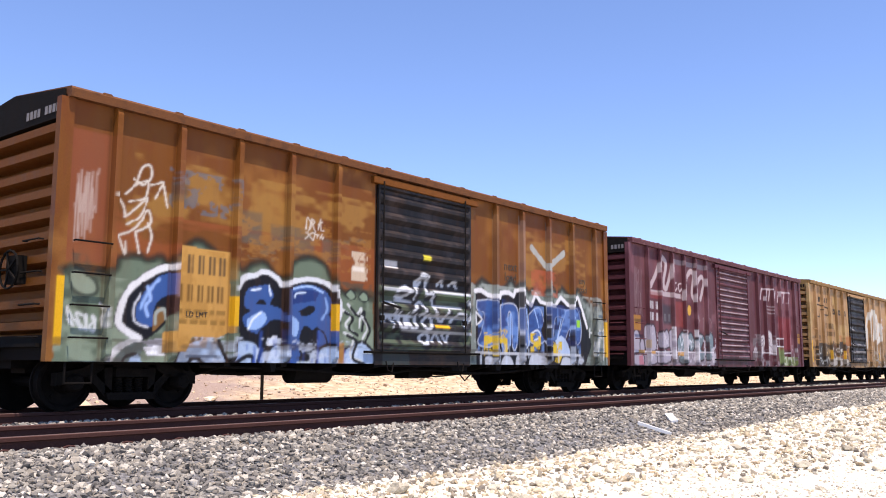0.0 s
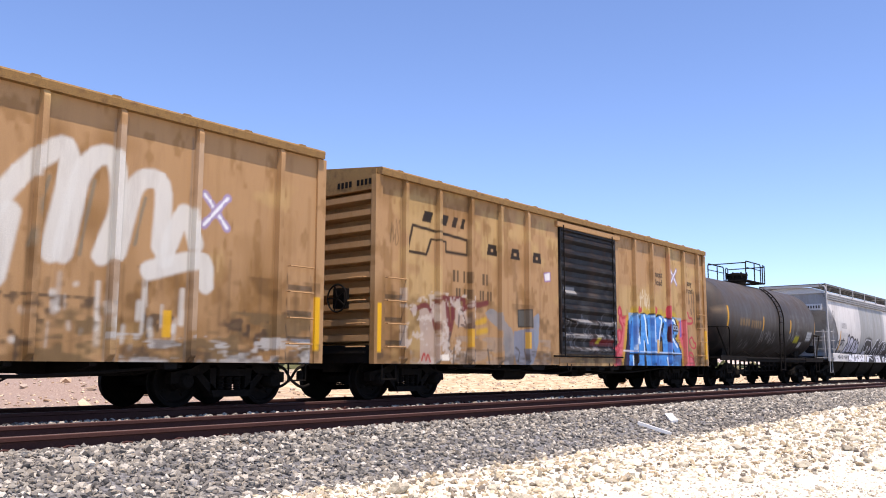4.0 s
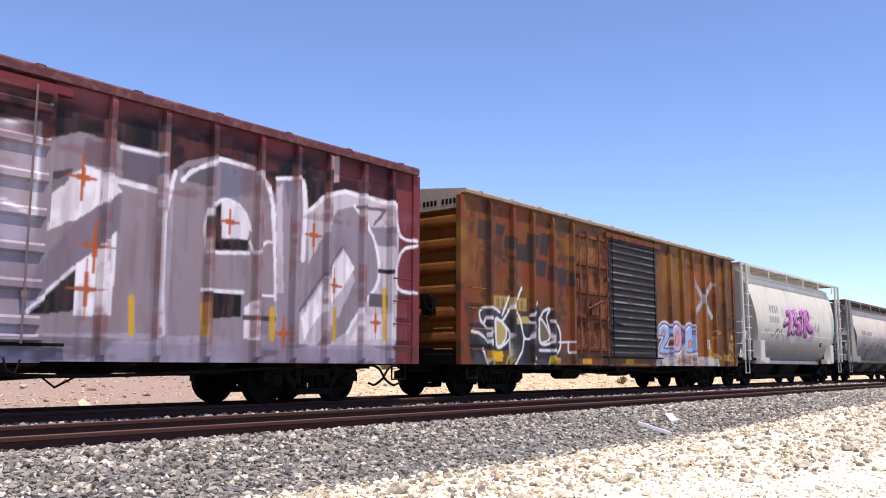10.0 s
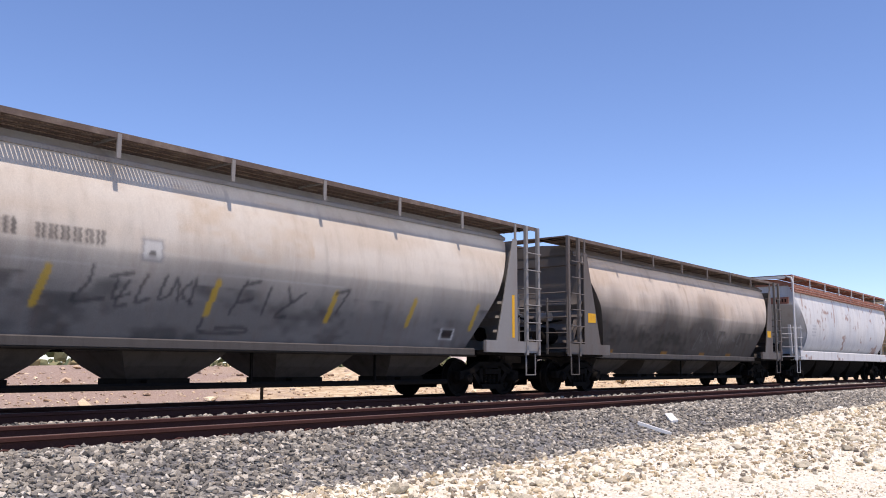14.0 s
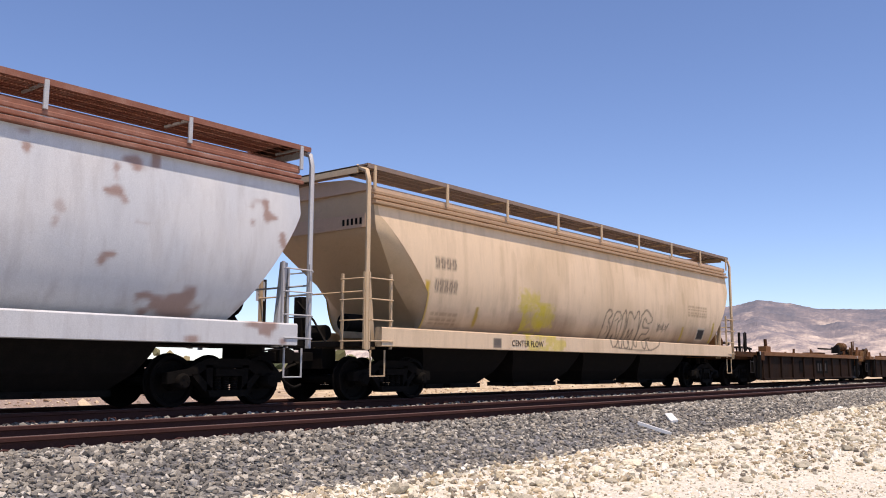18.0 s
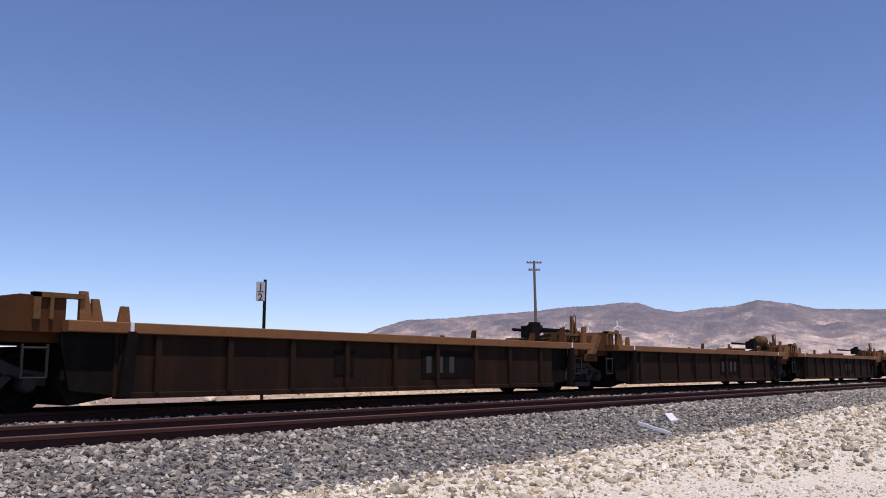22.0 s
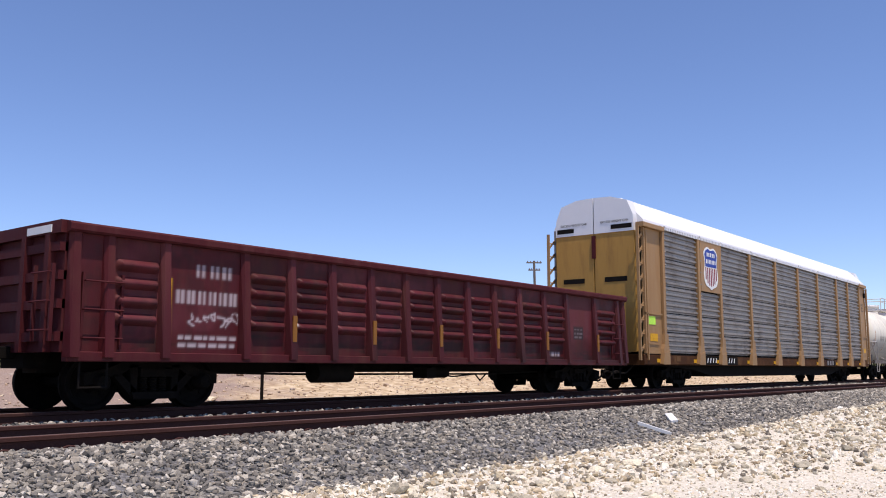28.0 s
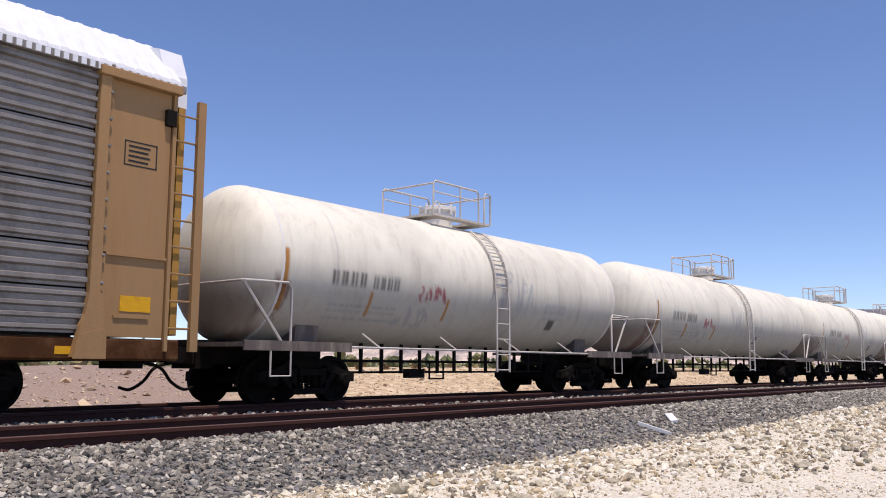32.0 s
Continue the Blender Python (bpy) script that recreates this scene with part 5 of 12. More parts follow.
    m.turn([(top - 0.12, 0.36), (top + 0.34, 0.36), (top + 0.36, 0.44), (top + 0.44, 0.44), (top + 0.5, 0.2), (top + 0.5, 0.0)], 20, 'z')
    mw = part("manway", m, mat, car, smooth=40)
    for i in range(8):
        a = math.pi / 4 * i
        part("bolt", M().turn([(top + 0.25, 0.03), (top + 0.5, 0.03)], 6, 'z', (0.42 * math.cos(a), 0.42 * math.sin(a), 0)), mat, mw)
    m = M()
    m.box(-1.1, -0.78, top + 0.06, 1.1, -0.5, top + 0.11).box(-1.1, 0.5, top + 0.06, 1.1, 0.78, top + 0.11).box(-1.1, -0.5, top + 0.06, -0.6, 0.5, top + 0.11).box(0.6, -0.5, top + 0.06, 1.1, 0.5, top + 0.11)
    part("platform", m, rail_mat, car)
    m = M()
    rt = top + 0.85
    for y in (-0.78, 0.78):
        m.tube([(-1.1, y, top + 0.08), (-1.1, y, rt - 0.08), (-1.04, y, rt), (0.55, y, rt), (0.62, y, rt - 0.06), (0.62, y, top + 0.08)], 0.024, 6)
        m.tube([(-0.1, y, top + 0.08), (-0.1, y, rt)], 0.022, 6)
        m.tube([(-1.1, y, top + 0.6), (0.62, y, top + 0.6)], 0.018, 5)
        m.tube([(0.85, y, top + 0.08), (0.85, y, rt - 0.08), (0.92, y, rt), (1.1, y, rt - 0.02), (1.1, y, top + 0.08)], 0.024, 6)
    m.tube([(-1.1, -0.78, rt - 0.06), (-1.1, 0.78, rt - 0.06)], 0.022, 6).tube([(1.1, -0.78, rt - 0.06), (1.1, 0.78, rt - 0.06)], 0.022, 6)
    part("platform_rail", m, rail_mat, car, smooth=60)
    m = M()
    pts = [(-(r + 0.06) * math.sin(a), zc + (r + 0.06) * math.cos(a)) for a in np.linspace(0.55, 1.62, 9)] + [(-SIDE - 0.02, zc - 0.4), (-SIDE - 0.02, 0.55)]
    for dx in (0.25, 0.75):
        m.tube([(dx, y, z) for y, z in pts], 0.028, 5)
    la = part("ladder", m, rail_mat, car, smooth=60)
    rung = M().tube([(0.25, 0, 0), (0.75, 0, 0)], 0.014, 5).mesh("rung", rail_mat)
    for i in range(8):
        a = 0.62 + i * 0.14
        child("rung", rung, la, "", pose(0, -(r + 0.06) * math.sin(a), zc + (r + 0.06) * math.cos(a)))
    for z in (0.6, 0.95, 1.3, 1.65, 2.0):
        child("rung", rung, la, "", pose(0, -SIDE - 0.02, z))
    # brake line and its hangers slung below the shell
    m = M()
    m.tube([(-h + 3.0, -0.5, 0.78), (h - 3.0, -0.5, 0.78)], 0.03, 5).tube([(-h + 3.0, -0.5, 0.55), (h - 3.0, -0.5, 0.55)], 0.025, 5)
    for x in np.linspace(-h + 3.3, h - 3.3, 13):
        m.box(x - 0.03, -0.55, 0.52, x + 0.03, -0.49, zc - r + 0.08)
    m.box(-1.6, -0.55, 0.42, -1.1, -0.35, 0.62).tube([(-0.9, -0.52, 0.8), (-0.9, -0.52, 0.4), (-0.4, -0.52, 0.4), (-0.4, -0.52, 0.8)], 0.025, 5)
    part("brake_line", m, MAT_BLACK, car)
    running_gear(car, at, L, 2.0, sill=False, gear=False)
    return car


# ---- articulated well cars ----
MAT_WELL = surface("dark_brown_well_side", (0.024, 0.0135, 0.009), 0.8, vary=0.3, stain=(0.05, 0.024, 0.013), amount=0.6, scale=1.6, streak=True, spec=0.05)
MAT_WELLEND = surface("dark_well_end", (0.010, 0.0085, 0.0075), 0.85, vary=0.3, stain=(0.02, 0.014, 0.011), amount=0.6, scale=3, spec=0.03)
MAT_WELLGEAR = surface("brown_end_casting", rgb("50321c"), 0.8, vary=0.3, stain=(0.03, 0.018, 0.012), amount=0.7, scale=4, spec=0.1)
MAT_WELLSTEP = surface("worn_step_steel", (0.024, 0.019, 0.017), 0.7, vary=0.3, stain=(0.03, 0.02, 0.016), amount=0.6, scale=6)
FRAME_WELL = FRAME_MESH.copy()
FRAME_WELL.materials[0] = MAT_WELLSTEP
MAT_WELLMARK = surface("faded_side_mark", (0.05, 0.043, 0.038), 0.85, vary=0.5, stain=(0.035, 0.02, 0.014), amount=0.9, scale=6)
MAT_WELLTOP = surface("worn_orange_chord", rgb("7e5430"), 0.75, vary=0.3, stain=(0.11, 0.045, 0.022), amount=0.8, scale=1.5)
MAT_TAN = surface("dusty_tan_steel", rgb("6a4a28"), 0.85, vary=0.4, stain=(0.035, 0.02, 0.013), amount=0.95, scale=6)


def well_car(label, lead, trail, first, last, seed):
    car, at, L = start_car("well_car", label, "well car", lead, trail)
    h = L / 2
    r = random.Random(seed)
    a, b = (-h + (2.7 if first else 2.0)), h - (2.6 if last else 2.2)
    zt, zb = 1.29, 0.22
    for s in (-1, 1):
        part("side_plate", M().box(a, s * (SIDE - 0.03) - 0.02, zb, b, s * (SIDE - 0.03) + 0.02, zt - 0.12), MAT_WELL, car)
        part("top_chord", M().slab(a - (0.55 if first else 0.85), s * SIDE - 0.09, zt - 0.16, b + 1.8 - 0.2 * last, s * SIDE + 0.09, zt), MAT_WELLTOP, car, "worn orange top chord")
        part("bottom_chord", M().slab(a, s * (SIDE - 0.06) - 0.1, zb - 0.03, b, s * (SIDE - 0.06) + 0.1, zb + 0.06), MAT_WELL, car)
    st = M().prism([(-0.05, zb + 0.04), (0.05, zb + 0.04), (0.05, zt - 0.13), (-0.05, zt - 0.13)], -SIDE - 0.06, -SIDE)
    sm = st.mesh("stiffener", MAT_WELL)
    n = 8
    for i in range(n + 1):
        child("stiffener", sm, car, "", pose(a + 0.6 + (b - a - 1.2) * i / n, 0, 0))
    part("well_floor", M().box(a, -1.3, zb, b, 1.3, zb + 0.06), MAT_WELL, car)
    for x in (a, b):
        part("bulkhead", M().box(x - 0.06, -SIDE + 0.05, zb, x + 0.06, SIDE - 0.05, zt - 0.05), MAT_WELL, car)
    # white ticks on the chord, faded blocks on the side
    for x in (-h + 2.12, h - 1.38):
        part("chord_mark", M().box(x - 0.03, -SIDE - 0.094, zt - 0.13, x + 0.03, -SIDE - 0.088, zt), MAT_SIGN, car)
        part("flared_post", M().prism([(x - 0.16, zb), (x + 0.02, zb), (x + 0.1, zt - 0.2), (x + 0.06, zt - 0.13), (x - 0.06, zt - 0.13), (x - 0.08, zt - 0.3)], -SIDE - 0.1, -SIDE), MAT_WELLEND, car)
    for i in range(3 if seed % 2 else 4):
        m = M().box(0.9 + 0.38 * i, -SIDE - 0.008, zb + 0.32, 1.06 + 0.38 * i, -SIDE + 0.0, zb + 0.66)
        part("faded_mark", m, MAT_WELLMARK, car)
    part("mark_panel", M().box(0.75, -SIDE - 0.004, zb + 0.22, 2.45, -SIDE + 0.01, zb + 0.78), MAT_WELLEND, car)
    part("panel_mark", M().box(-1.7, -SIDE - 0.006, zb + 0.3, -1.2, -SIDE, zb + 0.75), MAT_WELLEND, car)
    for s, x, endish in ((-1, a, first), (1, b, last)):
        e = s * h
        part("deck", M().slab(min(x, e), -1.25, 0.98, max(x, e), 1.25, 1.16, 0.03), MAT_WELLGEAR, car)
        # dark end plate where the well rises over the truck
        part("end_plate", M().prism([(x, zb + 0.02), (x + s * 0.7, zb + 0.1), (x + s * 0.85, 0.95), (x + s * 0.85, zt - 0.14), (x, zt - 0.14)], -SIDE + 0.08, -SIDE + 0.14), MAT_WELLEND, car)
        part("slope_sheet", M().prism([(x - s * 0.2, zb), (x + s * 0.55, 0.1), (x + s * 0.75, 0.4), (x + s * 0.6, 0.95), (x, 0.95)], -1.2, 1.2), MAT_BLACK, car)
        m = M()
        k = x + s * 1.25
        m.tube([(k - 0.17, -SIDE, 0.95), (k - 0.17, -SIDE, 0.5), (k + 0.17, -SIDE, 0.5), (k + 0.17, -SIDE, 0.95)], 0.022, 5)
        m.tube([(k - 0.17, -SIDE, 0.9), (k + 0.17, -SIDE, 0.9)], 0.018, 5)
        part("stirrup_step", m, MAT_WELLSTEP, car)
    guide = lambda x, w, z, lean=0.06: [(x - w, zt - 0.02), (x + w, zt - 0.02), (x + w * 0.6 + lean, z), (x - w * 0.5 + lean, z)]
    if not last:
        gear_at(car, h, seed, guide, zt)
    else:
        gear_at(car, h - 1.4, seed, guide, zt - 0.1, False)
        part("step_block", M().slab(h - 0.95, -1.3, 0.95, h - 0.1, 1.3, 1.42, 0.04), MAT_WELLGEAR, car)
    if first:
        truck(car, -h + 1.75, at)
        child("coupler", COUPLER_MESH, car, "", pose(-h, 0, 0, 0, 0, 180))
        child("air_hose", HOSE_MESH, car, "", pose(-h, 0, 0, 0, 0, 180))
        part("end_deck", M().slab(-h, -SIDE + 0.08, 1.08, a - 0.5, SIDE - 0.08, 1.26, 0.03), MAT_WELLGEAR, car)
        for y, z in ((-1.35, 1.42), (-0.5, 1.62)):
            rail = [(-h - 0.05, y + 0.12, z - 0.03), (-h + 0.6, y, z), (-h + 1.4, y, z), (-h + 2.05, y + 0.05, z - 0.04)]
            for p, q in zip(rail[:-1], rail[1:]):
                part("walkway_bar", M().bar(p, q, 0.1, 0.07), MAT_BLACK, car)
            for k in (0.15, 0.6, 1.0, 1.4, 1.95):
                part("walkway_leg", M().box(-h + k - 0.025, y + 0.02, 1.2, -h + k + 0.025, y + 0.07, z), MAT_BLACK, car)
        for k in (0.58, 1.12):
            part("end_post", M().slab(-h + k - 0.04, -1.46, 1.1, -h + k + 0.04, -1.38, 1.96), MAT_BLACK, car)
        part("grab_rail", M().tube([(-h + 1.25, -1.44, 1.3), (-h + 1.25, -1.44, 1.96), (-h + 1.1, -1.44, 1.98), (-h + 0.75, -1.46, 1.22), (-h + 1.2, -1.46, 1.18)], 0.018, 5), MAT_WELLSTEP, car)
        part("brake_wheel", M().turn([(0, 0.0), (0, 0.28), (0.04, 0.28), (0.05, 0.05), (0.09, 0.0)], 18, 'x', (-h + 0.1, -0.7, 1.6)), MAT_WELLTOP, car, smooth=40)
        part("chord_bracket", M().slab(-h + 2.15, -SIDE - 0.12, 0.95, -h + 2.5, -SIDE + 0.05, 1.27), MAT_WELLGEAR, car)
        part("chord_box", M().slab(-h + 3.2, -1.5, zt - 0.01, -h + 3.75, -1.2, zt + 0.22), MAT_WELLTOP, car)
        part("container_guide", M().prism([(-h + 3.35, zt + 0.1), (-h + 3.55, zt + 0.1), (-h + 3.48, zt + 0.5), (-h + 3.3, zt + 0.5)], -1.45, -1.38), MAT_WELLGEAR, car)
    else:
        truck(car, -h, at, frame=FRAME_WELL)
        # articulation: sloping tan plate and the block that carries this unit's end
        x = -h
        part("articulation_block", M().prism([(x - 0.15, 1.12), (x + 1.15, 1.12), (x + 1.2, 1.3), (x + 1.2, 1.6), (x + 0.55, 1.62), (x + 0.1, 1.52)], -1.45, -0.6), MAT_WELLGEAR, car)
        part("articulation_block", M().prism([(x - 0.15, 1.12), (x + 1.15, 1.12), (x + 1.2, 1.5), (x + 0.1, 1.5)], 0.6, 1.45), MAT_WELLGEAR, car)
        part("joint_plate", M().prism([(x - 0.32, 1.02), (x - 0.12, 1.02), (x + 0.22, 1.5), (x + 0.05, 1.55)], -1.62, -1.46), MAT_TAN, car)
        part("side_bearing", M().slab(x - 0.35, -1.4, 0.82, x + 0.35, -0.9, 1.02), MAT_WELLGEAR, car)
        m = M()
        m.box(x + 0.72, -1.5, zt, x + 0.82, -1.38, zt + 0.36).box(x + 0.72, -1.5, zt + 0.3, x + 1.45, -1.38, zt + 0.37).box(x + 0.95, -1.5, zt, x + 1.0, -1.38, zt + 0.3)
        part("guide_frame", m, MAT_TAN, car)
        for k, w, z in ((1.5, 0.1, zt + 0.42), (1.68, 0.09, zt + 0.32), (2.1, 0.1, zt + 0.24)):
            for q in (-1.46, 1.38):
                part("container_guide", M().prism(guide(x + k, w, z, -0.05 if k < 2 else 0.0), q, q + 0.07), MAT_WELLTOP, car)
    if last:
        truck(car, h - 1.3, at)
        child("coupler", COUPLER_MESH, car, "", pose(h, 0, 0))
        child("air_hose", HOSE_MESH, car, "", pose(h, 0, 0))
    return car


def gear_at(car, j, seed, guide, zt, valve=True):
    """Brake gear, walkway and guides that stand ahead of a joint at j."""
    for k, w, z, y in ((-2.95, 0.09, zt + 0.2, -1.46), (-1.55, 0.1, zt + 0.38, -1.46), (-2.95, 0.09, zt + 0.2, 1.38), (-1.55, 0.1, zt + 0.38, 1.38)):
        part("container_guide", M().prism(guide(j + k, w, z), y, y + 0.08), MAT_WELLGEAR, car)
    part("brake_rod", M().bar((j - 2.9, -1.05, zt + 0.02), (j - 1.5, -1.05, zt + 0.2), 0.06, 0.07).bar((j - 2.9, -0.9, zt + 0.0), (j - 1.3, -0.9, zt + 0.1), 0.05, 0.05), MAT_BLACK, car)
    m = M()
    m.slab(j - 2.25, -1.0, zt + 0.12, j - 1.9, -0.65, zt + 0.42).turn([(-0.2, 0.0), (-0.2, 0.13), (0.22, 0.13), (0.22, 0.0)], 12, 'x', (j - 1.85, -0.8, zt + 0.36))
    m.box(j - 2.12, -0.95, zt + 0.42, j - 1.95, -0.8, zt + 0.52).bar((j - 2.05, -0.9, zt + 0.5), (j - 1.75, -0.9, zt + 0.5), 0.05, 0.05)
    if valve:
        part("brake_valve", m, MAT_BLACK, car, smooth=40)
    if seed % 2 == 0:
        m = M()
        m.turn([(-0.42, 0.0), (-0.38, 0.17), (0.36, 0.2), (0.42, 0.15), (0.43, 0.0)], 16, 'x', (j - 0.78, -0.75, zt + 0.46))
        tank = part("air_reservoir", m, MAT_TAN, car, "dusty tan air reservoir", smooth=40)
        for k in (-1.05, -0.5):
            part("strap", M().turn([(j + k - 0.03, 0.195), (j + k - 0.03, 0.212), (j + k + 0.03, 0.212), (j + k + 0.03, 0.195)], 16, 'x', (0, -0.75, zt + 0.46)), MAT_WELLTOP, tank)
    else:
        part("gear_box", M().slab(j - 1.1, -1.1, zt + 0.0, j - 0.55, -0.6, zt + 0.3), MAT_TAN, car)
    m = M()
    for k in (-1.4, -1.15, -0.75, -0.4):
        m.slab(j + k - 0.035, -1.3, zt - 0.1, j + k + 0.035, -1.22, zt + (0.72 if k == -0.75 else 0.3))
    m.box(j - 1.45, -1.32, zt + 0.2, j - 0.3, -1.2, zt + 0.26).box(j - 1.45, -1.2, zt + 0.02, j - 0.3, -0.5, zt + 0.08)
    m.bar((j - 0.72, -1.26, zt + 0.6), (j - 0.45, -1.26, zt + 0.2), 0.05, 0.1)
    m.bar((j - 1.4, -1.26, zt + 0.02), (j - 1.15, -1.26, zt + 0.42), 0.05, 0.07)
    part("gear_frame", m, MAT_TAN, car)
    part("hook_rod", M().tube([(j - 0.75, -1.32, zt + 0.72), (j - 0.7, -1.32, zt + 0.76), (j - 0.64, -1.32, zt + 0.7), (j - 0.64, -1.32, zt + 0.2)], 0.015, 5), MAT_WELLTOP, car)
    part("end_guide", M().prism([(j - 0.52, zt - 0.1), (j - 0.3, zt - 0.1), (j - 0.3, zt + 0.45), (j - 0.45, zt + 0.45)], -1.45, -1.37), MAT_WELLTOP, car)
    for y in (-0.55, 0.2):
        part("walkway_rail", M().box(j - 1.3, y, zt + 0.36, j + 0.35, y + 0.08, zt + 0.42), MAT_BLACK, car)
    for i in range(6):
        part("walkway_slat", M().box(j - 1.25 + 0.3 * i, -0.55, zt + 0.34, j - 1.2 + 0.3 * i, 0.28, zt + 0.38), MAT_BLACK, car)
    for k in (-0.1, 0.05, 0.3):
        part("walkway_leg", M().box(j + k - 0.02, -0.55, zt - 0.12, j + k + 0.02, -0.49, zt + 0.38), MAT_BLACK, car)
    part("gear_case", M().slab(j + 0.0, -0.9, zt + 0.1, j + 0.32, -0.45, zt + 0.36), MAT_BLACK, car)


# ---- gondola ----
MAT_GON = surface("oxide_red_paint", rgb("4c1d20"), 0.7, spec=0.12, vary=0.22, stain=(0.1, 0.042, 0.038), amount=0.5, scale=2.5, streak=True, bump=0.1)


MAT_DIMYEL = surface("dull_reflector", rgb("8a5a20"), 0.6, vary=0.2)


def gondola(label, lead, trail, cv):
    car, at, L = start_car("gondola_car", label, "gondola car", lead, trail)
    h = L / 2
    zb, zt = 0.78, 2.66
    cuts = [0.0, 0.6, 1.53, 3.04, 4.05, 5.03, 6.06, 7.07, 8.08, 9.12, 10.13, 11.16, 12.23, 13.3, 14.76, 16.05, L]
    n = len(cuts) - 1
    for i in range(n):
        x0, pw = -h + cuts[i], cuts[i + 1] - cuts[i]

        def gy(u, v):
            k = (v - 0.24) / 0.15
            inside = (v > 0.24) & (v < 0.84) & (u > 0.12) & (u < 0.88)
            return -SIDE - 0.11 * np.where(inside, np.clip(np.sin((k % 1) * math.pi) * 1.9 - 0.95, 0, 1) * np.clip((0.38 - np.abs(u - 0.5)) * 16, 0, 1), 0)
        flat = i in (0, 2, 13, 15)
        sheet("side_panel", lambda u, v: x0 + pw * u, (lambda u, v: -SIDE + 0 * u) if flat else gy, lambda u, v: zb + (zt - 0.12 - zb) * v, int(pw / 0.024), 76, MAT_PAINT, car, cv, 40, depth=0.06)
    for i in range(n + 1):
        x = -h + cuts[i] + (0.08 if i == 0 else -0.08 if i == n else 0)
        m = M().add([(x - 0.1, -SIDE, zb), (x + 0.1, -SIDE, zb), (x + 0.07, -SIDE - 0.16, zb), (x - 0.07, -SIDE - 0.16, zb), (x - 0.1, -SIDE, zt - 0.1), (x + 0.1, -SIDE, zt - 0.1), (x + 0.05, -SIDE - 0.06, zt - 0.1), (x - 0.05, -SIDE - 0.06, zt - 0.1)],
                    [(0, 1, 2, 3), (7, 6, 5, 4), (0, 4, 5, 1), (1, 5, 6, 2), (2, 6, 7, 3), (3, 7, 4, 0)])
        p = part("side_post", m, MAT_PAINT, car, canvas=cv)
        if i in (4, 6, 8, 10, 12, 14):
            part("reflector", M().box(x - 0.045, -SIDE - 0.15, zb + 0.3, x + 0.045, -SIDE - 0.13, zb + 0.75), MAT_DIMYEL, p)
    part("top_chord", M().slab(-h - 0.06, -SIDE - 0.12, zt - 0.14, h + 0.06, -SIDE + 0.08, zt, 0.03), MAT_GON, car)
    part("top_chord", M().slab(-h - 0.06, SIDE - 0.08, zt - 0.14, h + 0.06, SIDE + 0.12, zt, 0.03), MAT_GON, car)
    part("far_wall", M().box(-h, SIDE - 0.04, zb, h, SIDE, zt - 0.14), MAT_GON, car)
    part("floor_plate", M().box(-h, -SIDE + 0.06, 0.95, h, SIDE - 0.06, 1.03), MAT_GON, car)
    part("side_sill", M().slab(-h, -SIDE - 0.1, zb - 0.06, h, -SIDE + 0.05, zb + 0.08), MAT_PAINT, car, canvas=cv)
    for s in (-1, 1):
        part("end_wall", M().box(s * h - 0.04, -SIDE + 0.04, 0.85, s * h + 0.04, SIDE - 0.04, zt - 0.12), MAT_GON, car)
        for z in (1.0, 1.45, 1.85, 2.25):
            part("end_rib", M().box(s * h - 0.12, -SIDE + 0.04, z, s * h + 0.12, SIDE - 0.04, z + 0.13), MAT_GON, car)
        for y in (-1.2, -0.5, 0.5, 1.2):
            part("end_stake", M().box(s * h - 0.15, y - 0.06, 0.85, s * h + 0.15, y + 0.06, zt - 0.14), MAT_GON, car)
        part("end_chord", M().box(s * h - 0.14, -SIDE, zt - 0.16, s * h + 0.14, SIDE, zt + 0.02), MAT_GON, car)
        ladder(car, s * (h - 0.5), -SIDE - 0.03, [1.05, 1.45, 1.85], 0.6, MAT_GON, 0, True)
        ladder(car, s * (h + 0.14), -1.2, [1.15, 1.55, 1.95], 0.5, MAT_GON, -90 if s < 0 else 90, True, "end_ladder")
        stirrup(car, s * (h - 0.45), -SIDE, zb, MAT_BLACK)
    part("end_plate", M().box(-h - 0.155, -1.3, zt - 0.14, -h - 0.141, -0.6, zt - 0.03), MAT_SIGN, car, "white number board")
    running_gear(car, at, L, 1.75)
    return car


# ---- autorack ----
MAT_RACK = surface("tan_rack_paint", rgb("9c7a52"), 0.6, vary=0.2, stain=(0.16, 0.075, 0.03), amount=0.4, scale=1.8, streak=True, bump=0.08)
MAT_GALV = surface("weathered_galvanised_sheet", (0.27, 0.245, 0.22), 0.45, metal=0.3, vary=0.5, stain=(0.06, 0.046, 0.036), amount=0.95, scale=1.3, streak=False, bump=0.06)
MAT_RACKEND = surface("yellow_tan_end_door", rgb("ae8440"), 0.6, vary=0.16, stain=(0.13, 0.06, 0.028), amount=0.55, scale=1.6, streak=True, bump=0.08)
MAT_ROOF = surface("white_rack_roof", (0.74, 0.75, 0.76), 0.45, metal=0.1, vary=0.05, scale=3, bump=0.03)
MAT_RUSTFRAME = surface("rusty_tan_frame", rgb("4a2d18"), 0.8, spec=0.12, vary=0.35, stain=(0.16, 0.085, 0.04), amount=0.7, scale=2.2)


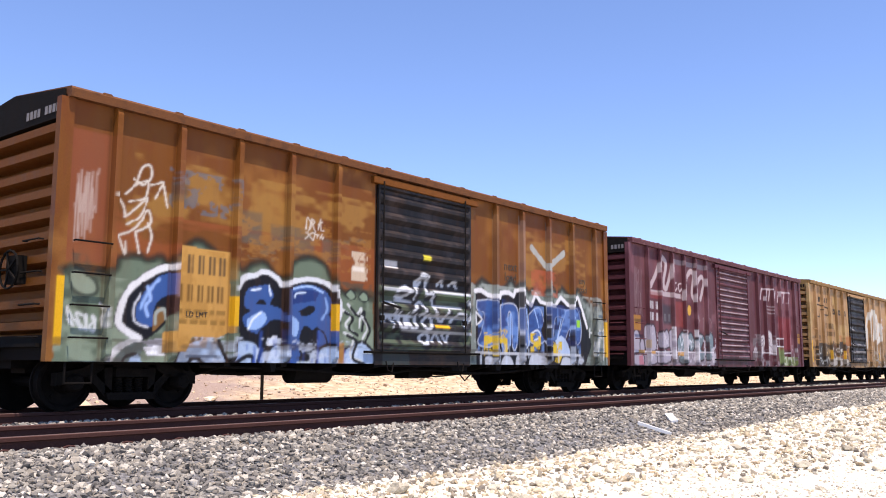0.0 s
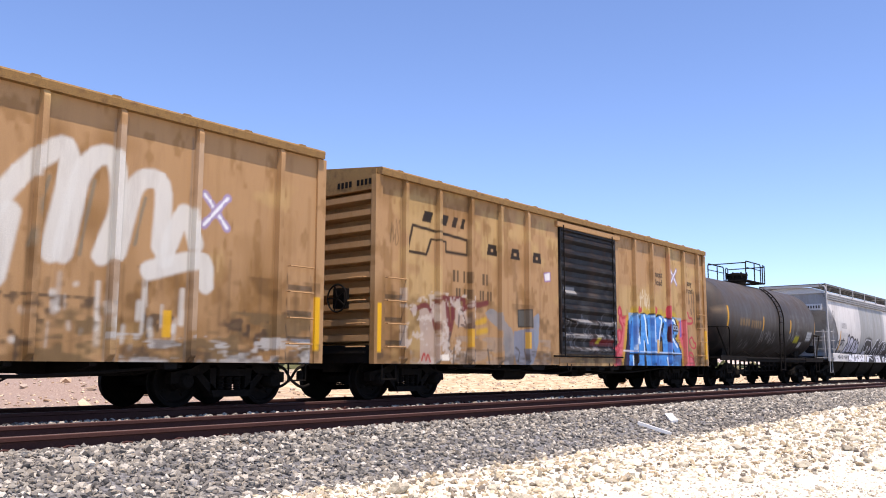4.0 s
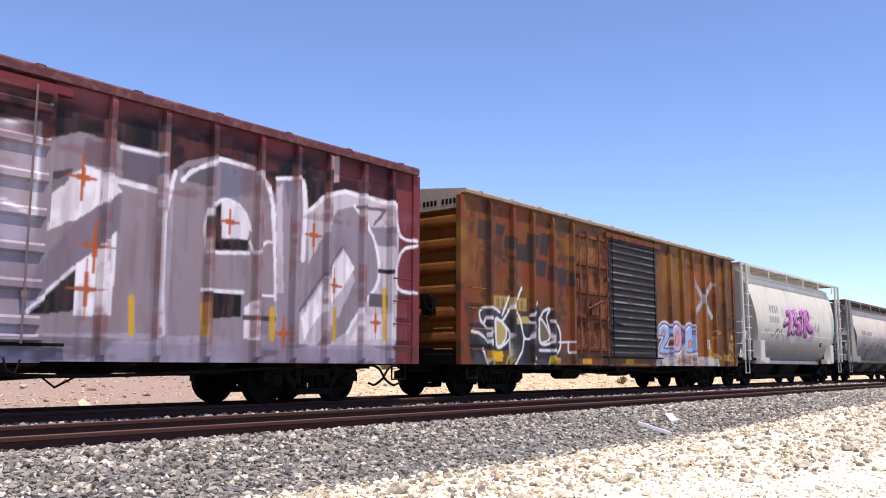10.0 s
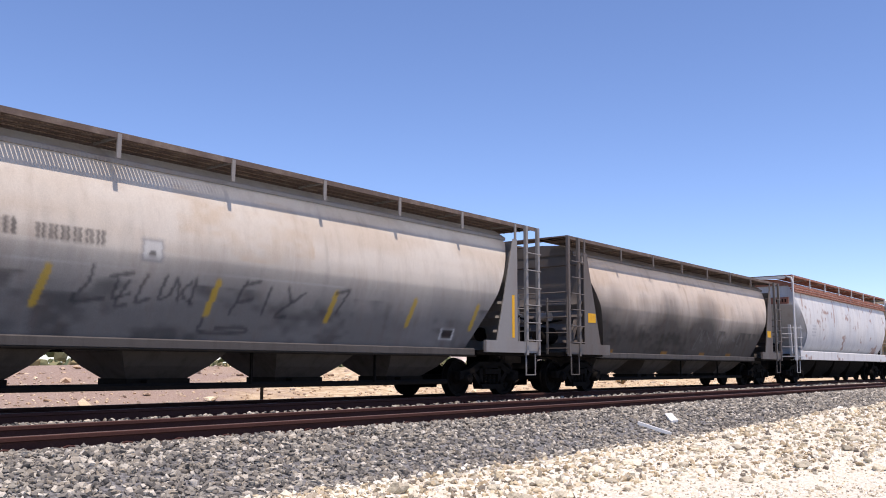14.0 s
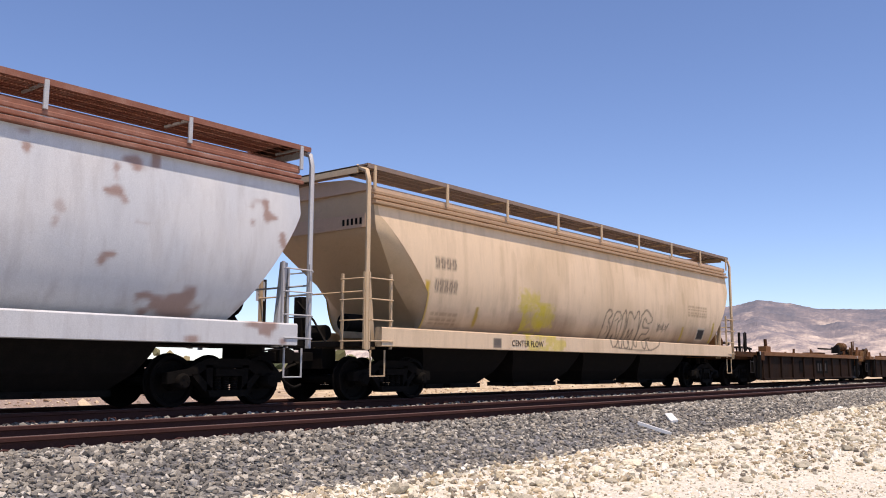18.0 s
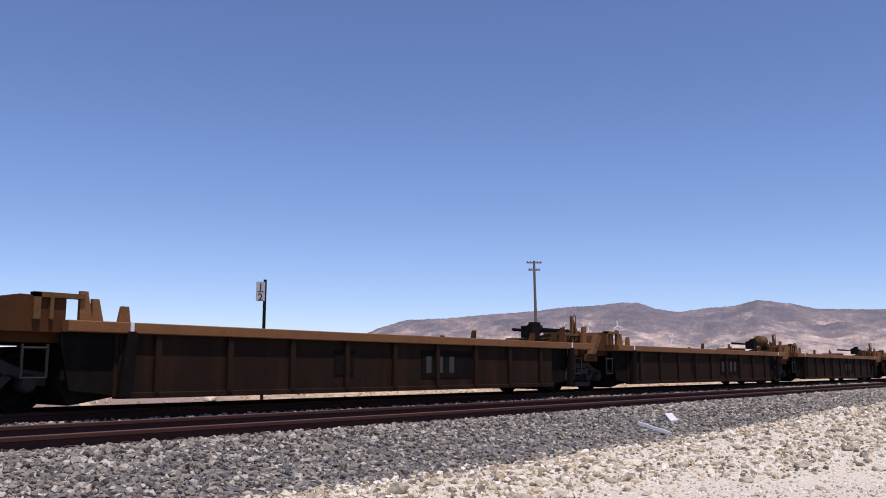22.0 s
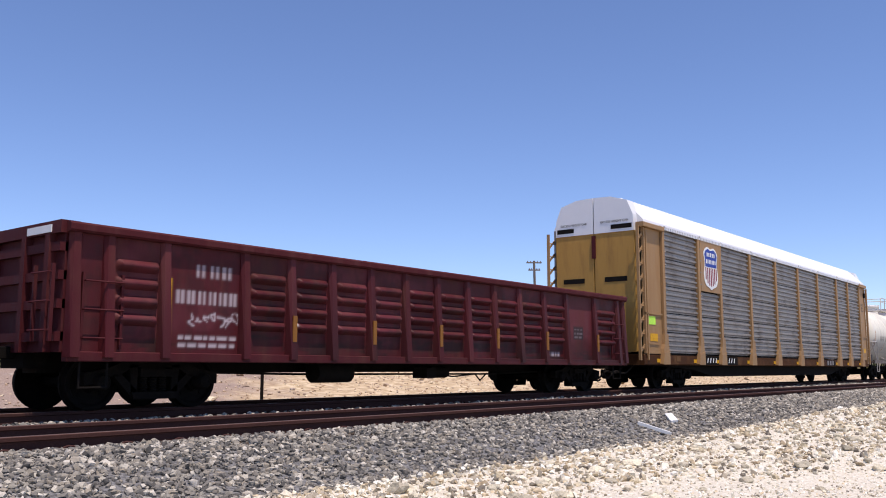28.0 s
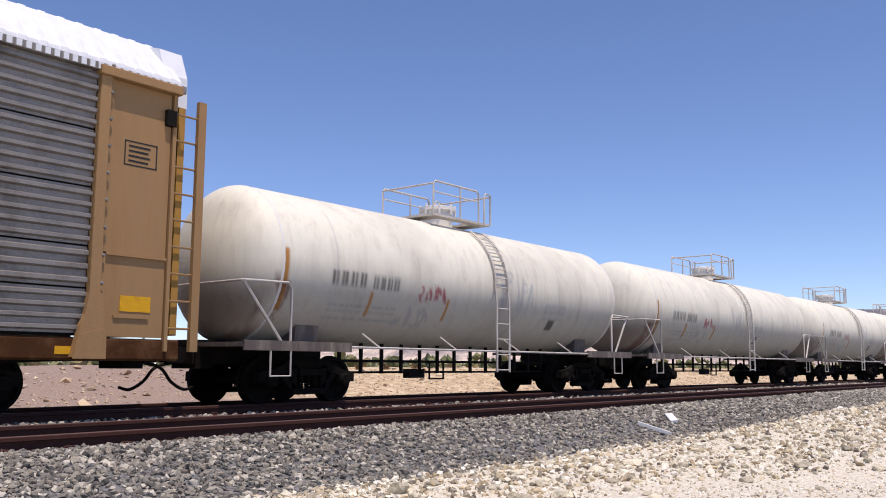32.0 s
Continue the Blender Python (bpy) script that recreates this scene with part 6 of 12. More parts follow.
def autorack(label, lead, trail):
    car, at, L = start_car("autorack_car", label, "autorack car", lead, trail)
    h = L / 2
    zb, ze, zr = 1.08, 5.02, 5.9
    part("flat_deck", M().slab(-h + 0.2, -SIDE + 0.0, 0.74, h - 0.2, SIDE - 0.0, 1.06, 0.03), MAT_RUSTFRAME, car)
    part("center_sill", M().prism([(-h + 1.2, 0.76), (-h + 4.6, 0.6), (-h + 6.2, 0.36), (h - 6.2, 0.36), (h - 4.6, 0.6), (h - 1.2, 0.76)], -1.2, 0.5), MAT_BLACK, car)
    lettering("EXCESS HEIGHT CAR", 0.1, MAT_INK, car, Matrix.Translation((-h + 0.09, -0.72, ze + 0.05)) @ pose(0, 0, 0, 90, 0, -90), label="stencilled words")
    lettering("EXCESS HEIGHT CAR", 0.1, MAT_INK, car, Matrix.Translation((-h + 0.09, 0.7, ze + 0.05)) @ pose(0, 0, 0, 90, 0, -90), label="stencilled words")
    # posts split the side into bays of corrugated sheet
    posts = [1.55, 4.3, 6.2, 9.18, 12.1, 15.0, 17.85, 20.95, 22.96, 25.2]
    y0 = -SIDE + 0.02

    def panel(x0, x1, z0, z1):
        n = max(1, int(round((z1 - z0) / 0.165)))

        def cy(u, v):
            k = (v * n) % 1.0
            return y0 - 0.055 * np.clip(2.0 - np.abs(k - 0.5) * 7, 0, 1) - 0.004 * np.sin(u * 9)
        sheet("side_panel", lambda u, v: x0 + (x1 - x0) * u, cy, lambda u, v: z0 + (z1 - z0) * v, 6, n * 14, MAT_GALV, car, None, 30, "weathered corrugated metal panel", 0.03)
    # black sheet added behind the panels for the dark inside the rack
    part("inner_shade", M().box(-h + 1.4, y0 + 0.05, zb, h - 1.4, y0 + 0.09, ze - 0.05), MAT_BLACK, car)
    rows = [1.1, 1.75, 2.35, 3.2, 4.05, 4.93]
    for a, b in zip(posts[:-1], posts[1:]):
        for z0, z1 in zip(rows[:-1], rows[1:]):
            if a == 4.3 and z0 > 3.0:
                continue
            panel(-h + a + 0.1, -h + b - 0.1, z0 + 0.014, z1 - 0.014)
    for x in posts:
        p = part("side_post", M().slab(-h + x - 0.085, y0 - 0.11, zb, -h + x + 0.085, y0 + 0.02, ze - 0.05), MAT_RACK, car)
        part("post_foot", M().prism([(-h + x - 0.3, zb - 0.3), (-h + x + 0.18, zb - 0.3), (-h + x + 0.17, zb + 0.15), (-h + x + 0.12, zb + 0.6), (-h + x - 0.1, zb + 0.6), (-h + x - 0.14, zb + 0.3), (-h + x - 0.2, zb + 0.15)], y0 - 0.13, y0 - 0.02), MAT_RACK, p)
        part("foot_shoe", M().prism([(-h + x - 0.3, zb - 0.32), (-h + x + 0.19, zb - 0.32), (-h + x + 0.18, zb + 0.12), (-h + x - 0.2, zb + 0.02)], y0 - 0.145, y0 - 0.131), MAT_RACK, p)
        part("foot_reflector", M().box(-h + x - 0.5, -SIDE - 0.006, 0.82, -h + x - 0.15, -SIDE, 0.93), MAT_YELLOW, p)
        for i in range(9):
            part("bolt", M().turn([(y0 - 0.13, 0.02), (y0 - 0.1, 0.035)], 6, 'y', (-h + x + 0.09, 0, zb + 0.75 + 0.4 * i)), MAT_GALV, p)
    # shield board: plain shapes in its colours
    bx, bw = -h + 5.3, 0.86
    bd = part("shield_board", M().box(bx - bw, y0 - 0.10, 3.22, bx + bw, y0 - 0.05, 4.93), MAT_RACK, car, "tan board with a red, white and blue shield")
    blue = surface("shield_blue", rgb("1c3c94"), 0.5, bump=0)
    red = surface("shield_red", rgb("7d1c2c"), 0.5, bump=0)
    half = [(0.0, 4.70), (0.26, 4.76), (0.5, 4.66), (0.6, 4.5), (0.54, 4.3), (0.53, 4.1), (0.6, 3.86), (0.59, 3.64), (0.45, 3.44), (0.2, 3.37), (0.0, 3.3)]
    out = half + [(-a, b) for a, b in half[-2:0:-1]]
    part("shield_field", M().prism([(bx + a, b) for a, b in curve(out + [out[0]], 3)[:-1]], y0 - 0.112, y0 - 0.1), MAT_SIGN, bd, "white shield")
    top = [(0.0, 4.65), (0.25, 4.7), (0.46, 4.61), (0.54, 4.49), (0.49, 4.3), (0.48, 4.08)]
    part("shield_top", M().prism([(bx + a, b) for a, b in top + [(-a, b) for a, b in top[:0:-1]]], y0 - 0.118, y0 - 0.112), blue, bd, "blue field")
    for i in range(7):
        x = bx - 0.45 + 0.15 * i
        part("shield_stripe", M().box(x - 0.038, y0 - 0.118, 3.42 + 0.6 * abs(i - 3) ** 2 * 0.04, x + 0.038, y0 - 0.112, 4.05), red, bd, "red stripe")
    for i in range(5):
        part("shield_bar", M().box(bx - 0.35 + 0.15 * i, y0 - 0.123, 4.43, bx - 0.27 + 0.15 * i, y0 - 0.118, 4.57), MAT_SIGN, bd)
    for i in range(7):
        part("shield_bar", M().box(bx - 0.42 + 0.125 * i, y0 - 0.123, 4.19, bx - 0.355 + 0.125 * i, y0 - 0.118, 4.33), MAT_SIGN, bd)
    # roof: corrugated white sheet bent over the rack
    prof = [(-SIDE - 0.02, ze - 0.02), (-SIDE - 0.0, ze + 0.1), (-1.25, ze + 0.42), (-0.8, zr - 0.05), (0, zr), (0.8, zr - 0.05), (1.25, ze + 0.42), (SIDE, ze + 0.1), (SIDE + 0.02, ze - 0.02)]
    part("roof", M().loft(prof, -h + 0.35, h - 0.35), MAT_ROOF, car, "white roof sheet", smooth=20)
    rib = M().add([(x, y * 1.003, z + 0.012) for x in (-0.05, 0.05) for y, z in prof[:5]] + [(x, y, z - 0.02) for x in (-0.09, 0.09) for y, z in prof[:5]],
                  [(i, i + 1, 6 + i, 5 + i) for i in range(4)] + [(10 + i, 11 + i, i + 1, i) for i in range(4)] + [(5 + i, 6 + i, 16 + i, 15 + i) for i in range(4)]).mesh("roof_rib", MAT_ROOF)
    nr = 88
    for i in range(nr):
        child("roof_rib", rib, car, "", pose(-h + 0.5 + (L - 1.0) * i / (nr - 1), 0, 0))
    part("roof_rail", M().slab(-h + 1.4, -SIDE - 0.08, ze - 0.1, h - 0.3, -SIDE + 0.04, ze + 0.02), MAT_GALV, car)
    m = M()
    for i in range(190):
        x = -h + 1.45 + (L - 1.8) * i / 190
        m.box(x, -SIDE - 0.1, ze - 0.09, x + 0.075, -SIDE - 0.078, ze + 0.005)
    tagged(part("vent_teeth", m, MAT_ROOF, car, "row of small pale vent teeth"), kind="stuff")
    part("far_side", M().box(-h + 0.3, SIDE - 0.06, zb, h - 0.3, SIDE, ze), MAT_GALV, car)
    for s in (-1, 1):
        # closed end doors, corner panel, ladder frame
        x = s * (h - 0.12)
        for z0, z1 in ((1.6, 2.6), (4.0, 4.7)):
            part("lock_bar", M().box(min(x, x + s * 0.05), -0.06, z0, max(x, x + s * 0.05), 0.06, z1), MAT_GON, car, "dark red lock bar")
        for q in (-1, 1):
            d = part("end_door", M().box(min(x, x - s * 0.12), min(q * 0.02, q * 1.36), zb + 0.05, max(x, x - s * 0.12), max(q * 0.02, q * 1.36), ze - 0.25), MAT_RACKEND, car, "tan end door")
            pw = [(q * 0.02, ze - 0.25), (q * 1.36, ze - 0.25), (q * 1.34, ze + 0.25), (q * 1.15, zr - 0.18), (q * 0.6, zr - 0.02), (q * 0.02, zr)]
            k = len(pw)
            part("end_hood", M().add([(xx, y, z) for xx in (x + s * 0.02, x - s * 0.4) for y, z in pw], [tuple(range(k)), tuple(range(2 * k - 1, k - 1, -1))] + [(i, k + i, k + (i + 1) % k, (i + 1) % k) for i in range(k)]), MAT_ROOF, car, "white hood over the end doors")
            part("door_slot", M().box(x + s * 0.0 - 0.01, q * 0.35 if q > 0 else -1.1, 3.25, x + s * 0.0 + 0.012 if s > 0 else x + 0.01, q * 1.1 if q > 0 else -0.35, 3.4), MAT_BLACK, d)
            part("hood_slot", M().box(min(x + s * 0.02, x + s * 0.03), -1.3 if q < 0 else 0.7, ze - 0.16, max(x + s * 0.02, x + s * 0.03), -0.6 if q < 0 else 1.3, ze - 0.02), MAT_BLACK, d)
            fr = M()
            yy = q * SIDE
            for dx in (0.0, 0.5):
                wd = 0.03 if s < 0 or dx else 0.07
                fr.box(s * (h + 0.05 - dx) - wd, yy - 0.04, zb - 0.2, s * (h + 0.05 - dx) + wd, yy + 0.04, ze - 0.15)
            for i in range(9):
                z = zb + 0.15 + i * 0.42
                fr.tube([(s * (h + 0.05), yy - q * 0.02, z), (s * (h - 0.45), yy - q * 0.02, z)], 0.018, 5)
                if s < 0:
                    fr.bar((s * (h + 0.03), yy + q * -0.02, z - 0.15), (s * (h - 0.43), yy + q * -0.02, z + 0.2), 0.02, 0.07)
            part("ladder_frame", fr, MAT_RACK, car)
        a, b = (0.28, 1.44) if s < 0 else (25.3 - 0.02, L - 0.5)
        part("corner_panel", M().box(-h + a, y0 - 0.02, zb, -h + b, y0 + 0.04, ze - 0.12), MAT_RACK, car)
        part("corner_rail", M().slab(-h + a - 0.2, y0 - 0.16, ze - 0.16, -h + b + 0.1, y0 + 0.1, ze - 0.02), MAT_RACK, car)
        part("panel_frame", M().box(-h + a, y0 - 0.06, 2.25, -h + b, y0 - 0.021, 2.29).box(-h + a, y0 - 0.06, zb, -h + a + 0.07, y0 - 0.021, ze - 0.16).box(-h + a + 0.25, y0 - 0.045, 1.35, -h + b - 0.25, y0 - 0.021, 1.39), MAT_RACK, car)
        if s > 0:
            m = M()
            for z0, z1 in ((3.62, 3.64), (3.98, 4.0)):
                m.box(-h + a + 0.3, y0 - 0.024, z0, -h + a + 0.85, y0 - 0.021, z1)
            for k in (0.3, 0.83):
                m.box(-h + a + k, y0 - 0.024, 3.62, -h + a + k + 0.02, y0 - 0.021, 4.0)
            for k in range(4):
                m.box(-h + a + 0.37, y0 - 0.024, 3.68 + 0.075 * k, -h + a + 0.7 + 0.03 * (k % 2), y0 - 0.021, 3.71 + 0.075 * k)
            part("notice_stencil", m, MAT_INK, car)
            part("panel_bracket", M().slab(-h + b - 0.12, y0 - 0.1, 4.35, -h + b + 0.06, y0 - 0.02, 4.6), MAT_BLACK, car)
        part("notice", M().box(-h + a + 0.35, y0 - 0.03, 1.45, -h + a + 0.85, y0 - 0.021, 1.68), MAT_YELLOW, car, "small yellow notice plate")
    g = surface("lime_sticker", rgb("b6ef4a"), 0.5, bump=0)
    part("sticker", M().box(-h + 0.55, y0 - 0.03, 1.95, -h + 1.0, y0 - 0.021, 2.2), g, car, "torn lime green sticker")
    for i in range(11):
        if i != 4:
            part("deck_mark", M().prism([(-h + 4.9 + 0.24 * i, 0.83), (-h + 4.97 + 0.24 * i, 0.83), (-h + 5.03 + 0.24 * i, 0.99), (-h + 4.96 + 0.24 * i, 0.99)], -SIDE - 0.006, -SIDE), MAT_SIGN, car)
    for i in range(3):
        part("deck_mark", M().box(-h + 19.0 + 0.4 * i, -SIDE - 0.006, 0.8, -h + 19.25 + 0.4 * i, -SIDE + 0.0, 1.0), MAT_GREYMARK, car)
    part("mark_panel", M().box(-h + 4.75, -SIDE - 0.004, 0.76, -h + 7.7, -SIDE + 0.0, 1.04), MAT_BLACK, car)
    part("mark_panel", M().box(-h + 18.9, -SIDE - 0.004, 0.78, -h + 20.3, -SIDE + 0.0, 1.03), MAT_BLACK, car)
    part("deck_notice", M().box(-h + 2.45, -SIDE - 0.006, 0.86, -h + 2.75, -SIDE, 1.02), MAT_TAN, car)
    m = M()
    for i in range(2):
        m.tube([(sx, -0.6 - 0.3 * i, z) for sx, z in curve([(-h + 0.8, 0.75), (-h + 0.2, 0.5), (-h - 0.4, 0.55), (-h - 0.9, 0.35), (-h - 1.2, 0.6)])], 0.03, 5)
    part("air_hose", m, MAT_BLACK, car)
    running_gear(car, at, L, AUTORACK_INSET, sill=False, gear=False)
    return car


# ---- painted sides ----
INK, CHALK = (0.016, 0.016, 0.02), (0.72, 0.72, 0.72)
ORANGE, YELLOWBOX, MAROON, KRED = rgb("704217"), rgb("aa855c"), rgb("5c3439"), rgb("6c3034")
YEL = rgb("dca618")


def words(car, L, text, x, z, size, mat):
    return lettering(text, size, mat, car, pose(x - L / 2, -SIDE - 0.006, z, 90), label="stencilled words")


def weather(cv, dark, light, seed):
    cv.seed = seed
    cv.blotch(dark, (3, 10), 0.5, 0.75, 0.6)
    cv.blotch(light, (4, 12), 0.55, 0.72, 0.5)
    cv.blotch(dark, (8, 60), 0.6, 0.72, 0.45)
    drips(cv, 0, cv.L, 0.8, 4.4, dark, 70, seed, 0.3)


def corner_bars(cv, L):
    for x in (-0.02, L - 0.1):
        cv.rect(x, x + 0.12, 0.95, 1.9, YEL)


def lined(cv, pts, fill, edge=None, w=0.06, bend=3, alpha=1.0):
    """A closed painted shape, rounded if bend is above 1, with an outline."""
    c = curve(list(pts) + [pts[0]], bend) if bend > 1 else list(pts) + [pts[0]]
    cv.poly(c[:-1], fill, alpha)
    if edge is not None:
        cv.stroke(c, w, edge, 0.02, alpha)


def flow(cv, pts, w, color, soft=0.012, alpha=1.0):
    """A rounded painted line."""
    cv.stroke(curve(pts, 5), w, color, soft, alpha)


def paint_orange(L):
    cv = Canvas(L, 4.7, ORANGE, seed=10)
    weather(cv, rgb("6c3a1b"), rgb("9a6832"), 11)
    cv.rect(0.1, 0.72, 2.1, 4.0, rgb("85482f"), 0.7, 0.05)
    cv.blotch(rgb("9c7236"), (3, 8), 0.42, 0.6, 0.7, (1.0, 6.3, 2.7, 3.8))
    cv.blotch(rgb("6f5f48"), (4, 9), 0.5, 0.58, 0.6, (3.0, 6.2, 2.45, 3.05))
    cv.blotch(rgb("5f646a"), (4, 9), 0.54, 0.6, 0.7, (1.7, 3.1, 3.05, 3.7))
    cv.blotch(rgb("8a4a25"), (3, 5), 0.35, 0.6, 0.8, (0.8, 6.3, 2.1, 2.9))
    # old worn letters in grey blocks
    for x, z, w, h in ((3.05, 2.7, 0.5, 0.55), (3.75, 2.66, 0.34, 0.42), (4.25, 2.6, 0.5, 0.5), (4.95, 2.58, 0.3, 0.4), (1.75, 3.2, 0.3, 0.3)):
        cv.rect(x, x + w, z, z + h, rgb("565248"), 0.55, 0.06)
    cv.blotch(rgb("9a6a30"), (9, 14), 0.55, 0.62, 0.6, (2.9, 6.2, 2.4, 3.2))
    g, dk, bl, pale, deep = rgb("64735f"), rgb("16171d"), rgb("34558e"), rgb("a3b9d2"), rgb("1e2f66")
    # green-grey ground behind the blue shapes
    hill = curve([(0.09, 1.99), (0.28, 2.02), (0.42, 1.84), (0.63, 1.94), (0.88, 2.06), (0.96, 2.23), (1.24, 2.29), (1.40, 2.24), (1.62, 2.31), (1.77, 2.24), (2.11, 2.55), (2.29, 2.63), (2.51, 2.55), (2.96, 2.31), (3.17, 2.24), (3.40, 2.37), (3.65, 2.40), (3.90, 2.20), (4.15, 2.22), (4.28, 2.48), (4.67, 2.61), (5.02, 2.50), (5.24, 2.21), (5.57, 2.02), (5.87, 2.09), (6.30, 1.96)])
    cv.poly([(0.0, 0.6)] + hill + [(6.35, 0.6)], g)
    cv.stroke(hill, 0.12, rgb("23261f"), 0.07, 0.85)
    cv.blotch(rgb("8b9a84"), (3, 10), 0.5, 0.65, 0.7, (0.0, 6.3, 0.7, 1.9))
    cv.blotch(rgb("3c463a"), (5, 18), 0.55, 0.68, 0.6, (0.0, 6.3, 0.7, 2.2))
    lined(cv, [(0.18, 1.97), (0.32, 2.01), (0.57, 1.86), (0.60, 1.70), (0.43, 1.65), (0.24, 1.74)], rgb("85917c"), rgb("40493e"), 0.05)
    # the open ring
    lined(cv, [(1.97, 2.26), (1.63, 2.19), (1.30, 2.01), (1.05, 1.77), (0.93, 1.49), (0.92, 1.23), (1.14, 1.09), (1.35, 1.03), (1.67, 1.21), (1.81, 1.43), (2.00, 1.61)], dk)
    flow(cv, [(1.97, 2.21), (1.62, 2.12), (1.32, 1.95), (1.09, 1.73), (0.99, 1.47), (0.98, 1.26), (1.18, 1.13), (1.32, 1.07)], 0.1, rgb("dcdcda"))
    flow(cv, [(1.32, 1.07), (1.09, 0.98), (0.92, 0.85), (0.83, 0.69)], 0.1, rgb("dcdcda"))
    lined(cv, [(1.98, 2.12), (1.66, 2.04), (1.48, 1.90), (1.32, 1.68), (1.23, 1.47), (1.30, 1.29), (1.53, 1.25), (1.55, 1.50), (1.64, 1.68), (1.84, 1.74), (2.00, 1.70)], bl)
    flow(cv, [(1.61, 1.97), (1.43, 1.75), (1.32, 1.51)], 0.05, rgb("8fb0e0"), 0.03)
    flow(cv, [(1.42, 1.83), (1.47, 1.67), (1.40, 1.54), (1.44, 1.41)], 0.05, rgb("93b2e2"), 0.02)
    flow(cv, [(1.31, 1.74), (1.21, 1.53), (1.24, 1.30), (1.45, 1.23)], 0.03, rgb("c9ccd0"))
    lined(cv, [(1.54, 1.42), (1.63, 1.55), (1.73, 1.49), (1.70, 1.32), (1.55, 1.18)], rgb("7d5a32"))
    flow(cv, [(1.58, 1.29), (1.59, 1.46), (1.71, 1.51), (1.75, 1.38)], 0.05, rgb("9aa39a"))
    cv.poly([(0.88, 0.69), (1.03, 0.89), (1.26, 1.01), (1.46, 1.03), (1.31, 0.74)], rgb("5d6a66"))
    flow(cv, [(1.04, 0.69), (1.10, 0.79), (1.27, 0.83), (1.31, 0.69)], 0.05, dk)
    lined(cv, [(1.15, 0.69), (1.20, 0.79), (1.32, 0.83), (1.37, 0.69)], pale)
    cv.poly([(1.39, 0.94), (1.73, 0.97), (1.78, 0.81), (1.47, 0.81)], rgb("f0f0f0"))
    cv.poly([(1.35, 1.03), (1.75, 1.10), (1.83, 0.98), (1.47, 0.94)], rgb("9a9aa0"))
    # two blue letters under a white arch
    arch = [(3.08, 1.93), (3.20, 2.11), (3.43, 2.18), (3.59, 2.25), (3.75, 2.24), (3.93, 2.15), (4.03, 2.07), (4.29, 2.14), (4.62, 2.21), (4.90, 2.20), (5.16, 2.13), (5.35, 1.96), (5.46, 1.72), (5.40, 1.53)]
    lined(cv, arch + [(5.41, 1.18), (4.86, 0.76), (3.23, 0.75), (3.10, 1.49)], dk, bend=1)
    flow(cv, arch, 0.1, rgb("d2d6d8"))
    lined(cv, [(3.21, 1.77), (3.30, 1.95), (3.56, 2.02), (3.76, 2.02), (3.84, 1.85), (3.77, 1.71), (4.02, 1.65), (4.10, 1.47), (4.03, 1.33), (3.78, 1.27), (3.51, 1.20), (3.28, 1.29), (3.20, 1.47), (3.36, 1.57), (3.24, 1.64)], bl)
    lined(cv, [(3.45, 1.70), (3.59, 1.79), (3.69, 1.70)], dk)
    flow(cv, [(3.37, 1.93), (3.56, 1.97)], 0.035, rgb("cfe0f4"))
    flow(cv, [(3.74, 2.03), (3.79, 1.86)], 0.035, rgb("cfe0f4"))
    lined(cv, [(3.30, 1.44), (3.58, 1.58), (3.70, 1.46), (3.54, 1.28), (3.33, 1.27)], rgb("8eb0dc"))
    flow(cv, [(3.33, 1.27), (3.41, 1.44), (3.58, 1.55)], 0.035, rgb("dbe6f2"))
    lined(cv, [(3.52, 1.22), (3.80, 1.44), (4.08, 1.43), (4.16, 1.22), (3.99, 1.01), (3.77, 1.02), (3.69, 1.15)], dk, bend=3)
    lined(cv, [(3.72, 1.04), (3.86, 1.18), (3.96, 1.14), (3.84, 0.98)], rgb("c8cdd2"))
    lined(cv, [(4.14, 1.97), (4.45, 2.09), (4.82, 2.09), (5.11, 1.99), (5.23, 1.77), (5.14, 1.60), (5.29, 1.42), (5.38, 1.13), (5.25, 0.76), (5.00, 0.76), (4.79, 1.26), (4.57, 1.39), (4.45, 1.15), (4.46, 0.76), (4.17, 0.76)], bl)
    cv.poly([(4.19, 1.93), (4.55, 2.03), (4.91, 2.00), (4.83, 1.83), (4.25, 1.74)], deep, 0.8)
    flow(cv, [(4.24, 2.01), (4.66, 2.08), (4.99, 2.00)], 0.035, rgb("9fc0ea"))
    flow(cv, [(4.32, 1.86), (4.35, 1.94), (4.56, 1.97)], 0.025, rgb("c8dcf2"))
    lined(cv, [(4.43, 1.63), (4.63, 1.73), (4.81, 1.71), (4.68, 1.56), (4.49, 1.55)], dk)
    flow(cv, [(5.05, 1.90), (5.11, 1.70), (4.98, 1.51)], 0.05, rgb("7da2d8"), 0.03)
    lined(cv, [(4.25, 1.54), (4.44, 1.43), (4.39, 1.19), (4.24, 1.24)], rgb("8eb0dc"))
    lined(cv, [(4.66, 1.26), (4.87, 1.36), (4.91, 1.12), (4.75, 0.90), (4.65, 1.04)], dk)
    cv.stroke([(4.70, 1.10), (4.72, 0.76)], 0.035, dk)
    flow(cv, [(4.87, 1.36), (5.10, 1.17), (5.16, 0.76)], 0.035, dk)
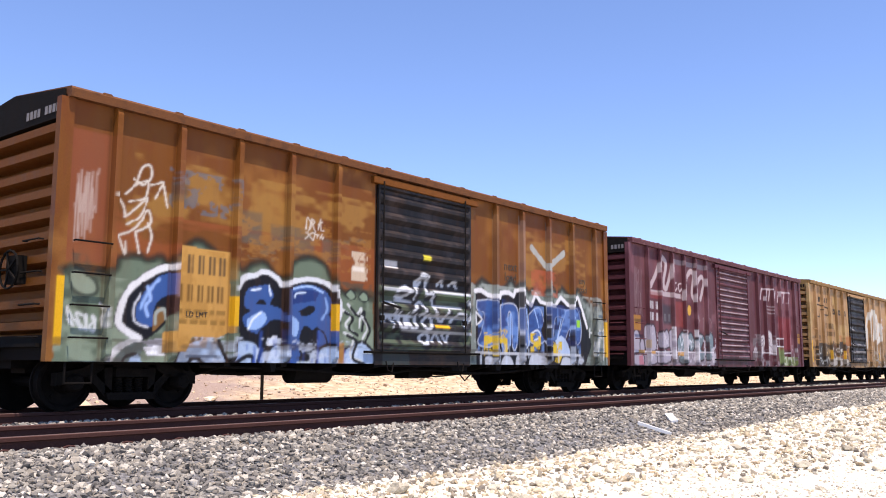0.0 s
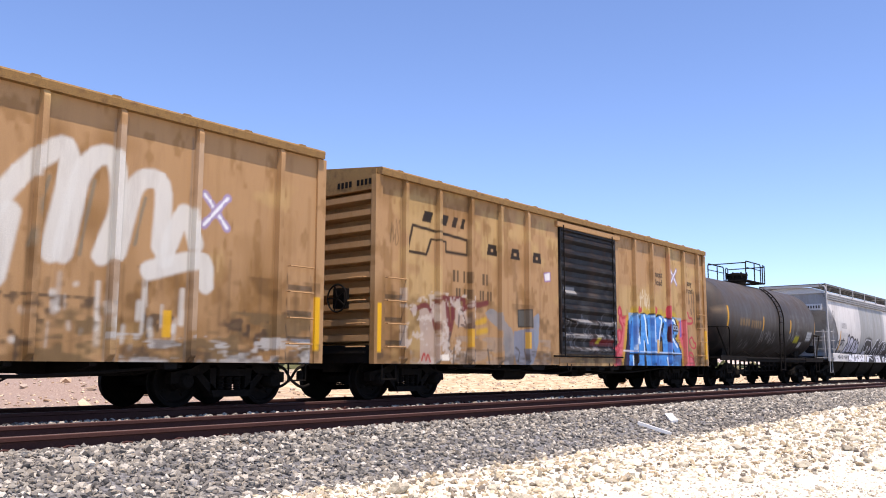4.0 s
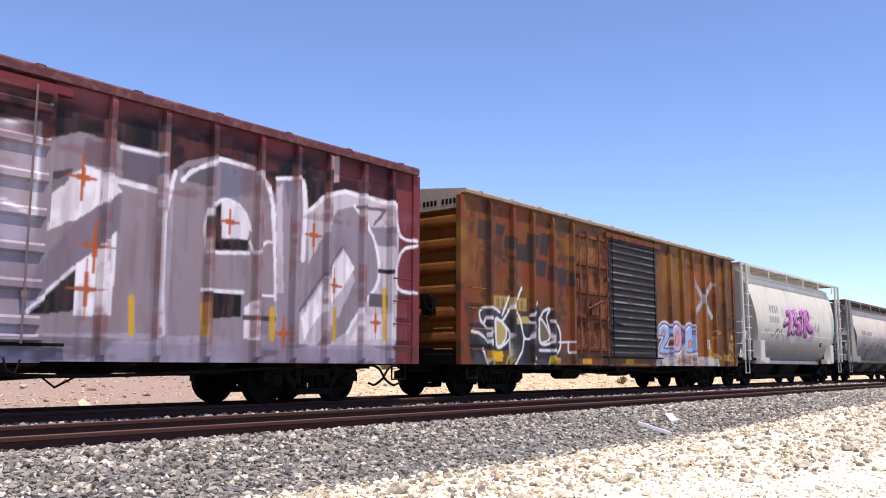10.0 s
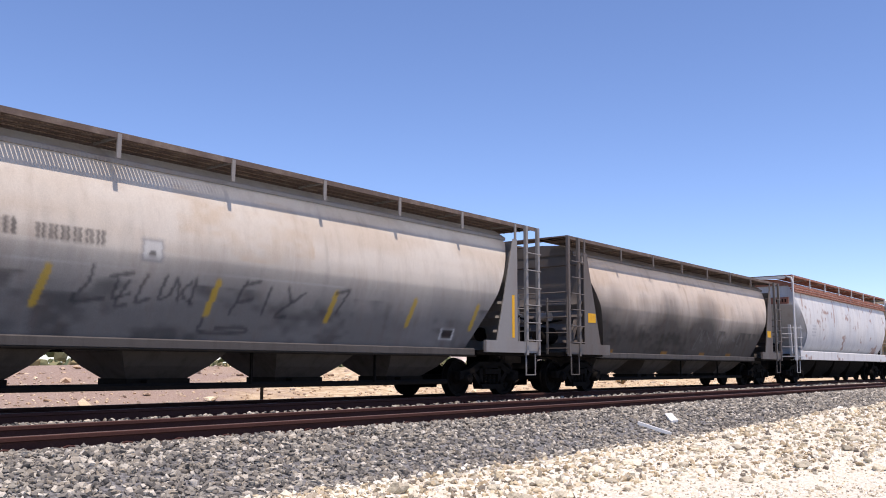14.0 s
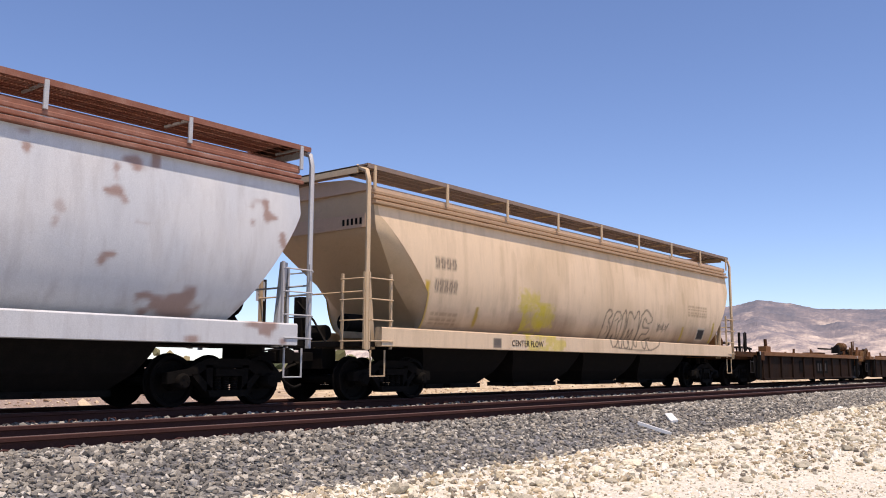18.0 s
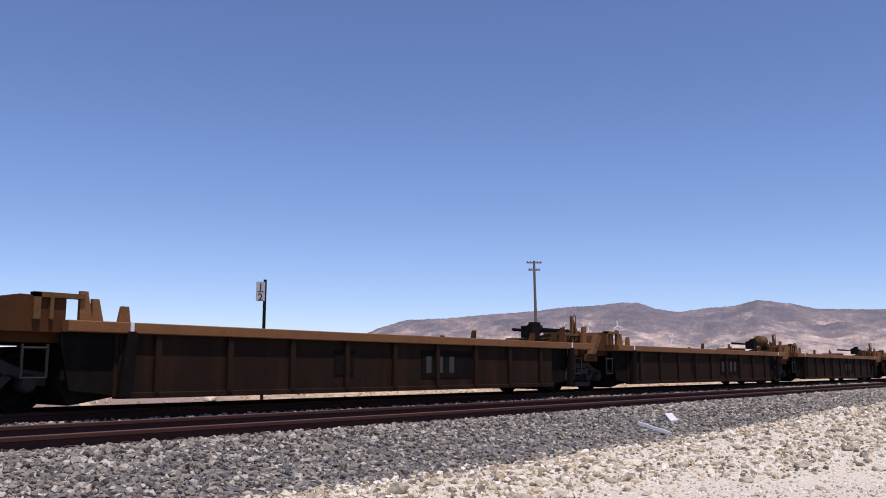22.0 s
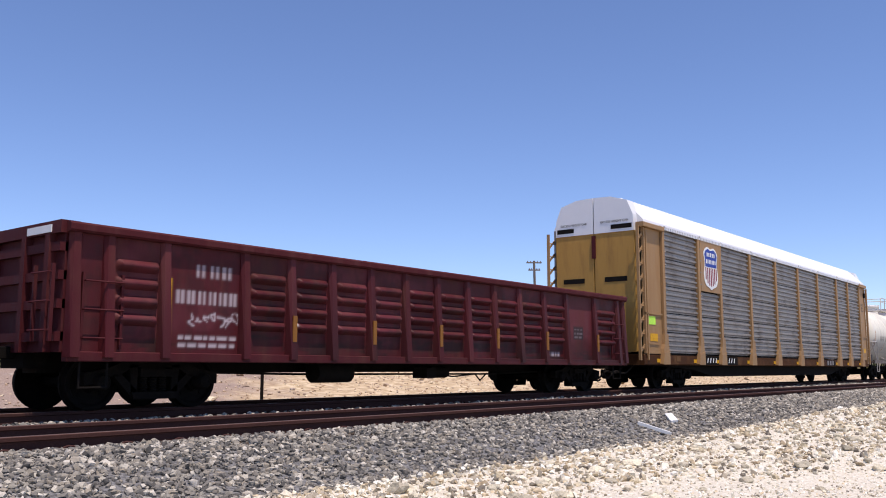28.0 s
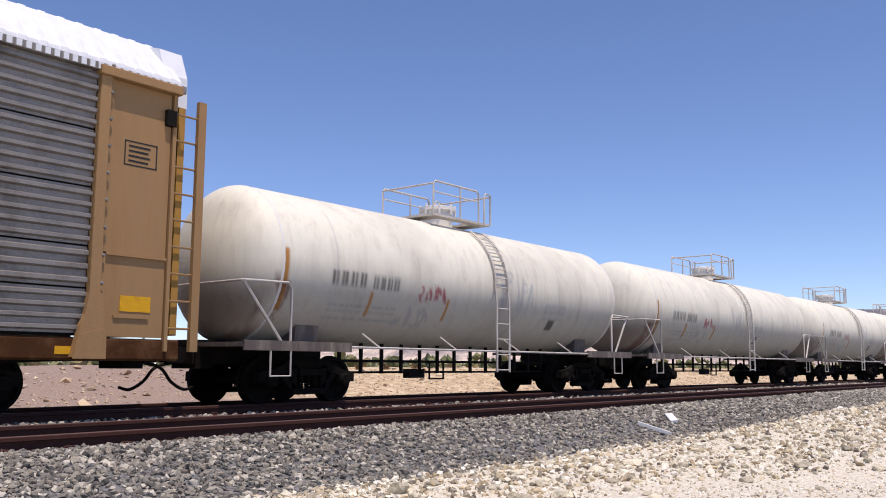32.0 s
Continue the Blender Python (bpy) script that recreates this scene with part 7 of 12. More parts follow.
    # pale cushions along the foot
    for c in ([(1.95, 0.70), (2.02, 0.90), (2.28, 1.08), (2.60, 1.09), (2.83, 0.89), (2.87, 0.70)], [(3.03, 0.70), (3.06, 1.06), (3.43, 1.09), (3.60, 0.92), (3.70, 0.70)], [(3.70, 0.70), (3.82, 0.98), (4.06, 1.03), (4.15, 0.70)], [(4.86, 0.70), (4.94, 0.98), (5.27, 1.05), (5.48, 0.70)], [(5.48, 0.70), (5.59, 0.99), (6.01, 1.13), (6.29, 0.98), (6.32, 0.70)]):
        lined(cv, c, pale, dk, 0.06)
    cv.blotch(rgb("c8d4e2"), (3, 20), 0.5, 0.66, 0.7, (2.1, 6.2, 0.7, 1.1))
    for c in ([(2.15, 0.70), (2.30, 0.80), (2.48, 0.70)], [(2.74, 1.07), (2.84, 0.86), (3.00, 0.70)], [(3.07, 0.70), (3.25, 0.81), (3.41, 0.83), (3.44, 0.70)], [(3.69, 1.13), (3.60, 0.90), (3.54, 0.70)]):
        flow(cv, c, 0.07, dk)
    cv.stroke([(2.14, 0.82), (2.71, 0.82)], 0.03, rgb("5a708c"))
    drips(cv, 3.0, 5.6, 0.7, 1.3, rgb("2f55a8"), 26, 4, 0.8, 0.03)
    cv.rect(5.4, 5.56, 0.72, 1.1, rgb("a9763a"), 0.9, 0.03)
    for q in ([(5.49, 1.72), (5.70, 1.60), (5.58, 1.43), (5.82, 1.29)], [(5.63, 1.81), (5.85, 1.65), (6.00, 1.75), (5.94, 1.40)], [(5.55, 1.28), (5.79, 1.18), (5.71, 0.87), (6.01, 0.77)], [(6.00, 1.62), (6.16, 1.41), (6.04, 1.19)]):
        flow(cv, q, 0.05, rgb("c9ccc8"))
        flow(cv, [(x + 0.08, z - 0.05) for x, z in q], 0.06, dk)
    # small scrawls: chalk letters beside the ladder, loops above
    tag(cv, 0.18, 0.75, 1.12, 1.55, 5, rgb("d5d8d6"), 0.035, 7)
    tag(cv, 0.2, 0.55, 2.4, 3.5, 9, rgb("b9a598"), 0.02, 10, 0.7)
    for q in ([(0.82, 3.16), (0.95, 3.01), (0.99, 2.85)], [(0.98, 3.19), (1.14, 3.34), (1.34, 3.44), (1.31, 3.19), (1.04, 3.07)], [(0.98, 2.85), (1.15, 2.98), (1.35, 3.18), (1.23, 2.88), (1.02, 2.73)], [(0.90, 2.56), (1.17, 2.70), (1.36, 2.99), (1.41, 2.78), (1.17, 2.64)], [(0.90, 2.56), (1.01, 2.30), (1.01, 2.47)], [(1.17, 2.64), (1.24, 2.33)], [(1.37, 2.80), (1.44, 2.61), (1.39, 2.36)], [(1.14, 3.34), (1.23, 3.62), (1.37, 3.67), (1.39, 3.50), (1.25, 3.36), (1.11, 3.44)], [(1.40, 3.38), (1.61, 3.46), (1.47, 3.20)], [(1.61, 3.42), (1.69, 3.08)]):
        flow(cv, q, 0.03, rgb("d0c6b6"))
    tag(cv, 4.45, 5.0, 3.05, 3.32, 5, rgb("d8cfc0"), 0.022, 11)
    tag(cv, 4.5, 4.98, 2.92, 3.05, 4, rgb("d8cfc0"), 0.02, 13)
    # the number board: plain bars
    b = rgb("c0904a")
    cv.poly([(1.93, 2.54), (2.91, 2.51), (2.96, 1.21), (2.71, 1.11), (2.23, 1.11), (2.14, 0.89), (1.70, 0.85), (1.71, 1.17), (1.99, 1.21)], b)
    cv.blotch(rgb("a87a38"), (5, 4), 0.45, 0.65, 0.6, (1.85, 2.95, 0.95, 2.45))
    cv.marks(2.1, 2.1, 4, 0.2, 0.3, INK)
    cv.marks(1.92, 1.67, 5, 0.19, 0.27, rgb("4a3214"))
    cv.lines(1.95, 2.85, 1.47, 2, rgb("7a5a26"), 0.07, 0.15)
    for x, z in ((3.0, 1.3), (5.28, 1.3), (9.85, 0.95), (11.4, 0.95)):
        cv.rect(x - 0.08, x + 0.08, z, z + 0.5, YEL)
    cv.blotch(rgb("c8b49a"), (3, 3), 0.3, 0.45, 0.9, (5.7, 6.1, 2.3, 2.8))
    cv.rect(5.75, 6.05, 2.45, 2.55, rgb("e0d6c6"), 0.9, 0.03)
    for x, z in ((5.7, 2.0), (6.05, 1.98)):
        lined(cv, [(x - 0.14, z), (x, z + 0.1), (x + 0.14, z - 0.02), (x, z - 0.1)], rgb("7d8f78"), dk, 0.03)
    # door
    cv.rect(6.33, 9.45, 0.7, 4.4, (0.017, 0.015, 0.015))
    cv.blotch((0.055, 0.042, 0.04), (8, 8), 0.5, 0.7, 0.7, (6.4, 9.4, 1, 4.3))
    lined(cv, [(8.07, 2.23), (9.30, 2.26), (9.43, 2.10), (8.08, 1.96)], rgb("5a6c4c"), bend=1)
    cv.blotch(rgb("4d5a48"), (4, 6), 0.45, 0.6, 0.8, (6.4, 9.4, 1.0, 2.2))
    cv.poly([(6.60, 0.97), (7.34, 1.03), (7.40, 0.66), (6.61, 0.66)], rgb("3a4240"), 0.8)
    wh = rgb("c2c6ca")
    for q in ([(6.61, 1.90), (6.86, 1.90), (6.97, 1.66), (6.85, 1.44)], [(6.94, 2.16), (7.23, 2.26), (7.35, 2.18), (7.14, 2.06), (6.95, 2.06)], [(7.53, 2.04), (7.54, 2.35), (7.72, 2.50), (7.88, 2.43), (7.84, 2.15), (8.05, 2.17), (8.15, 1.82)], [(7.58, 2.29), (7.72, 2.41)], [(7.45, 1.77), (7.69, 1.98), (7.85, 1.80), (7.67, 1.70)], [(7.08, 1.75), (7.05, 1.50), (7.15, 1.42), (7.26, 1.68), (7.23, 1.42)], [(7.33, 1.72), (7.36, 1.47), (7.52, 1.43), (7.57, 1.71)], [(7.76, 1.57), (7.96, 1.72), (8.09, 1.59), (7.93, 1.43), (7.76, 1.51)], [(8.19, 1.78), (8.40, 1.61), (8.61, 1.85)], [(8.73, 1.63), (8.96, 1.80), (9.22, 1.75), (9.16, 1.54)], [(9.31, 2.09), (9.44, 1.90), (9.28, 1.61)], [(7.69, 1.27), (7.87, 1.36), (8.00, 1.26), (7.84, 1.13), (7.70, 1.20)], [(8.09, 1.19), (8.21, 1.36), (8.35, 1.18)], [(8.43, 1.34), (8.55, 1.19), (8.65, 1.37)], [(6.56, 1.55), (6.74, 1.65), (6.88, 1.53)], [(8.26, 2.37), (8.34, 2.47), (8.43, 2.37)], [(8.65, 2.39), (8.79, 2.47), (8.92, 2.36)]):
        flow(cv, [(x + 0.05, z - 0.05) for x, z in q], 0.16, (0.02, 0.02, 0.024))
        flow(cv, q, 0.07, wh)
    for q in ([(6.53, 2.19), (7.43, 2.19)], [(8.10, 2.23), (9.43, 2.23)], [(6.95, 1.98), (7.44, 1.96)], [(8.10, 1.92), (9.07, 1.93)], [(6.56, 1.68), (7.45, 1.67)], [(7.86, 1.71), (9.45, 1.71)], [(7.17, 1.40), (9.46, 1.37)]):
        cv.stroke(q, 0.05, wh, 0.015, 0.9)
    flow(cv, [(7.53, 2.22), (7.66, 2.54), (7.87, 2.55), (7.95, 2.42)], 0.04, wh)
    cv.poly([(8.16, 1.48), (8.65, 1.46), (8.60, 1.55), (8.16, 1.55)], YEL)
    cv.rect(6.62, 7.0, 2.62, 2.76, rgb("c9c4be"))
    cv.rect(7.75, 8.0, 2.85, 2.95, rgb("d8c83a"))
    # behind the door: spiky blue letters under a white zigzag
    hill = [(9.57, 2.40), (9.86, 2.63), (10.13, 2.53), (10.47, 2.38), (10.78, 2.51), (11.03, 2.72), (11.21, 2.55), (11.51, 2.68), (11.79, 2.44), (12.14, 2.65), (12.44, 2.46), (12.81, 2.72), (13.09, 2.51), (13.33, 2.67), (13.81, 2.43), (14.13, 2.69), (14.43, 2.47), (14.83, 2.25), (15.45, 2.17)]
    cv.poly([(9.4, 0.6)] + hill + [(15.62, 0.6)], rgb("77817a"))
    cv.stroke(hill, 0.13, rgb("2c2e2a"), 0.08, 0.9)
    cv.blotch(rgb("9aa29a"), (3, 16), 0.5, 0.62, 0.7, (9.4, 15.6, 1.2, 2.5))
    cv.blotch(rgb("39433a"), (3, 16), 0.56, 0.68, 0.7, (9.4, 15.6, 0.7, 2.4))
    zig = [(9.61, 2.35), (9.83, 2.38), (10.09, 2.29), (10.36, 2.27), (10.56, 2.26), (10.61, 2.37), (10.92, 2.40), (11.13, 2.33), (11.21, 2.46), (11.45, 2.51), (11.64, 2.26), (11.89, 2.15), (12.08, 2.43), (12.34, 2.25), (12.98, 2.20), (13.26, 2.43), (13.74, 2.21), (14.12, 2.50), (14.35, 2.15), (14.58, 1.72)]
    cv.poly(zig + [(14.82, 1.27), (14.42, 0.66), (9.67, 0.66)], dk)
    cv.stroke(zig, 0.1, rgb("dcdcdc"))
    for c in ([(9.68, 2.13), (10.27, 2.18), (10.54, 2.02), (10.35, 1.60), (10.31, 1.16), (9.84, 1.13), (9.71, 1.24), (9.88, 1.54), (9.95, 1.86), (9.69, 1.94)], [(10.59, 2.08), (10.90, 2.14), (11.22, 2.10), (11.32, 1.81), (11.24, 1.14), (11.07, 1.13), (11.05, 1.80), (10.96, 1.96), (10.88, 1.79), (10.92, 1.15), (10.64, 1.14)], [(11.37, 2.03), (11.58, 2.13), (11.68, 1.62), (11.75, 1.19), (11.54, 1.14), (11.38, 1.60)], [(11.77, 1.92), (12.02, 2.07), (12.31, 2.07), (12.48, 1.65), (12.48, 1.30), (12.10, 1.22), (11.81, 1.28), (11.75, 1.56)], [(12.57, 2.17), (13.45, 2.12), (13.37, 1.93), (12.99, 1.90), (12.82, 1.24), (12.52, 1.28), (12.68, 1.89), (12.58, 1.97)], [(13.52, 2.10), (14.08, 2.18), (14.27, 1.73), (14.19, 1.30), (13.85, 1.27), (13.74, 1.71), (13.34, 1.23), (13.03, 1.22), (13.27, 1.69)]):
        lined(cv, c, bl, rgb("c3cad6"), 0.025)
        x0, x1 = min(p[0] for p in c), max(p[0] for p in c)
        cv.blotch(deep, (4, 2), 0.4, 0.7, 0.6, (x0 + 0.05, x1 - 0.05, 1.2, 2.2))
        cv.blotch(rgb("6f97d2"), (3, 2), 0.5, 0.7, 0.6, (x0 + 0.05, x1 - 0.05, 1.0, 2.1))
    lined(cv, [(9.64, 1.88), (9.87, 1.73), (9.67, 1.59)], dk, rgb("dcdcdc"), 0.04, 1)
    lined(cv, [(12.45, 1.79), (12.68, 1.51), (12.52, 1.32), (12.32, 1.54)], dk)
    flow(cv, [(11.89, 1.48), (12.16, 1.55), (12.29, 1.42), (12.00, 1.31)], 0.04, rgb("c8d4e4"))
    for q in ([(10.99, 1.90), (10.98, 1.17)], [(11.67, 2.05), (11.81, 1.19)], [(12.02, 2.07), (12.22, 1.64)], [(13.27, 1.87), (13.03, 1.27)], [(13.85, 1.95), (13.67, 1.47)]):
        flow(cv, q, 0.035, rgb("9ab8e4"))
    lined(cv, [(12.96, 1.33), (13.27, 1.46), (13.59, 1.24), (13.82, 0.66), (13.40, 0.66)], rgb("a9bdd8"))
    lined(cv, [(14.04, 1.87), (14.23, 1.88), (14.23, 1.71), (14.04, 1.70)], rgb("8ec83a"), bend=1)
    for x, z in ((10.6, 1.15), (12.05, 1.1), (13.05, 0.95), (10.15, 1.05)):
        cv.blotch(rgb("d8b41c"), (4, 2), 0.35, 0.5, 0.95, (x - 0.2, x + 0.22, z - 0.15, z + 0.35))
    for c in ([(9.96, 0.66), (9.98, 0.91), (10.35, 0.88), (10.52, 0.68)], [(10.54, 0.70), (10.70, 0.92), (11.01, 0.91), (11.11, 0.66)], [(11.16, 0.66), (11.24, 0.95), (11.54, 0.91), (11.61, 0.66)], [(11.70, 0.70), (11.91, 1.00), (12.46, 0.97), (12.66, 0.68)], [(13.13, 0.66), (13.34, 0.93), (13.74, 0.89), (13.96, 0.66)], [(14.04, 0.78), (14.23, 0.97), (14.42, 0.83), (14.27, 0.72)]):
        lined(cv, c, rgb("b4bac2"), dk, 0.05)
    cv.rect(9.6, 14.2, 0.94, 1.0, rgb("c9ccd0"), 0.8)
    drips(cv, 9.6, 14.4, 0.7, 1.2, rgb("c4cfdc"), 30, 14, 0.9, 0.04)
    tag(cv, 14.7, 15.55, 0.8, 1.7, 5, rgb("c9ccc8"), 0.05, 15)
    cv.blotch(rgb("9d7036"), (4, 4), 0.4, 0.6, 0.6, (11.6, 14.5, 2.6, 3.9))
    for q in ([(11.93, 3.57), (12.63, 3.13)], [(13.44, 3.58), (12.67, 3.14)], [(12.70, 3.16), (12.71, 2.57)]):
        cv.stroke(q, 0.16, rgb("a3a49c"))
    cv.blotch(rgb("b2583a"), (3, 3), 0.35, 0.6, 0.6, (11.9, 13.1, 2.4, 3.0))
    corner_bars(cv, L)
    return cv


def maroon_foot(cv):
    """Pale bubble letters along the foot, and the blots behind the door."""
    pale, ln, teal = rgb("a39ca6"), rgb("3c333a"), rgb("6f7f84")
    cv.poly([(0.15, 1.13), (6.16, 1.20), (6.16, 0.77), (0.17, 0.74)], rgb("938c94"), 0.8)
    for c in ([(0.15, 1.52), (0.22, 1.72), (0.39, 1.76), (0.54, 1.66), (0.58, 1.38), (0.56, 1.14), (0.18, 1.13)], [(0.56, 1.38), (0.67, 1.51), (0.82, 1.47), (0.86, 1.13), (0.59, 1.12)], [(0.85, 1.64), (0.89, 1.85), (1.05, 1.95), (1.16, 1.91), (1.24, 1.58), (1.26, 1.20), (0.95, 1.15)], [(1.23, 1.75), (1.33, 1.92), (1.51, 1.96), (1.63, 1.77), (1.66, 1.22), (1.29, 1.20)], [(1.82, 1.70), (1.99, 1.80), (2.17, 1.72), (2.44, 1.83), (2.61, 1.61), (2.58, 1.29), (1.86, 1.25)], [(2.60, 1.79), (2.80, 1.85), (3.04, 1.68), (3.05, 1.21), (2.66, 1.18)], [(0.17, 1.05), (0.73, 1.08), (0.80, 0.77), (0.19, 0.75)], [(1.07, 1.11), (1.67, 1.12), (1.68, 0.80), (1.06, 0.78)], [(1.72, 1.16), (2.60, 1.15), (2.64, 0.84), (1.76, 0.80)]):
        lined(cv, c, pale, ln, 0.05)
    for c in ([(3.16, 1.50), (3.39, 1.72), (3.63, 1.81), (3.88, 1.68), (4.15, 1.54), (4.05, 1.15), (3.89, 0.83), (3.30, 0.85)], [(3.95, 1.68), (4.27, 1.80), (4.52, 1.56), (4.48, 1.26), (4.16, 1.19)], [(4.52, 1.56), (4.84, 1.78), (5.24, 1.75), (5.33, 1.59), (5.05, 1.27), (5.34, 1.18), (5.26, 0.92), (4.70, 0.96)], [(5.39, 1.72), (5.84, 1.85), (6.12, 1.72), (6.08, 1.20), (5.85, 0.91), (5.43, 0.95), (5.54, 1.34)]):
        lined(cv, c, teal, ln, 0.06)
    for q in ([(3.39, 1.65), (3.52, 1.37), (3.66, 1.57)], [(4.17, 1.54), (4.31, 1.45), (4.26, 1.30)], [(4.63, 1.36), (4.97, 1.22), (4.78, 1.04)], [(5.57, 1.65), (5.84, 1.75), (5.69, 1.50)], [(3.32, 1.03), (3.53, 1.13), (3.78, 0.95)]):
        flow(cv, q, 0.06, rgb("c4cccf"))
    lined(cv, [(0.95, 1.44), (1.17, 1.51), (1.21, 1.28), (0.98, 1.25)], rgb("a9967f"))
    lined(cv, [(0.50, 0.98), (0.73, 1.06), (0.80, 0.77), (0.49, 0.77)], rgb("b0707a"), bend=1)
    for q in ([(0.15, 1.13), (6.16, 1.18)], [(1.10, 1.04), (2.94, 1.06)]):
        cv.stroke(q, 0.035, rgb("d2ccd0"))
    for p0 in ([(1.05, 1.17), (1.59, 1.17), (1.59, 1.07), (1.06, 1.07)], [(3.19, 1.16), (3.68, 1.16), (3.68, 1.04), (3.20, 1.05)], [(0.48, 1.18), (0.87, 1.17), (0.88, 1.09), (0.49, 1.10)]):
        cv.poly(p0, rgb("c28a30"), 0.85)
    cv.blotch(rgb("cbc5ca"), (4, 22), 0.58, 0.68, 0.7, (1.0, 6.3, 0.72, 1.7))
    for x in (2.87, 3.77, 4.66):
        cv.blotch(rgb("dad6d8"), (6, 2), 0.35, 0.5, 0.9, (x - 0.09, x + 0.09, 0.9, 1.9))
    # behind the door
    cv.blotch(rgb("6d686a"), (4, 5), 0.4, 0.62, 0.8, (10.0, 11.0, 0.95, 1.75))
    for c in ([(10.69, 1.82), (10.96, 1.88), (11.19, 1.93), (11.30, 1.82), (11.29, 1.56), (11.14, 1.45), (11.10, 1.20), (10.87, 1.18), (10.75, 1.30), (10.80, 1.54)], [(11.62, 2.02), (11.76, 2.10), (11.99, 2.07), (12.17, 1.95), (12.18, 1.64), (12.37, 1.50), (12.38, 1.20), (11.97, 1.21), (11.61, 1.22)], [(12.36, 1.93), (12.51, 1.89), (12.50, 1.51), (12.40, 1.54)], [(10.07, 1.40), (10.31, 1.45), (10.34, 1.31), (10.09, 1.29)]):
        lined(cv, c, rgb("bdb6b6"), rgb("8c8084"), 0.04)
    for q in ([(10.77, 1.69), (11.07, 1.80), (11.13, 1.58), (10.86, 1.44)], [(10.89, 1.61), (11.18, 1.72)], [(11.72, 1.84), (11.95, 1.76), (11.77, 1.57), (12.05, 1.49)], [(12.17, 1.92), (12.28, 1.64), (12.37, 1.58)]):
        flow(cv, q, 0.04, rgb("7d7276"))
    cv.blotch(rgb("8e8284"), (5, 10), 0.5, 0.62, 0.7, (10.2, 12.6, 0.9, 1.9))
    for q in ([(9.98, 1.25), (10.49, 1.25)], [(10.71, 1.23), (11.39, 1.24)], [(11.61, 1.24), (12.39, 1.22)]):
        cv.stroke(q, 0.035, rgb("d0c8c8"))
    for x in np.arange(10.2, 15.4, 0.37):
        cv.rect(x, x + 0.12, 0.75, 0.92, rgb("bdb6b8") if int(x * 10) % 3 else rgb("2a1a1e"), 0.5, 0.04)
    lined(cv, [(12.89, 1.53), (13.11, 1.66), (13.31, 1.55), (13.38, 1.15), (13.07, 0.76), (12.93, 1.14)], rgb("7c8c5c"), rgb("57634a"), 0.05)
    cv.poly([(13.45, 1.12), (15.03, 1.13), (15.04, 0.75), (13.46, 0.76)], rgb("74864f"), 0.85)
    for q in ([(13.61, 1.04), (13.79, 1.10), (13.76, 0.80), (13.59, 0.86)], [(13.95, 0.80), (14.08, 1.09), (14.23, 0.78)], [(14.37, 1.12), (14.41, 0.83), (14.58, 0.81)], [(14.76, 1.12), (14.91, 0.83)]):
        flow(cv, q, 0.05, rgb("c6ccba"))
    tag(cv, 14.2, 15.4, 1.0, 1.6, 7, rgb("b4aeb0"), 0.025, 27)
    for q in ([(14.12, 2.02), (14.19, 1.28)], [(13.51, 1.24), (14.28, 1.28)]):
        cv.stroke(q, 0.05, rgb("c4bcbc"))


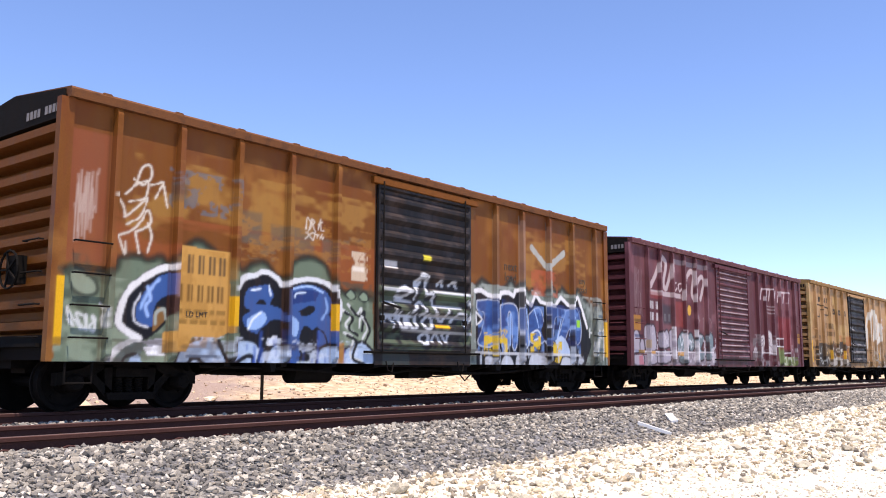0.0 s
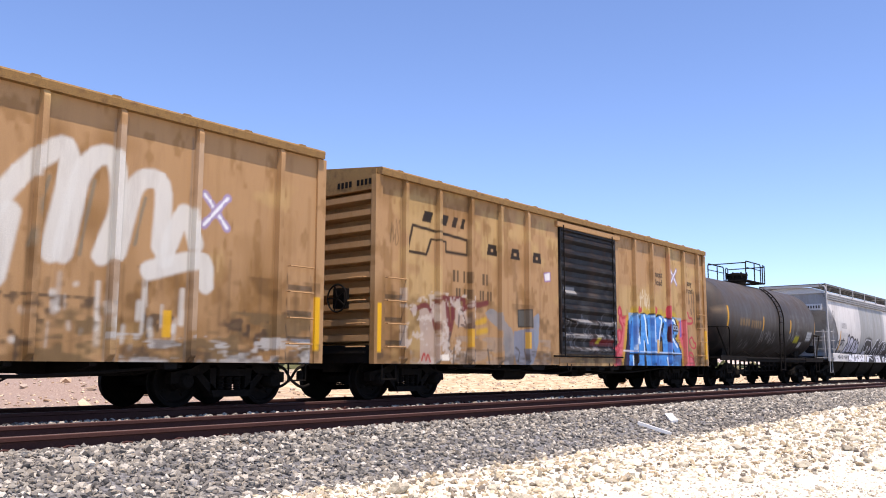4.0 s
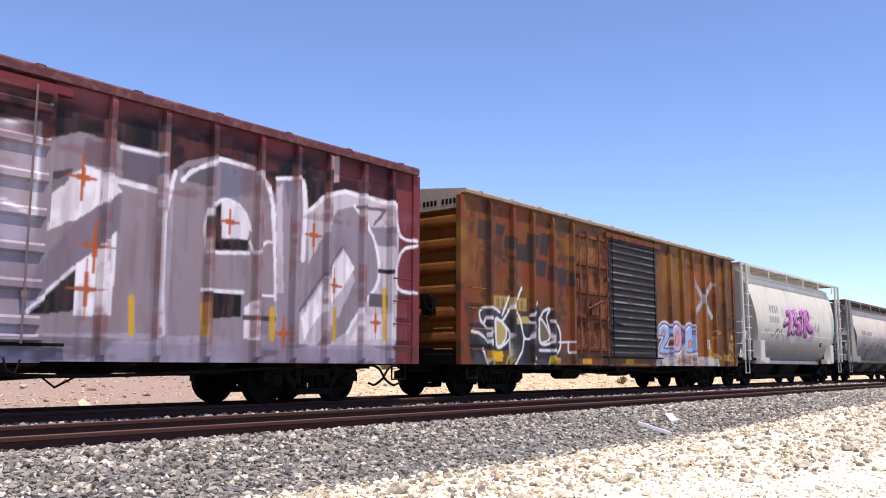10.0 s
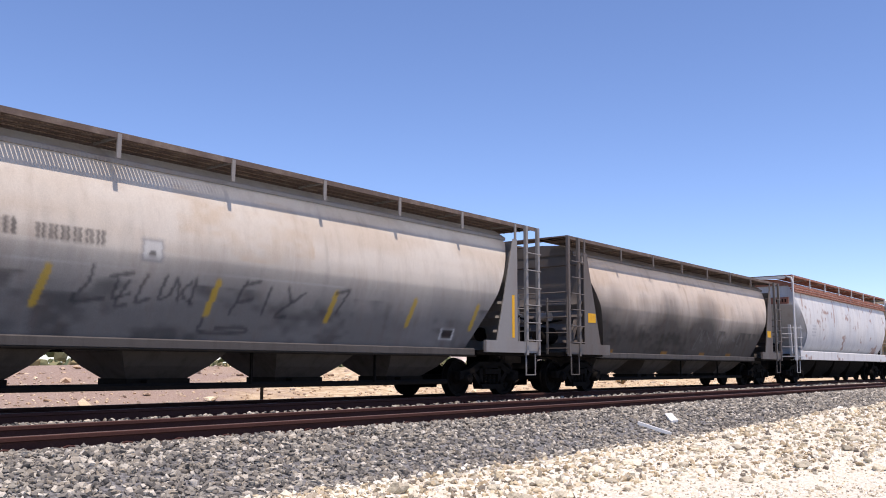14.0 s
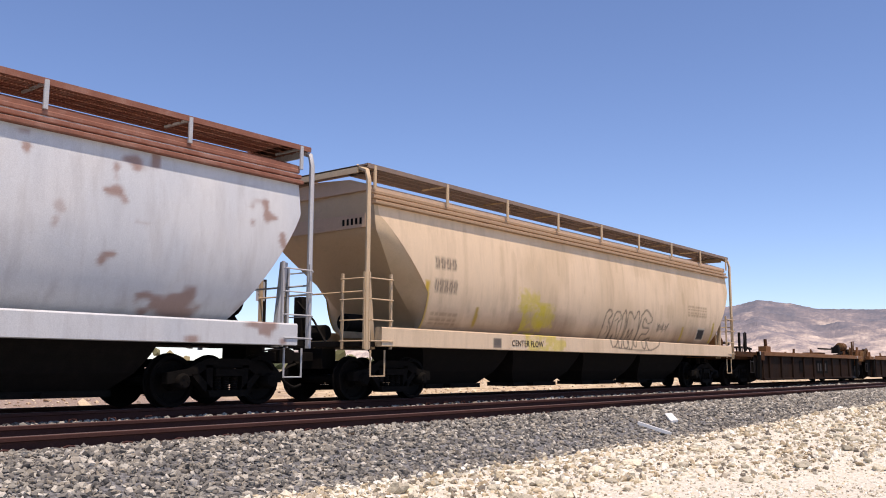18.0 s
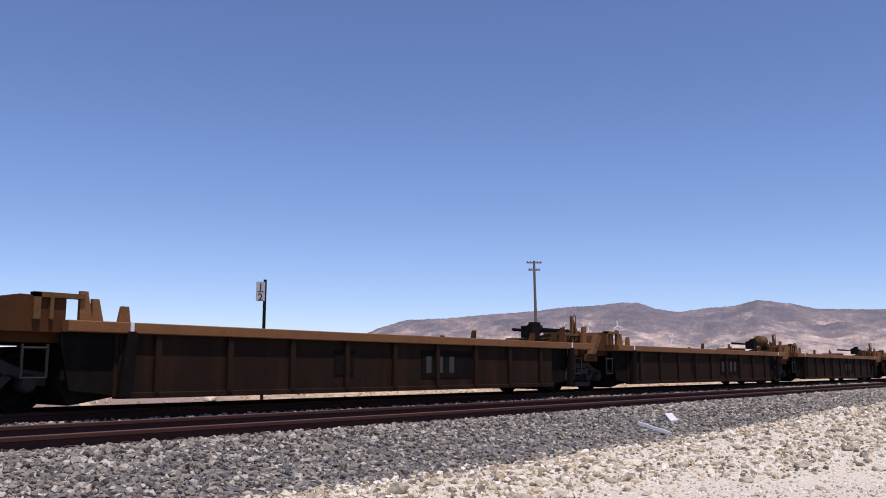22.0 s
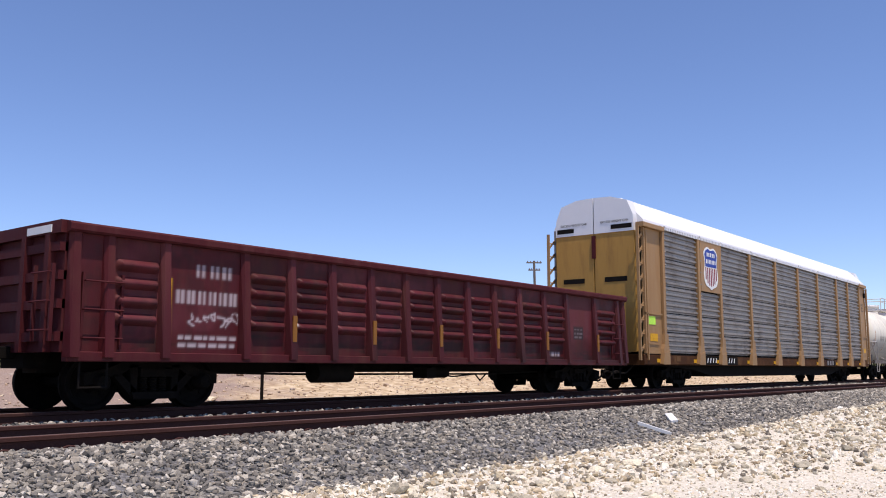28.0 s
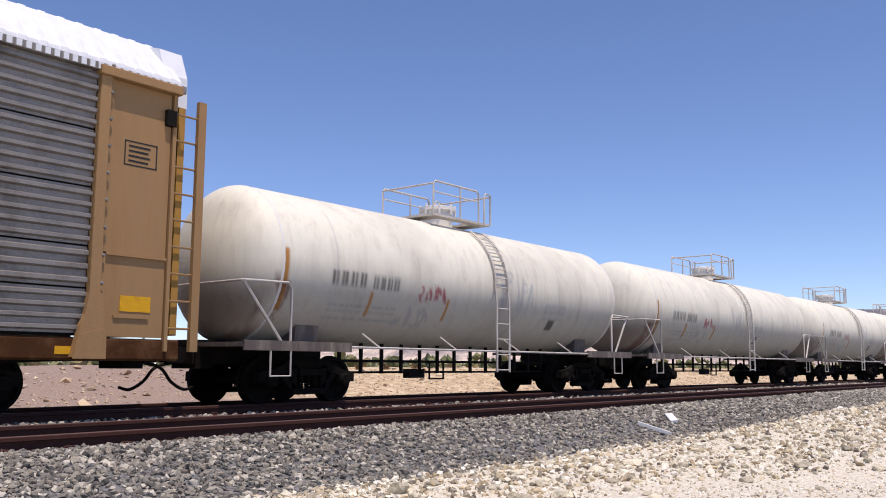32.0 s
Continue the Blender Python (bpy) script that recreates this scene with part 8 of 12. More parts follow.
def paint_maroon(L):
    cv = Canvas(L, 4.7, MAROON, seed=20)
    weather(cv, rgb("532a31"), rgb("86595f"), 21)
    w = rgb("b8a8a8")
    for pts in ([(1.35, 3.1), (1.75, 3.5), (2.15, 4.1)], [(2.15, 4.1), (2.5, 3.9), (2.3, 3.3), (2.45, 3.1), (2.75, 3.5), (2.95, 4.0)], [(3.7, 2.9), (4.0, 3.5), (4.35, 3.8), (4.6, 3.7), (4.45, 3.1), (4.6, 2.9)], [(4.6, 2.9), (4.95, 3.5), (5.3, 3.7), (5.45, 3.5), (5.15, 2.95)]):
        cv.stroke(curve(pts), 0.17, w, 0.02, 0.9)
    for x in (3.1, 3.45):
        cv.stroke(curve([(x + 0.15, 3.35), (x - 0.05, 3.3), (x + 0.02, 3.1), (x + 0.2, 3.18)]), 0.06, w)
    cv.rect(1.28, 3.55, 2.86, 3.0, w, 0.85)
    for x in (3.05, 3.9, 4.8):
        cv.rect(x, x + 0.75, 3.95, 4.1, rgb("8f7f80"), 0.8)
    cv.marks(1.12, 2.42, 3, 0.29, 0.24, CHALK, 0.55)
    cv.marks(1.12, 2.08, 6, 0.29, 0.24, CHALK, 0.55, skip=(3,))
    cv.rect(1.95, 2.8, 2.0, 2.6, (0.035, 0.035, 0.045), 0.8, 0.1)
    cv.rect(2.9, 3.7, 1.95, 2.75, rgb("8e3a36"), 0.6, 0.08)
    cv.rect(1.1, 2.0, 2.75, 2.95, rgb("8e3a36"), 0.5, 0.05)
    cv.stroke([(4.19, 2.5), (4.2, 2.53)], 0.3, rgb("c99a3a"))
    maroon_foot(cv)
    tag(cv, 0.3, 0.8, 2.0, 3.6, 5, rgb("8f7f80"), 0.02, 24, 0.6)
    tag(cv, 4.7, 6.2, 1.8, 2.4, 4, rgb("a89a9a"), 0.02, 25, 0.6)
    cv.rect(0.2, 0.65, 1.75, 2.2, rgb("b07a30"), 0.8)
    # door ribs with the paint rubbed off their edges
    for i in range(16):
        z = 1.0 + (i + 0.3) * 3.12 / 16
        if i not in (7, 13):
            cv.rect(6.75, 9.5, z - 0.009, z + 0.009, rgb("d8d0d0"), 0.9)
    cv.blotch(rgb("4a262c"), (10, 6), 0.5, 0.65, 0.7, (6.5, 9.6, 1.0, 4.1))
    # behind the door: plain slanted bars where a slogan stands, pale blots, green foot
    for i, x in enumerate((11.0, 11.35, 11.6, 11.95, 12.6, 13.0, 13.35, 13.7, 14.1)):
        cv.stroke([(x, 3.32), (x + 0.18, 3.72)], 0.1, rgb("c0b0b2"), 0.015, 0.9)
    for a, b in ((11.2, 12.4), (13.1, 14.6)):
        cv.stroke([(a, 3.72), (b, 3.78)], 0.07, rgb("c0b0b2"))
    cv.lines(11.4, 12.6, 3.05, 3, rgb("a39496"), 0.05, 0.13)
    cv.rect(13.0, 14.6, 1.4, 2.7, rgb("8c3c40"), 0.65, 0.12)
    cv.rect(12.7, 13.3, 1.5, 1.85, CHALK)
    cv.rect(12.74, 13.0, 1.54, 1.81, MAROON)
    cv.rect(13.02, 13.26, 1.54, 1.81, MAROON)
    cv.rect(15.3, 15.7, 1.7, 2.1, rgb("a8742e"), 0.9)
    return cv


def rail_logo(cv, x, z, ink):
    """A bent ribbon outline with plain slanted bars above and beside it."""
    r = [(x, z), (x + 0.15, z + 0.55), (x + 2.0, z + 0.45), (x + 2.0, z + 0.12), (x + 1.25, z + 0.12), (x + 1.25, z + 0.33), (x + 0.75, z + 0.33), (x + 0.6, z - 0.02), (x, z)]
    cv.stroke(r, 0.06, ink)
    for i, w in enumerate((0.28, 0.3, 0.14, 0.12)):
        a = x + 0.45 + (0, 0.52, 1.0, 1.3)[i]
        cv.poly([(a, z + 0.68), (a + w, z + 0.68), (a + w + 0.08, z + 0.9), (a + 0.08, z + 0.9)], ink)
    for i in range(3):
        a = x + 2.75 + 0.95 * i
        cv.poly([(a, z + 0.2), (a + 0.4, z + 0.2), (a + 0.36, z + 0.46), (a + 0.06, z + 0.46)], ink)
        cv.rect(a + 0.15, a + 0.25, z + 0.28, z + 0.36, YELLOWBOX)


def blue_piece(cv):
    """Fat leaning blue letters with black shadows and white glints, on pink clouds with a yellow rim."""
    red, pink, dk, blue = rgb("b23844"), rgb("cc6468"), rgb("0e0f18"), rgb("3f8ace")
    lined(cv, [(10.00, 2.00), (10.14, 2.21), (10.19, 2.06), (10.56, 2.12), (10.61, 1.98), (10.51, 1.35), (10.39, 0.74), (10.09, 0.66), (9.79, 0.66), (9.76, 1.21), (9.97, 1.33), (10.10, 1.56), (10.18, 1.79)], pink, red, 0.08)
    cv.blotch(red, (4, 3), 0.4, 0.6, 0.5, (9.6, 10.9, 0.7, 1.2))
    for c in ([(9.98, 2.31), (10.05, 2.36), (10.13, 2.28), (10.13, 2.15), (10.02, 2.11), (9.96, 2.20)], [(9.90, 1.68), (10.05, 1.72), (10.12, 1.56), (10.04, 1.36), (9.93, 1.44)], [(9.77, 1.27), (9.90, 1.28), (9.95, 1.16), (9.85, 1.07), (9.76, 1.10)]):
        lined(cv, c, pink, red, 0.07)
    lined(cv, [(13.91, 2.05), (14.56, 2.18), (14.54, 1.73), (14.53, 1.14), (15.05, 0.96), (15.13, 0.66), (14.17, 0.66)], pink, red, 0.05)
    for c in ([(14.51, 2.41), (14.75, 2.43), (14.86, 2.28), (15.07, 2.26), (15.10, 2.12), (14.89, 2.08), (14.60, 2.12)], [(14.85, 1.58), (15.03, 1.65), (15.15, 1.50), (15.31, 1.44), (15.26, 1.30), (15.02, 1.31), (14.85, 1.45)], [(14.79, 1.15), (15.05, 1.10), (15.11, 0.76), (14.85, 0.70)]):
        flow(cv, c + [c[0]], 0.07, red)
    flow(cv, [(14.14, 1.66), (14.33, 1.73), (14.27, 1.56)], 0.05, red)
    flow(cv, [(10.27, 1.92), (10.38, 1.87), (10.30, 1.85)], 0.05, red)
    body = [(10.53, 1.99), (10.70, 2.12), (10.91, 2.26), (11.15, 2.28), (11.26, 2.20), (11.35, 2.25), (11.62, 2.29), (11.76, 2.21), (11.91, 2.27), (12.24, 2.29), (12.32, 2.18), (12.52, 2.29), (12.75, 2.28), (12.90, 2.14), (13.01, 2.21), (13.19, 2.21), (13.26, 2.16), (13.41, 2.28), (13.71, 2.24), (13.87, 2.07), (13.90, 1.86), (13.85, 1.63), (13.69, 1.58), (13.98, 1.41), (14.17, 1.17), (14.22, 0.64), (10.20, 0.65), (10.33, 1.10), (10.46, 1.58)]
    cv.stroke(body + [body[0]], 0.3, rgb("b89a28"), 0.12, 0.8)
    for c in ([(11.24, 2.36), (11.29, 2.45), (11.39, 2.43), (11.42, 2.32), (11.26, 2.28)], [(12.27, 2.44), (12.37, 2.50), (12.49, 2.44), (12.44, 2.31), (12.30, 2.32)], [(13.11, 2.45), (13.24, 2.56), (13.38, 2.48), (13.34, 2.27), (13.14, 2.23)]):
        lined(cv, c, rgb("c04a50"), red, 0.04)
    lined(cv, body, dk, bend=1)
    cv.poly([(10.66, 1.99), (10.77, 2.07), (10.72, 1.52), (10.56, 1.04), (10.52, 0.66), (10.34, 0.66), (10.44, 1.12), (10.59, 1.59)], rgb("2b2350"), 0.8)
    cv.poly([(10.81, 2.09), (10.99, 2.22), (11.21, 2.18), (11.31, 2.00), (11.41, 2.20), (11.66, 2.25), (11.75, 2.12), (11.87, 2.22), (12.19, 2.24), (12.28, 2.11), (12.46, 2.20), (12.71, 2.24), (12.82, 2.12), (13.00, 2.18), (13.17, 2.15), (13.28, 2.11), (13.44, 2.22), (13.70, 2.17), (13.80, 1.97), (13.78, 1.68), (13.52, 1.82), (13.41, 1.71), (13.91, 1.40), (14.10, 1.13), (14.13, 0.66), (10.55, 0.66), (10.60, 1.12), (10.73, 1.67)], blue)
    cv.blotch(rgb("2f6cb4"), (4, 10), 0.48, 0.66, 0.7, (10.6, 14.2, 0.7, 2.1))
    cv.blotch(rgb("62a8de"), (4, 10), 0.5, 0.66, 0.6, (10.6, 14.2, 1.4, 2.2))
    gaps = ([(10.99, 1.47), (10.91, 1.13), (11.06, 1.12)], [(11.29, 2.09), (11.36, 2.01), (11.33, 1.55), (11.26, 1.34), (11.21, 1.54)], [(11.57, 1.52), (11.50, 1.15), (11.72, 1.07), (11.63, 1.40)], [(11.75, 2.10), (11.80, 2.01), (11.81, 1.49), (11.76, 1.39), (11.72, 1.74)], [(12.26, 2.09), (12.34, 2.02), (12.23, 1.53), (12.18, 1.46), (12.22, 1.77)], [(12.68, 1.62), (12.78, 1.56), (12.83, 1.10), (12.56, 1.09), (12.61, 1.36)], [(12.87, 2.06), (12.94, 2.00), (12.80, 1.67), (12.75, 1.77)], [(13.24, 2.02), (13.31, 1.97), (13.24, 1.58), (13.38, 1.42), (13.18, 1.45), (13.12, 1.65)], [(13.45, 1.34), (13.61, 1.21), (13.69, 1.07), (13.53, 1.01), (13.41, 1.15)], [(10.85, 1.04), (11.09, 1.04), (11.09, 0.66), (10.87, 0.66)], [(11.51, 1.02), (11.63, 1.02), (11.69, 0.66), (11.56, 0.66)], [(12.20, 0.98), (12.27, 0.75), (12.37, 0.70), (12.31, 0.87)], [(13.02, 0.93), (13.16, 0.75), (13.22, 0.82)])
    for c in gaps:
        lined(cv, c, dk)
    cv.poly([(12.64, 1.45), (12.75, 1.45), (12.74, 1.13), (12.62, 1.13)], rgb("7a6038"))
    for q in ([(10.60, 1.06), (14.16, 1.08)], [(11.31, 2.06), (11.27, 1.38)], [(11.76, 2.08), (11.78, 1.41)], [(12.30, 2.09), (12.20, 1.49)], [(12.82, 2.12), (12.57, 1.18)]):
        cv.stroke(q, 0.045, dk)
    for q in ([(11.02, 2.18), (11.11, 2.06), (11.19, 1.70), (11.26, 1.38)], [(11.59, 2.21), (11.67, 1.99), (11.69, 1.72), (11.80, 1.39)], [(12.08, 2.19), (12.16, 1.94), (12.16, 1.46)], [(12.63, 2.19), (12.77, 2.09), (12.64, 1.71), (12.54, 1.37), (12.51, 1.16)], [(12.99, 2.13), (13.09, 2.10)], [(13.42, 2.15), (13.69, 2.11), (13.78, 1.97)], [(13.37, 1.68), (13.67, 1.47), (13.91, 1.30)], [(10.99, 1.49), (10.92, 1.21)], [(11.54, 1.43), (11.57, 1.15)], [(10.82, 0.97), (10.85, 0.70)], [(13.13, 0.95), (13.18, 0.71)]):
        cv.stroke(curve(q, 5), 0.07, rgb("d4e8f6"))
    cv.stroke([(10.22, 1.14), (11.01, 1.13)], 0.03, rgb("d8d0d0"))
    cv.stroke([(11.27, 1.13), (14.16, 1.11)], 0.03, rgb("bcd4ec"))
    drips(cv, 10.6, 14.0, 0.7, 1.0, rgb("1f5aa8"), 26, 47, 0.9, 0.05)
    cv.poly([(13.58, 2.02), (13.96, 2.00), (13.98, 1.77), (13.59, 1.79)], INK)
    for c in ([(13.62, 1.97), (13.75, 1.96), (13.75, 1.85), (13.62, 1.86)], [(13.79, 1.96), (13.94, 1.95), (13.94, 1.84), (13.80, 1.85)]):
        cv.stroke(c + [c[0]], 0.025, rgb("a8b8c8"))
    cv.lines(13.72, 14.12, 1.5, 2, INK, 0.03, 0.07)


def yellow_foot(cv, second):
    """Old ragged paint along the foot of the yellow cars."""
    if second:
        wine, pk = rgb("6a2c2c"), rgb("b39f90")
        for c in ([(1.28, 1.80), (1.55, 1.90), (1.66, 1.75), (1.81, 1.36), (1.87, 0.74), (1.37, 0.74), (1.32, 1.34)], [(1.72, 1.83), (1.88, 2.00), (2.13, 2.04), (2.24, 1.71), (2.26, 1.06), (1.93, 1.05)], [(2.45, 1.89), (2.77, 1.99), (2.90, 1.75), (2.87, 1.54), (2.51, 1.56)]):
            lined(cv, c, pk, None, alpha=0.75)
        for q in ([(1.07, 1.80), (1.24, 1.87), (1.51, 1.93), (1.68, 1.79), (1.81, 1.48)], [(1.66, 1.83), (1.83, 2.04), (1.96, 2.12), (2.30, 2.12), (2.76, 2.13), (2.79, 1.98)], [(2.19, 2.01), (2.27, 1.55)], [(2.36, 2.03), (2.38, 1.64), (2.31, 1.39)], [(2.77, 1.91), (3.05, 2.03), (3.35, 2.04), (3.66, 2.10)], [(2.42, 1.72), (2.42, 1.90)]):
            flow(cv, q, 0.12, wine, 0.03, 0.9)
        for q in ([(2.59, 1.52), (2.68, 1.90), (2.91, 1.54), (2.97, 1.84), (3.06, 1.55)], [(2.70, 1.57), (2.91, 1.51), (3.18, 1.55)], [(1.91, 1.53), (2.02, 1.06)], [(2.31, 1.39), (2.24, 1.06), (2.37, 0.98)]):
            flow(cv, q, 0.06, rgb("55453e"), 0.02, 0.8)
        cv.blotch(rgb("c3b5a6"), (8, 12), 0.55, 0.64, 0.7, (0.7, 3.2, 0.75, 2.2))
        for q in ([(3.27, 1.64), (3.57, 1.71)], [(3.30, 1.43), (3.63, 1.48)]):
            cv.stroke(q, 0.12, rgb("c79a1e"), 0.06, 0.8)
        lined(cv, [(3.56, 1.88), (3.87, 1.99), (4.32, 1.75), (4.73, 1.40), (4.70, 0.75), (4.30, 0.75), (4.11, 1.47), (3.73, 1.72)], rgb("7d8488"), None, alpha=0.7)
        lined(cv, [(4.74, 1.49), (5.52, 1.58), (5.75, 1.34), (5.54, 0.76), (4.82, 0.75)], rgb("6c7a8c"), None, alpha=0.8)
        lined(cv, [(5.57, 1.87), (5.83, 1.94), (5.78, 1.25), (5.63, 1.14)], rgb("7d8a98"), None, alpha=0.8)
        cv.poly([(4.89, 2.01), (5.53, 2.04), (5.54, 1.63), (4.90, 1.62)], rgb("55534c"))
        cv.stroke([(4.89, 2.01), (5.53, 2.04), (5.54, 1.63), (4.90, 1.62), (4.89, 2.01)], 0.03, rgb("2f2d2a"))
        for q in ([(4.80, 1.12), (4.95, 1.02), (4.88, 0.79)], [(5.16, 1.09), (5.27, 0.77)], [(2.45, 1.07), (2.42, 0.74)], [(2.91, 1.06), (2.85, 0.74)], [(3.20, 1.05), (3.18, 0.75)], [(3.68, 1.06), (3.74, 0.75)]):
            flow(cv, q, 0.05, rgb("4a4038"), 0.02, 0.8)
        lined(cv, [(1.90, 0.91), (2.25, 0.93), (2.29, 0.79), (1.91, 0.79)], rgb("e6dcc8"), bend=1)
        for q in ([(1.37, 0.80), (1.44, 0.93), (1.51, 0.80), (1.57, 0.91), (1.64, 0.78)],):
            flow(cv, q, 0.04, rgb("a83c34"))
        lined(cv, [(6.07, 2.97), (6.35, 3.03), (6.36, 2.82), (6.11, 2.79)], rgb("ddd8d4"), rgb("8a6a9a"), 0.03, 1)
        return
    for c in ([(0.64, 1.63), (1.15, 1.78), (1.91, 1.78), (2.01, 1.43), (1.79, 1.23), (0.64, 1.22)], [(0.66, 1.19), (2.46, 1.21), (2.59, 0.79), (0.65, 0.78)], [(4.61, 1.90), (5.19, 1.93), (5.17, 1.38), (4.59, 1.39)]):
        lined(cv, c, rgb("2c2a28"), None, alpha=0.9)
    cv.blotch(rgb("3a3128"), (5, 9), 0.5, 0.62, 0.8, (0.9, 6.3, 0.75, 1.9))
    for q in ([(0.74, 1.27), (1.05, 1.59), (1.36, 1.31), (1.62, 1.64)], [(0.84, 0.90), (1.36, 1.13), (1.78, 0.84)], [(1.36, 1.03), (1.61, 0.86), (1.90, 1.07)], [(2.23, 0.84), (2.58, 1.16), (2.81, 0.87)]):
        flow(cv, q, 0.06, rgb("a9aca8"), 0.02, 0.8)
    for c in ([(3.05, 1.14), (3.92, 1.13), (3.97, 0.80), (2.92, 0.79)], [(4.23, 1.10), (4.99, 1.14), (4.98, 0.80), (4.30, 0.80)], [(5.16, 1.12), (6.03, 1.10), (6.07, 0.81), (5.26, 0.80)]):
        lined(cv, c, rgb("a9a196"), rgb("54483a"), 0.05)
    cv.blotch(rgb("c6c0b2"), (4, 12), 0.58, 0.68, 0.8, (3.2, 6.3, 0.9, 1.7))
    w = rgb("cdcabf")
    for q in ([(9.54, 1.98), (9.90, 2.85), (10.42, 3.50), (10.82, 3.61), (10.63, 2.20)], [(10.80, 2.21), (11.05, 3.45), (11.49, 3.67), (11.60, 2.96), (11.37, 2.23)], [(11.63, 2.33), (11.88, 3.34), (12.32, 3.41), (12.33, 2.46)], [(12.40, 2.28), (12.73, 3.03), (12.96, 2.58)], [(9.91, 1.83), (10.04, 2.69)], [(12.16, 2.09), (13.07, 2.31), (13.18, 1.94)]):
        flow(cv, q, 0.3, w, 0.05, 0.9)
    for q in ([(11.04, 2.22), (11.21, 3.29)], [(11.89, 2.44), (12.04, 3.17)], [(10.32, 2.27), (10.55, 3.24)]):
        flow(cv, q, 0.05, rgb("75705f"), 0.03, 0.8)
    drips(cv, 10.0, 12.8, 0.9, 2.0, w, 30, 34, 0.7, 0.06)


def paint_yellow(L, second):
    cv = Canvas(L, 4.7, YELLOWBOX, seed=30)
    weather(cv, rgb("7a562a"), rgb("bfa26a"), 41 if second else 31)
    cv.blotch(rgb("5f4424"), (3, 26), 0.52, 0.72, 0.6, (0, L, 0.72, 2.1))
    drips(cv, 0.2, L - 0.2, 0.75, 2.4, rgb("3c2a18"), 60 if second else 110, 46 if second else 36, 0.35, 0.06)
    if second:
        cv.blotch(rgb("8f8a84"), (3, 9), 0.5, 0.62, 0.4, (1.0, 6.3, 0.72, 1.3))
    # black corrugated door with pale scrawls
    d0, d1 = (6.75, 9.8) if second else (6.4, 9.47)
    cv.rect(d0, d1, 0.97, 4.35, (0.013, 0.012, 0.012))
    cv.blotch((0.05, 0.045, 0.04), (9, 5), 0.52, 0.7, 0.6, (d0, d1, 1.0, 4.3))
    tag(cv, d0 + 0.1, d1 - 0.1, 1.1, 2.1, 9, rgb("77767a"), 0.03, 58, 0.7)
    for z in (1.05, 1.42, 1.8):
        cv.blotch(rgb("8c8a88"), (2, 9), 0.5, 0.62, 0.7, (d0 + 0.1, d1 - 0.1, z, z + 0.08))
    cv.rect(d0 + 0.25, d0 + 0.8, 2.55, 2.72, rgb("9a9894"), 0.7, 0.02)
    if second:
        cv.rect(8.3, 9.6, 1.25, 1.42, rgb("8a2a2c"), 0.7, 0.06)
        cv.rect(8.6, 8.8, 1.3, 1.45, rgb("c8b430"), 0.8, 0.04)
    else:
        cv.blotch((0.03, 0.024, 0.02), (3, 18), 0.56, 0.7, 0.8, (0.2, 6.3, 0.72, 1.8))
        cv.blotch((0.03, 0.024, 0.02), (3, 18), 0.6, 0.72, 0.7, (9.6, L - 0.2, 0.72, 1.6))
    rail_logo(cv, 0.9, 3.0, rgb("2c2218"))
    cv.marks(2.4, 2.5, 4, 0.36, 0.24, rgb("3a2c1c"), skip=(2,))
    cv.marks(2.5, 2.14, 5, 0.29, 0.22, rgb("3a2c1c"), skip=(2,))
    tag(cv, 0.35, 0.7, 3.1, 3.6, 4, rgb("55452e"), 0.02, 5, 0.7)
    if second:
        yellow_foot(cv, True)
        blue_piece(cv)
        for p in (((13.5, 3.75), (13.95, 3.3)), ((13.95, 3.75), (13.5, 3.3))):
            cv.stroke(p, 0.13, rgb("8e7c9c"))
            cv.stroke(p, 0.05, CHALK)
        tag(cv, 11.3, 12.0, 2.3, 3.0, 5, rgb("d8ccb0"), 0.025, 48)
        tag(cv, 14.8, 15.9, 2.1, 3.2, 6, rgb("5a4a38"), 0.035, 49)
    else:
        cv.blotch(rgb("4a3a28"), (3, 9), 0.45, 0.6, 0.85, (0.8, 6.4, 0.72, 1.7))
        cv.blotch(rgb("a8622c"), (4, 8), 0.5, 0.65, 0.7, (3.0, 6.4, 1.0, 2.2))
        yellow_foot(cv, False)
        cv.blotch(rgb("6a563a"), (3, 8), 0.45, 0.6, 0.8, (10.5, 15.4, 0.72, 1.5))
        cv.blotch(rgb("b4b0a8"), (3, 8), 0.5, 0.6, 0.8, (11.5, 15.4, 0.72, 1.1))
        for p in (((13.1, 3.4), (13.55, 2.9)), ((13.55, 3.4), (13.1, 2.9))):
            cv.stroke(p, 0.14, rgb("9a88a4"))
            cv.stroke(p, 0.05, CHALK)
    for x in (3.0, 5.28, 12.5):
        cv.rect(x - 0.07, x + 0.07, 1.1, 1.5, YEL, 0.8)
    corner_bars(cv, L)
    return cv


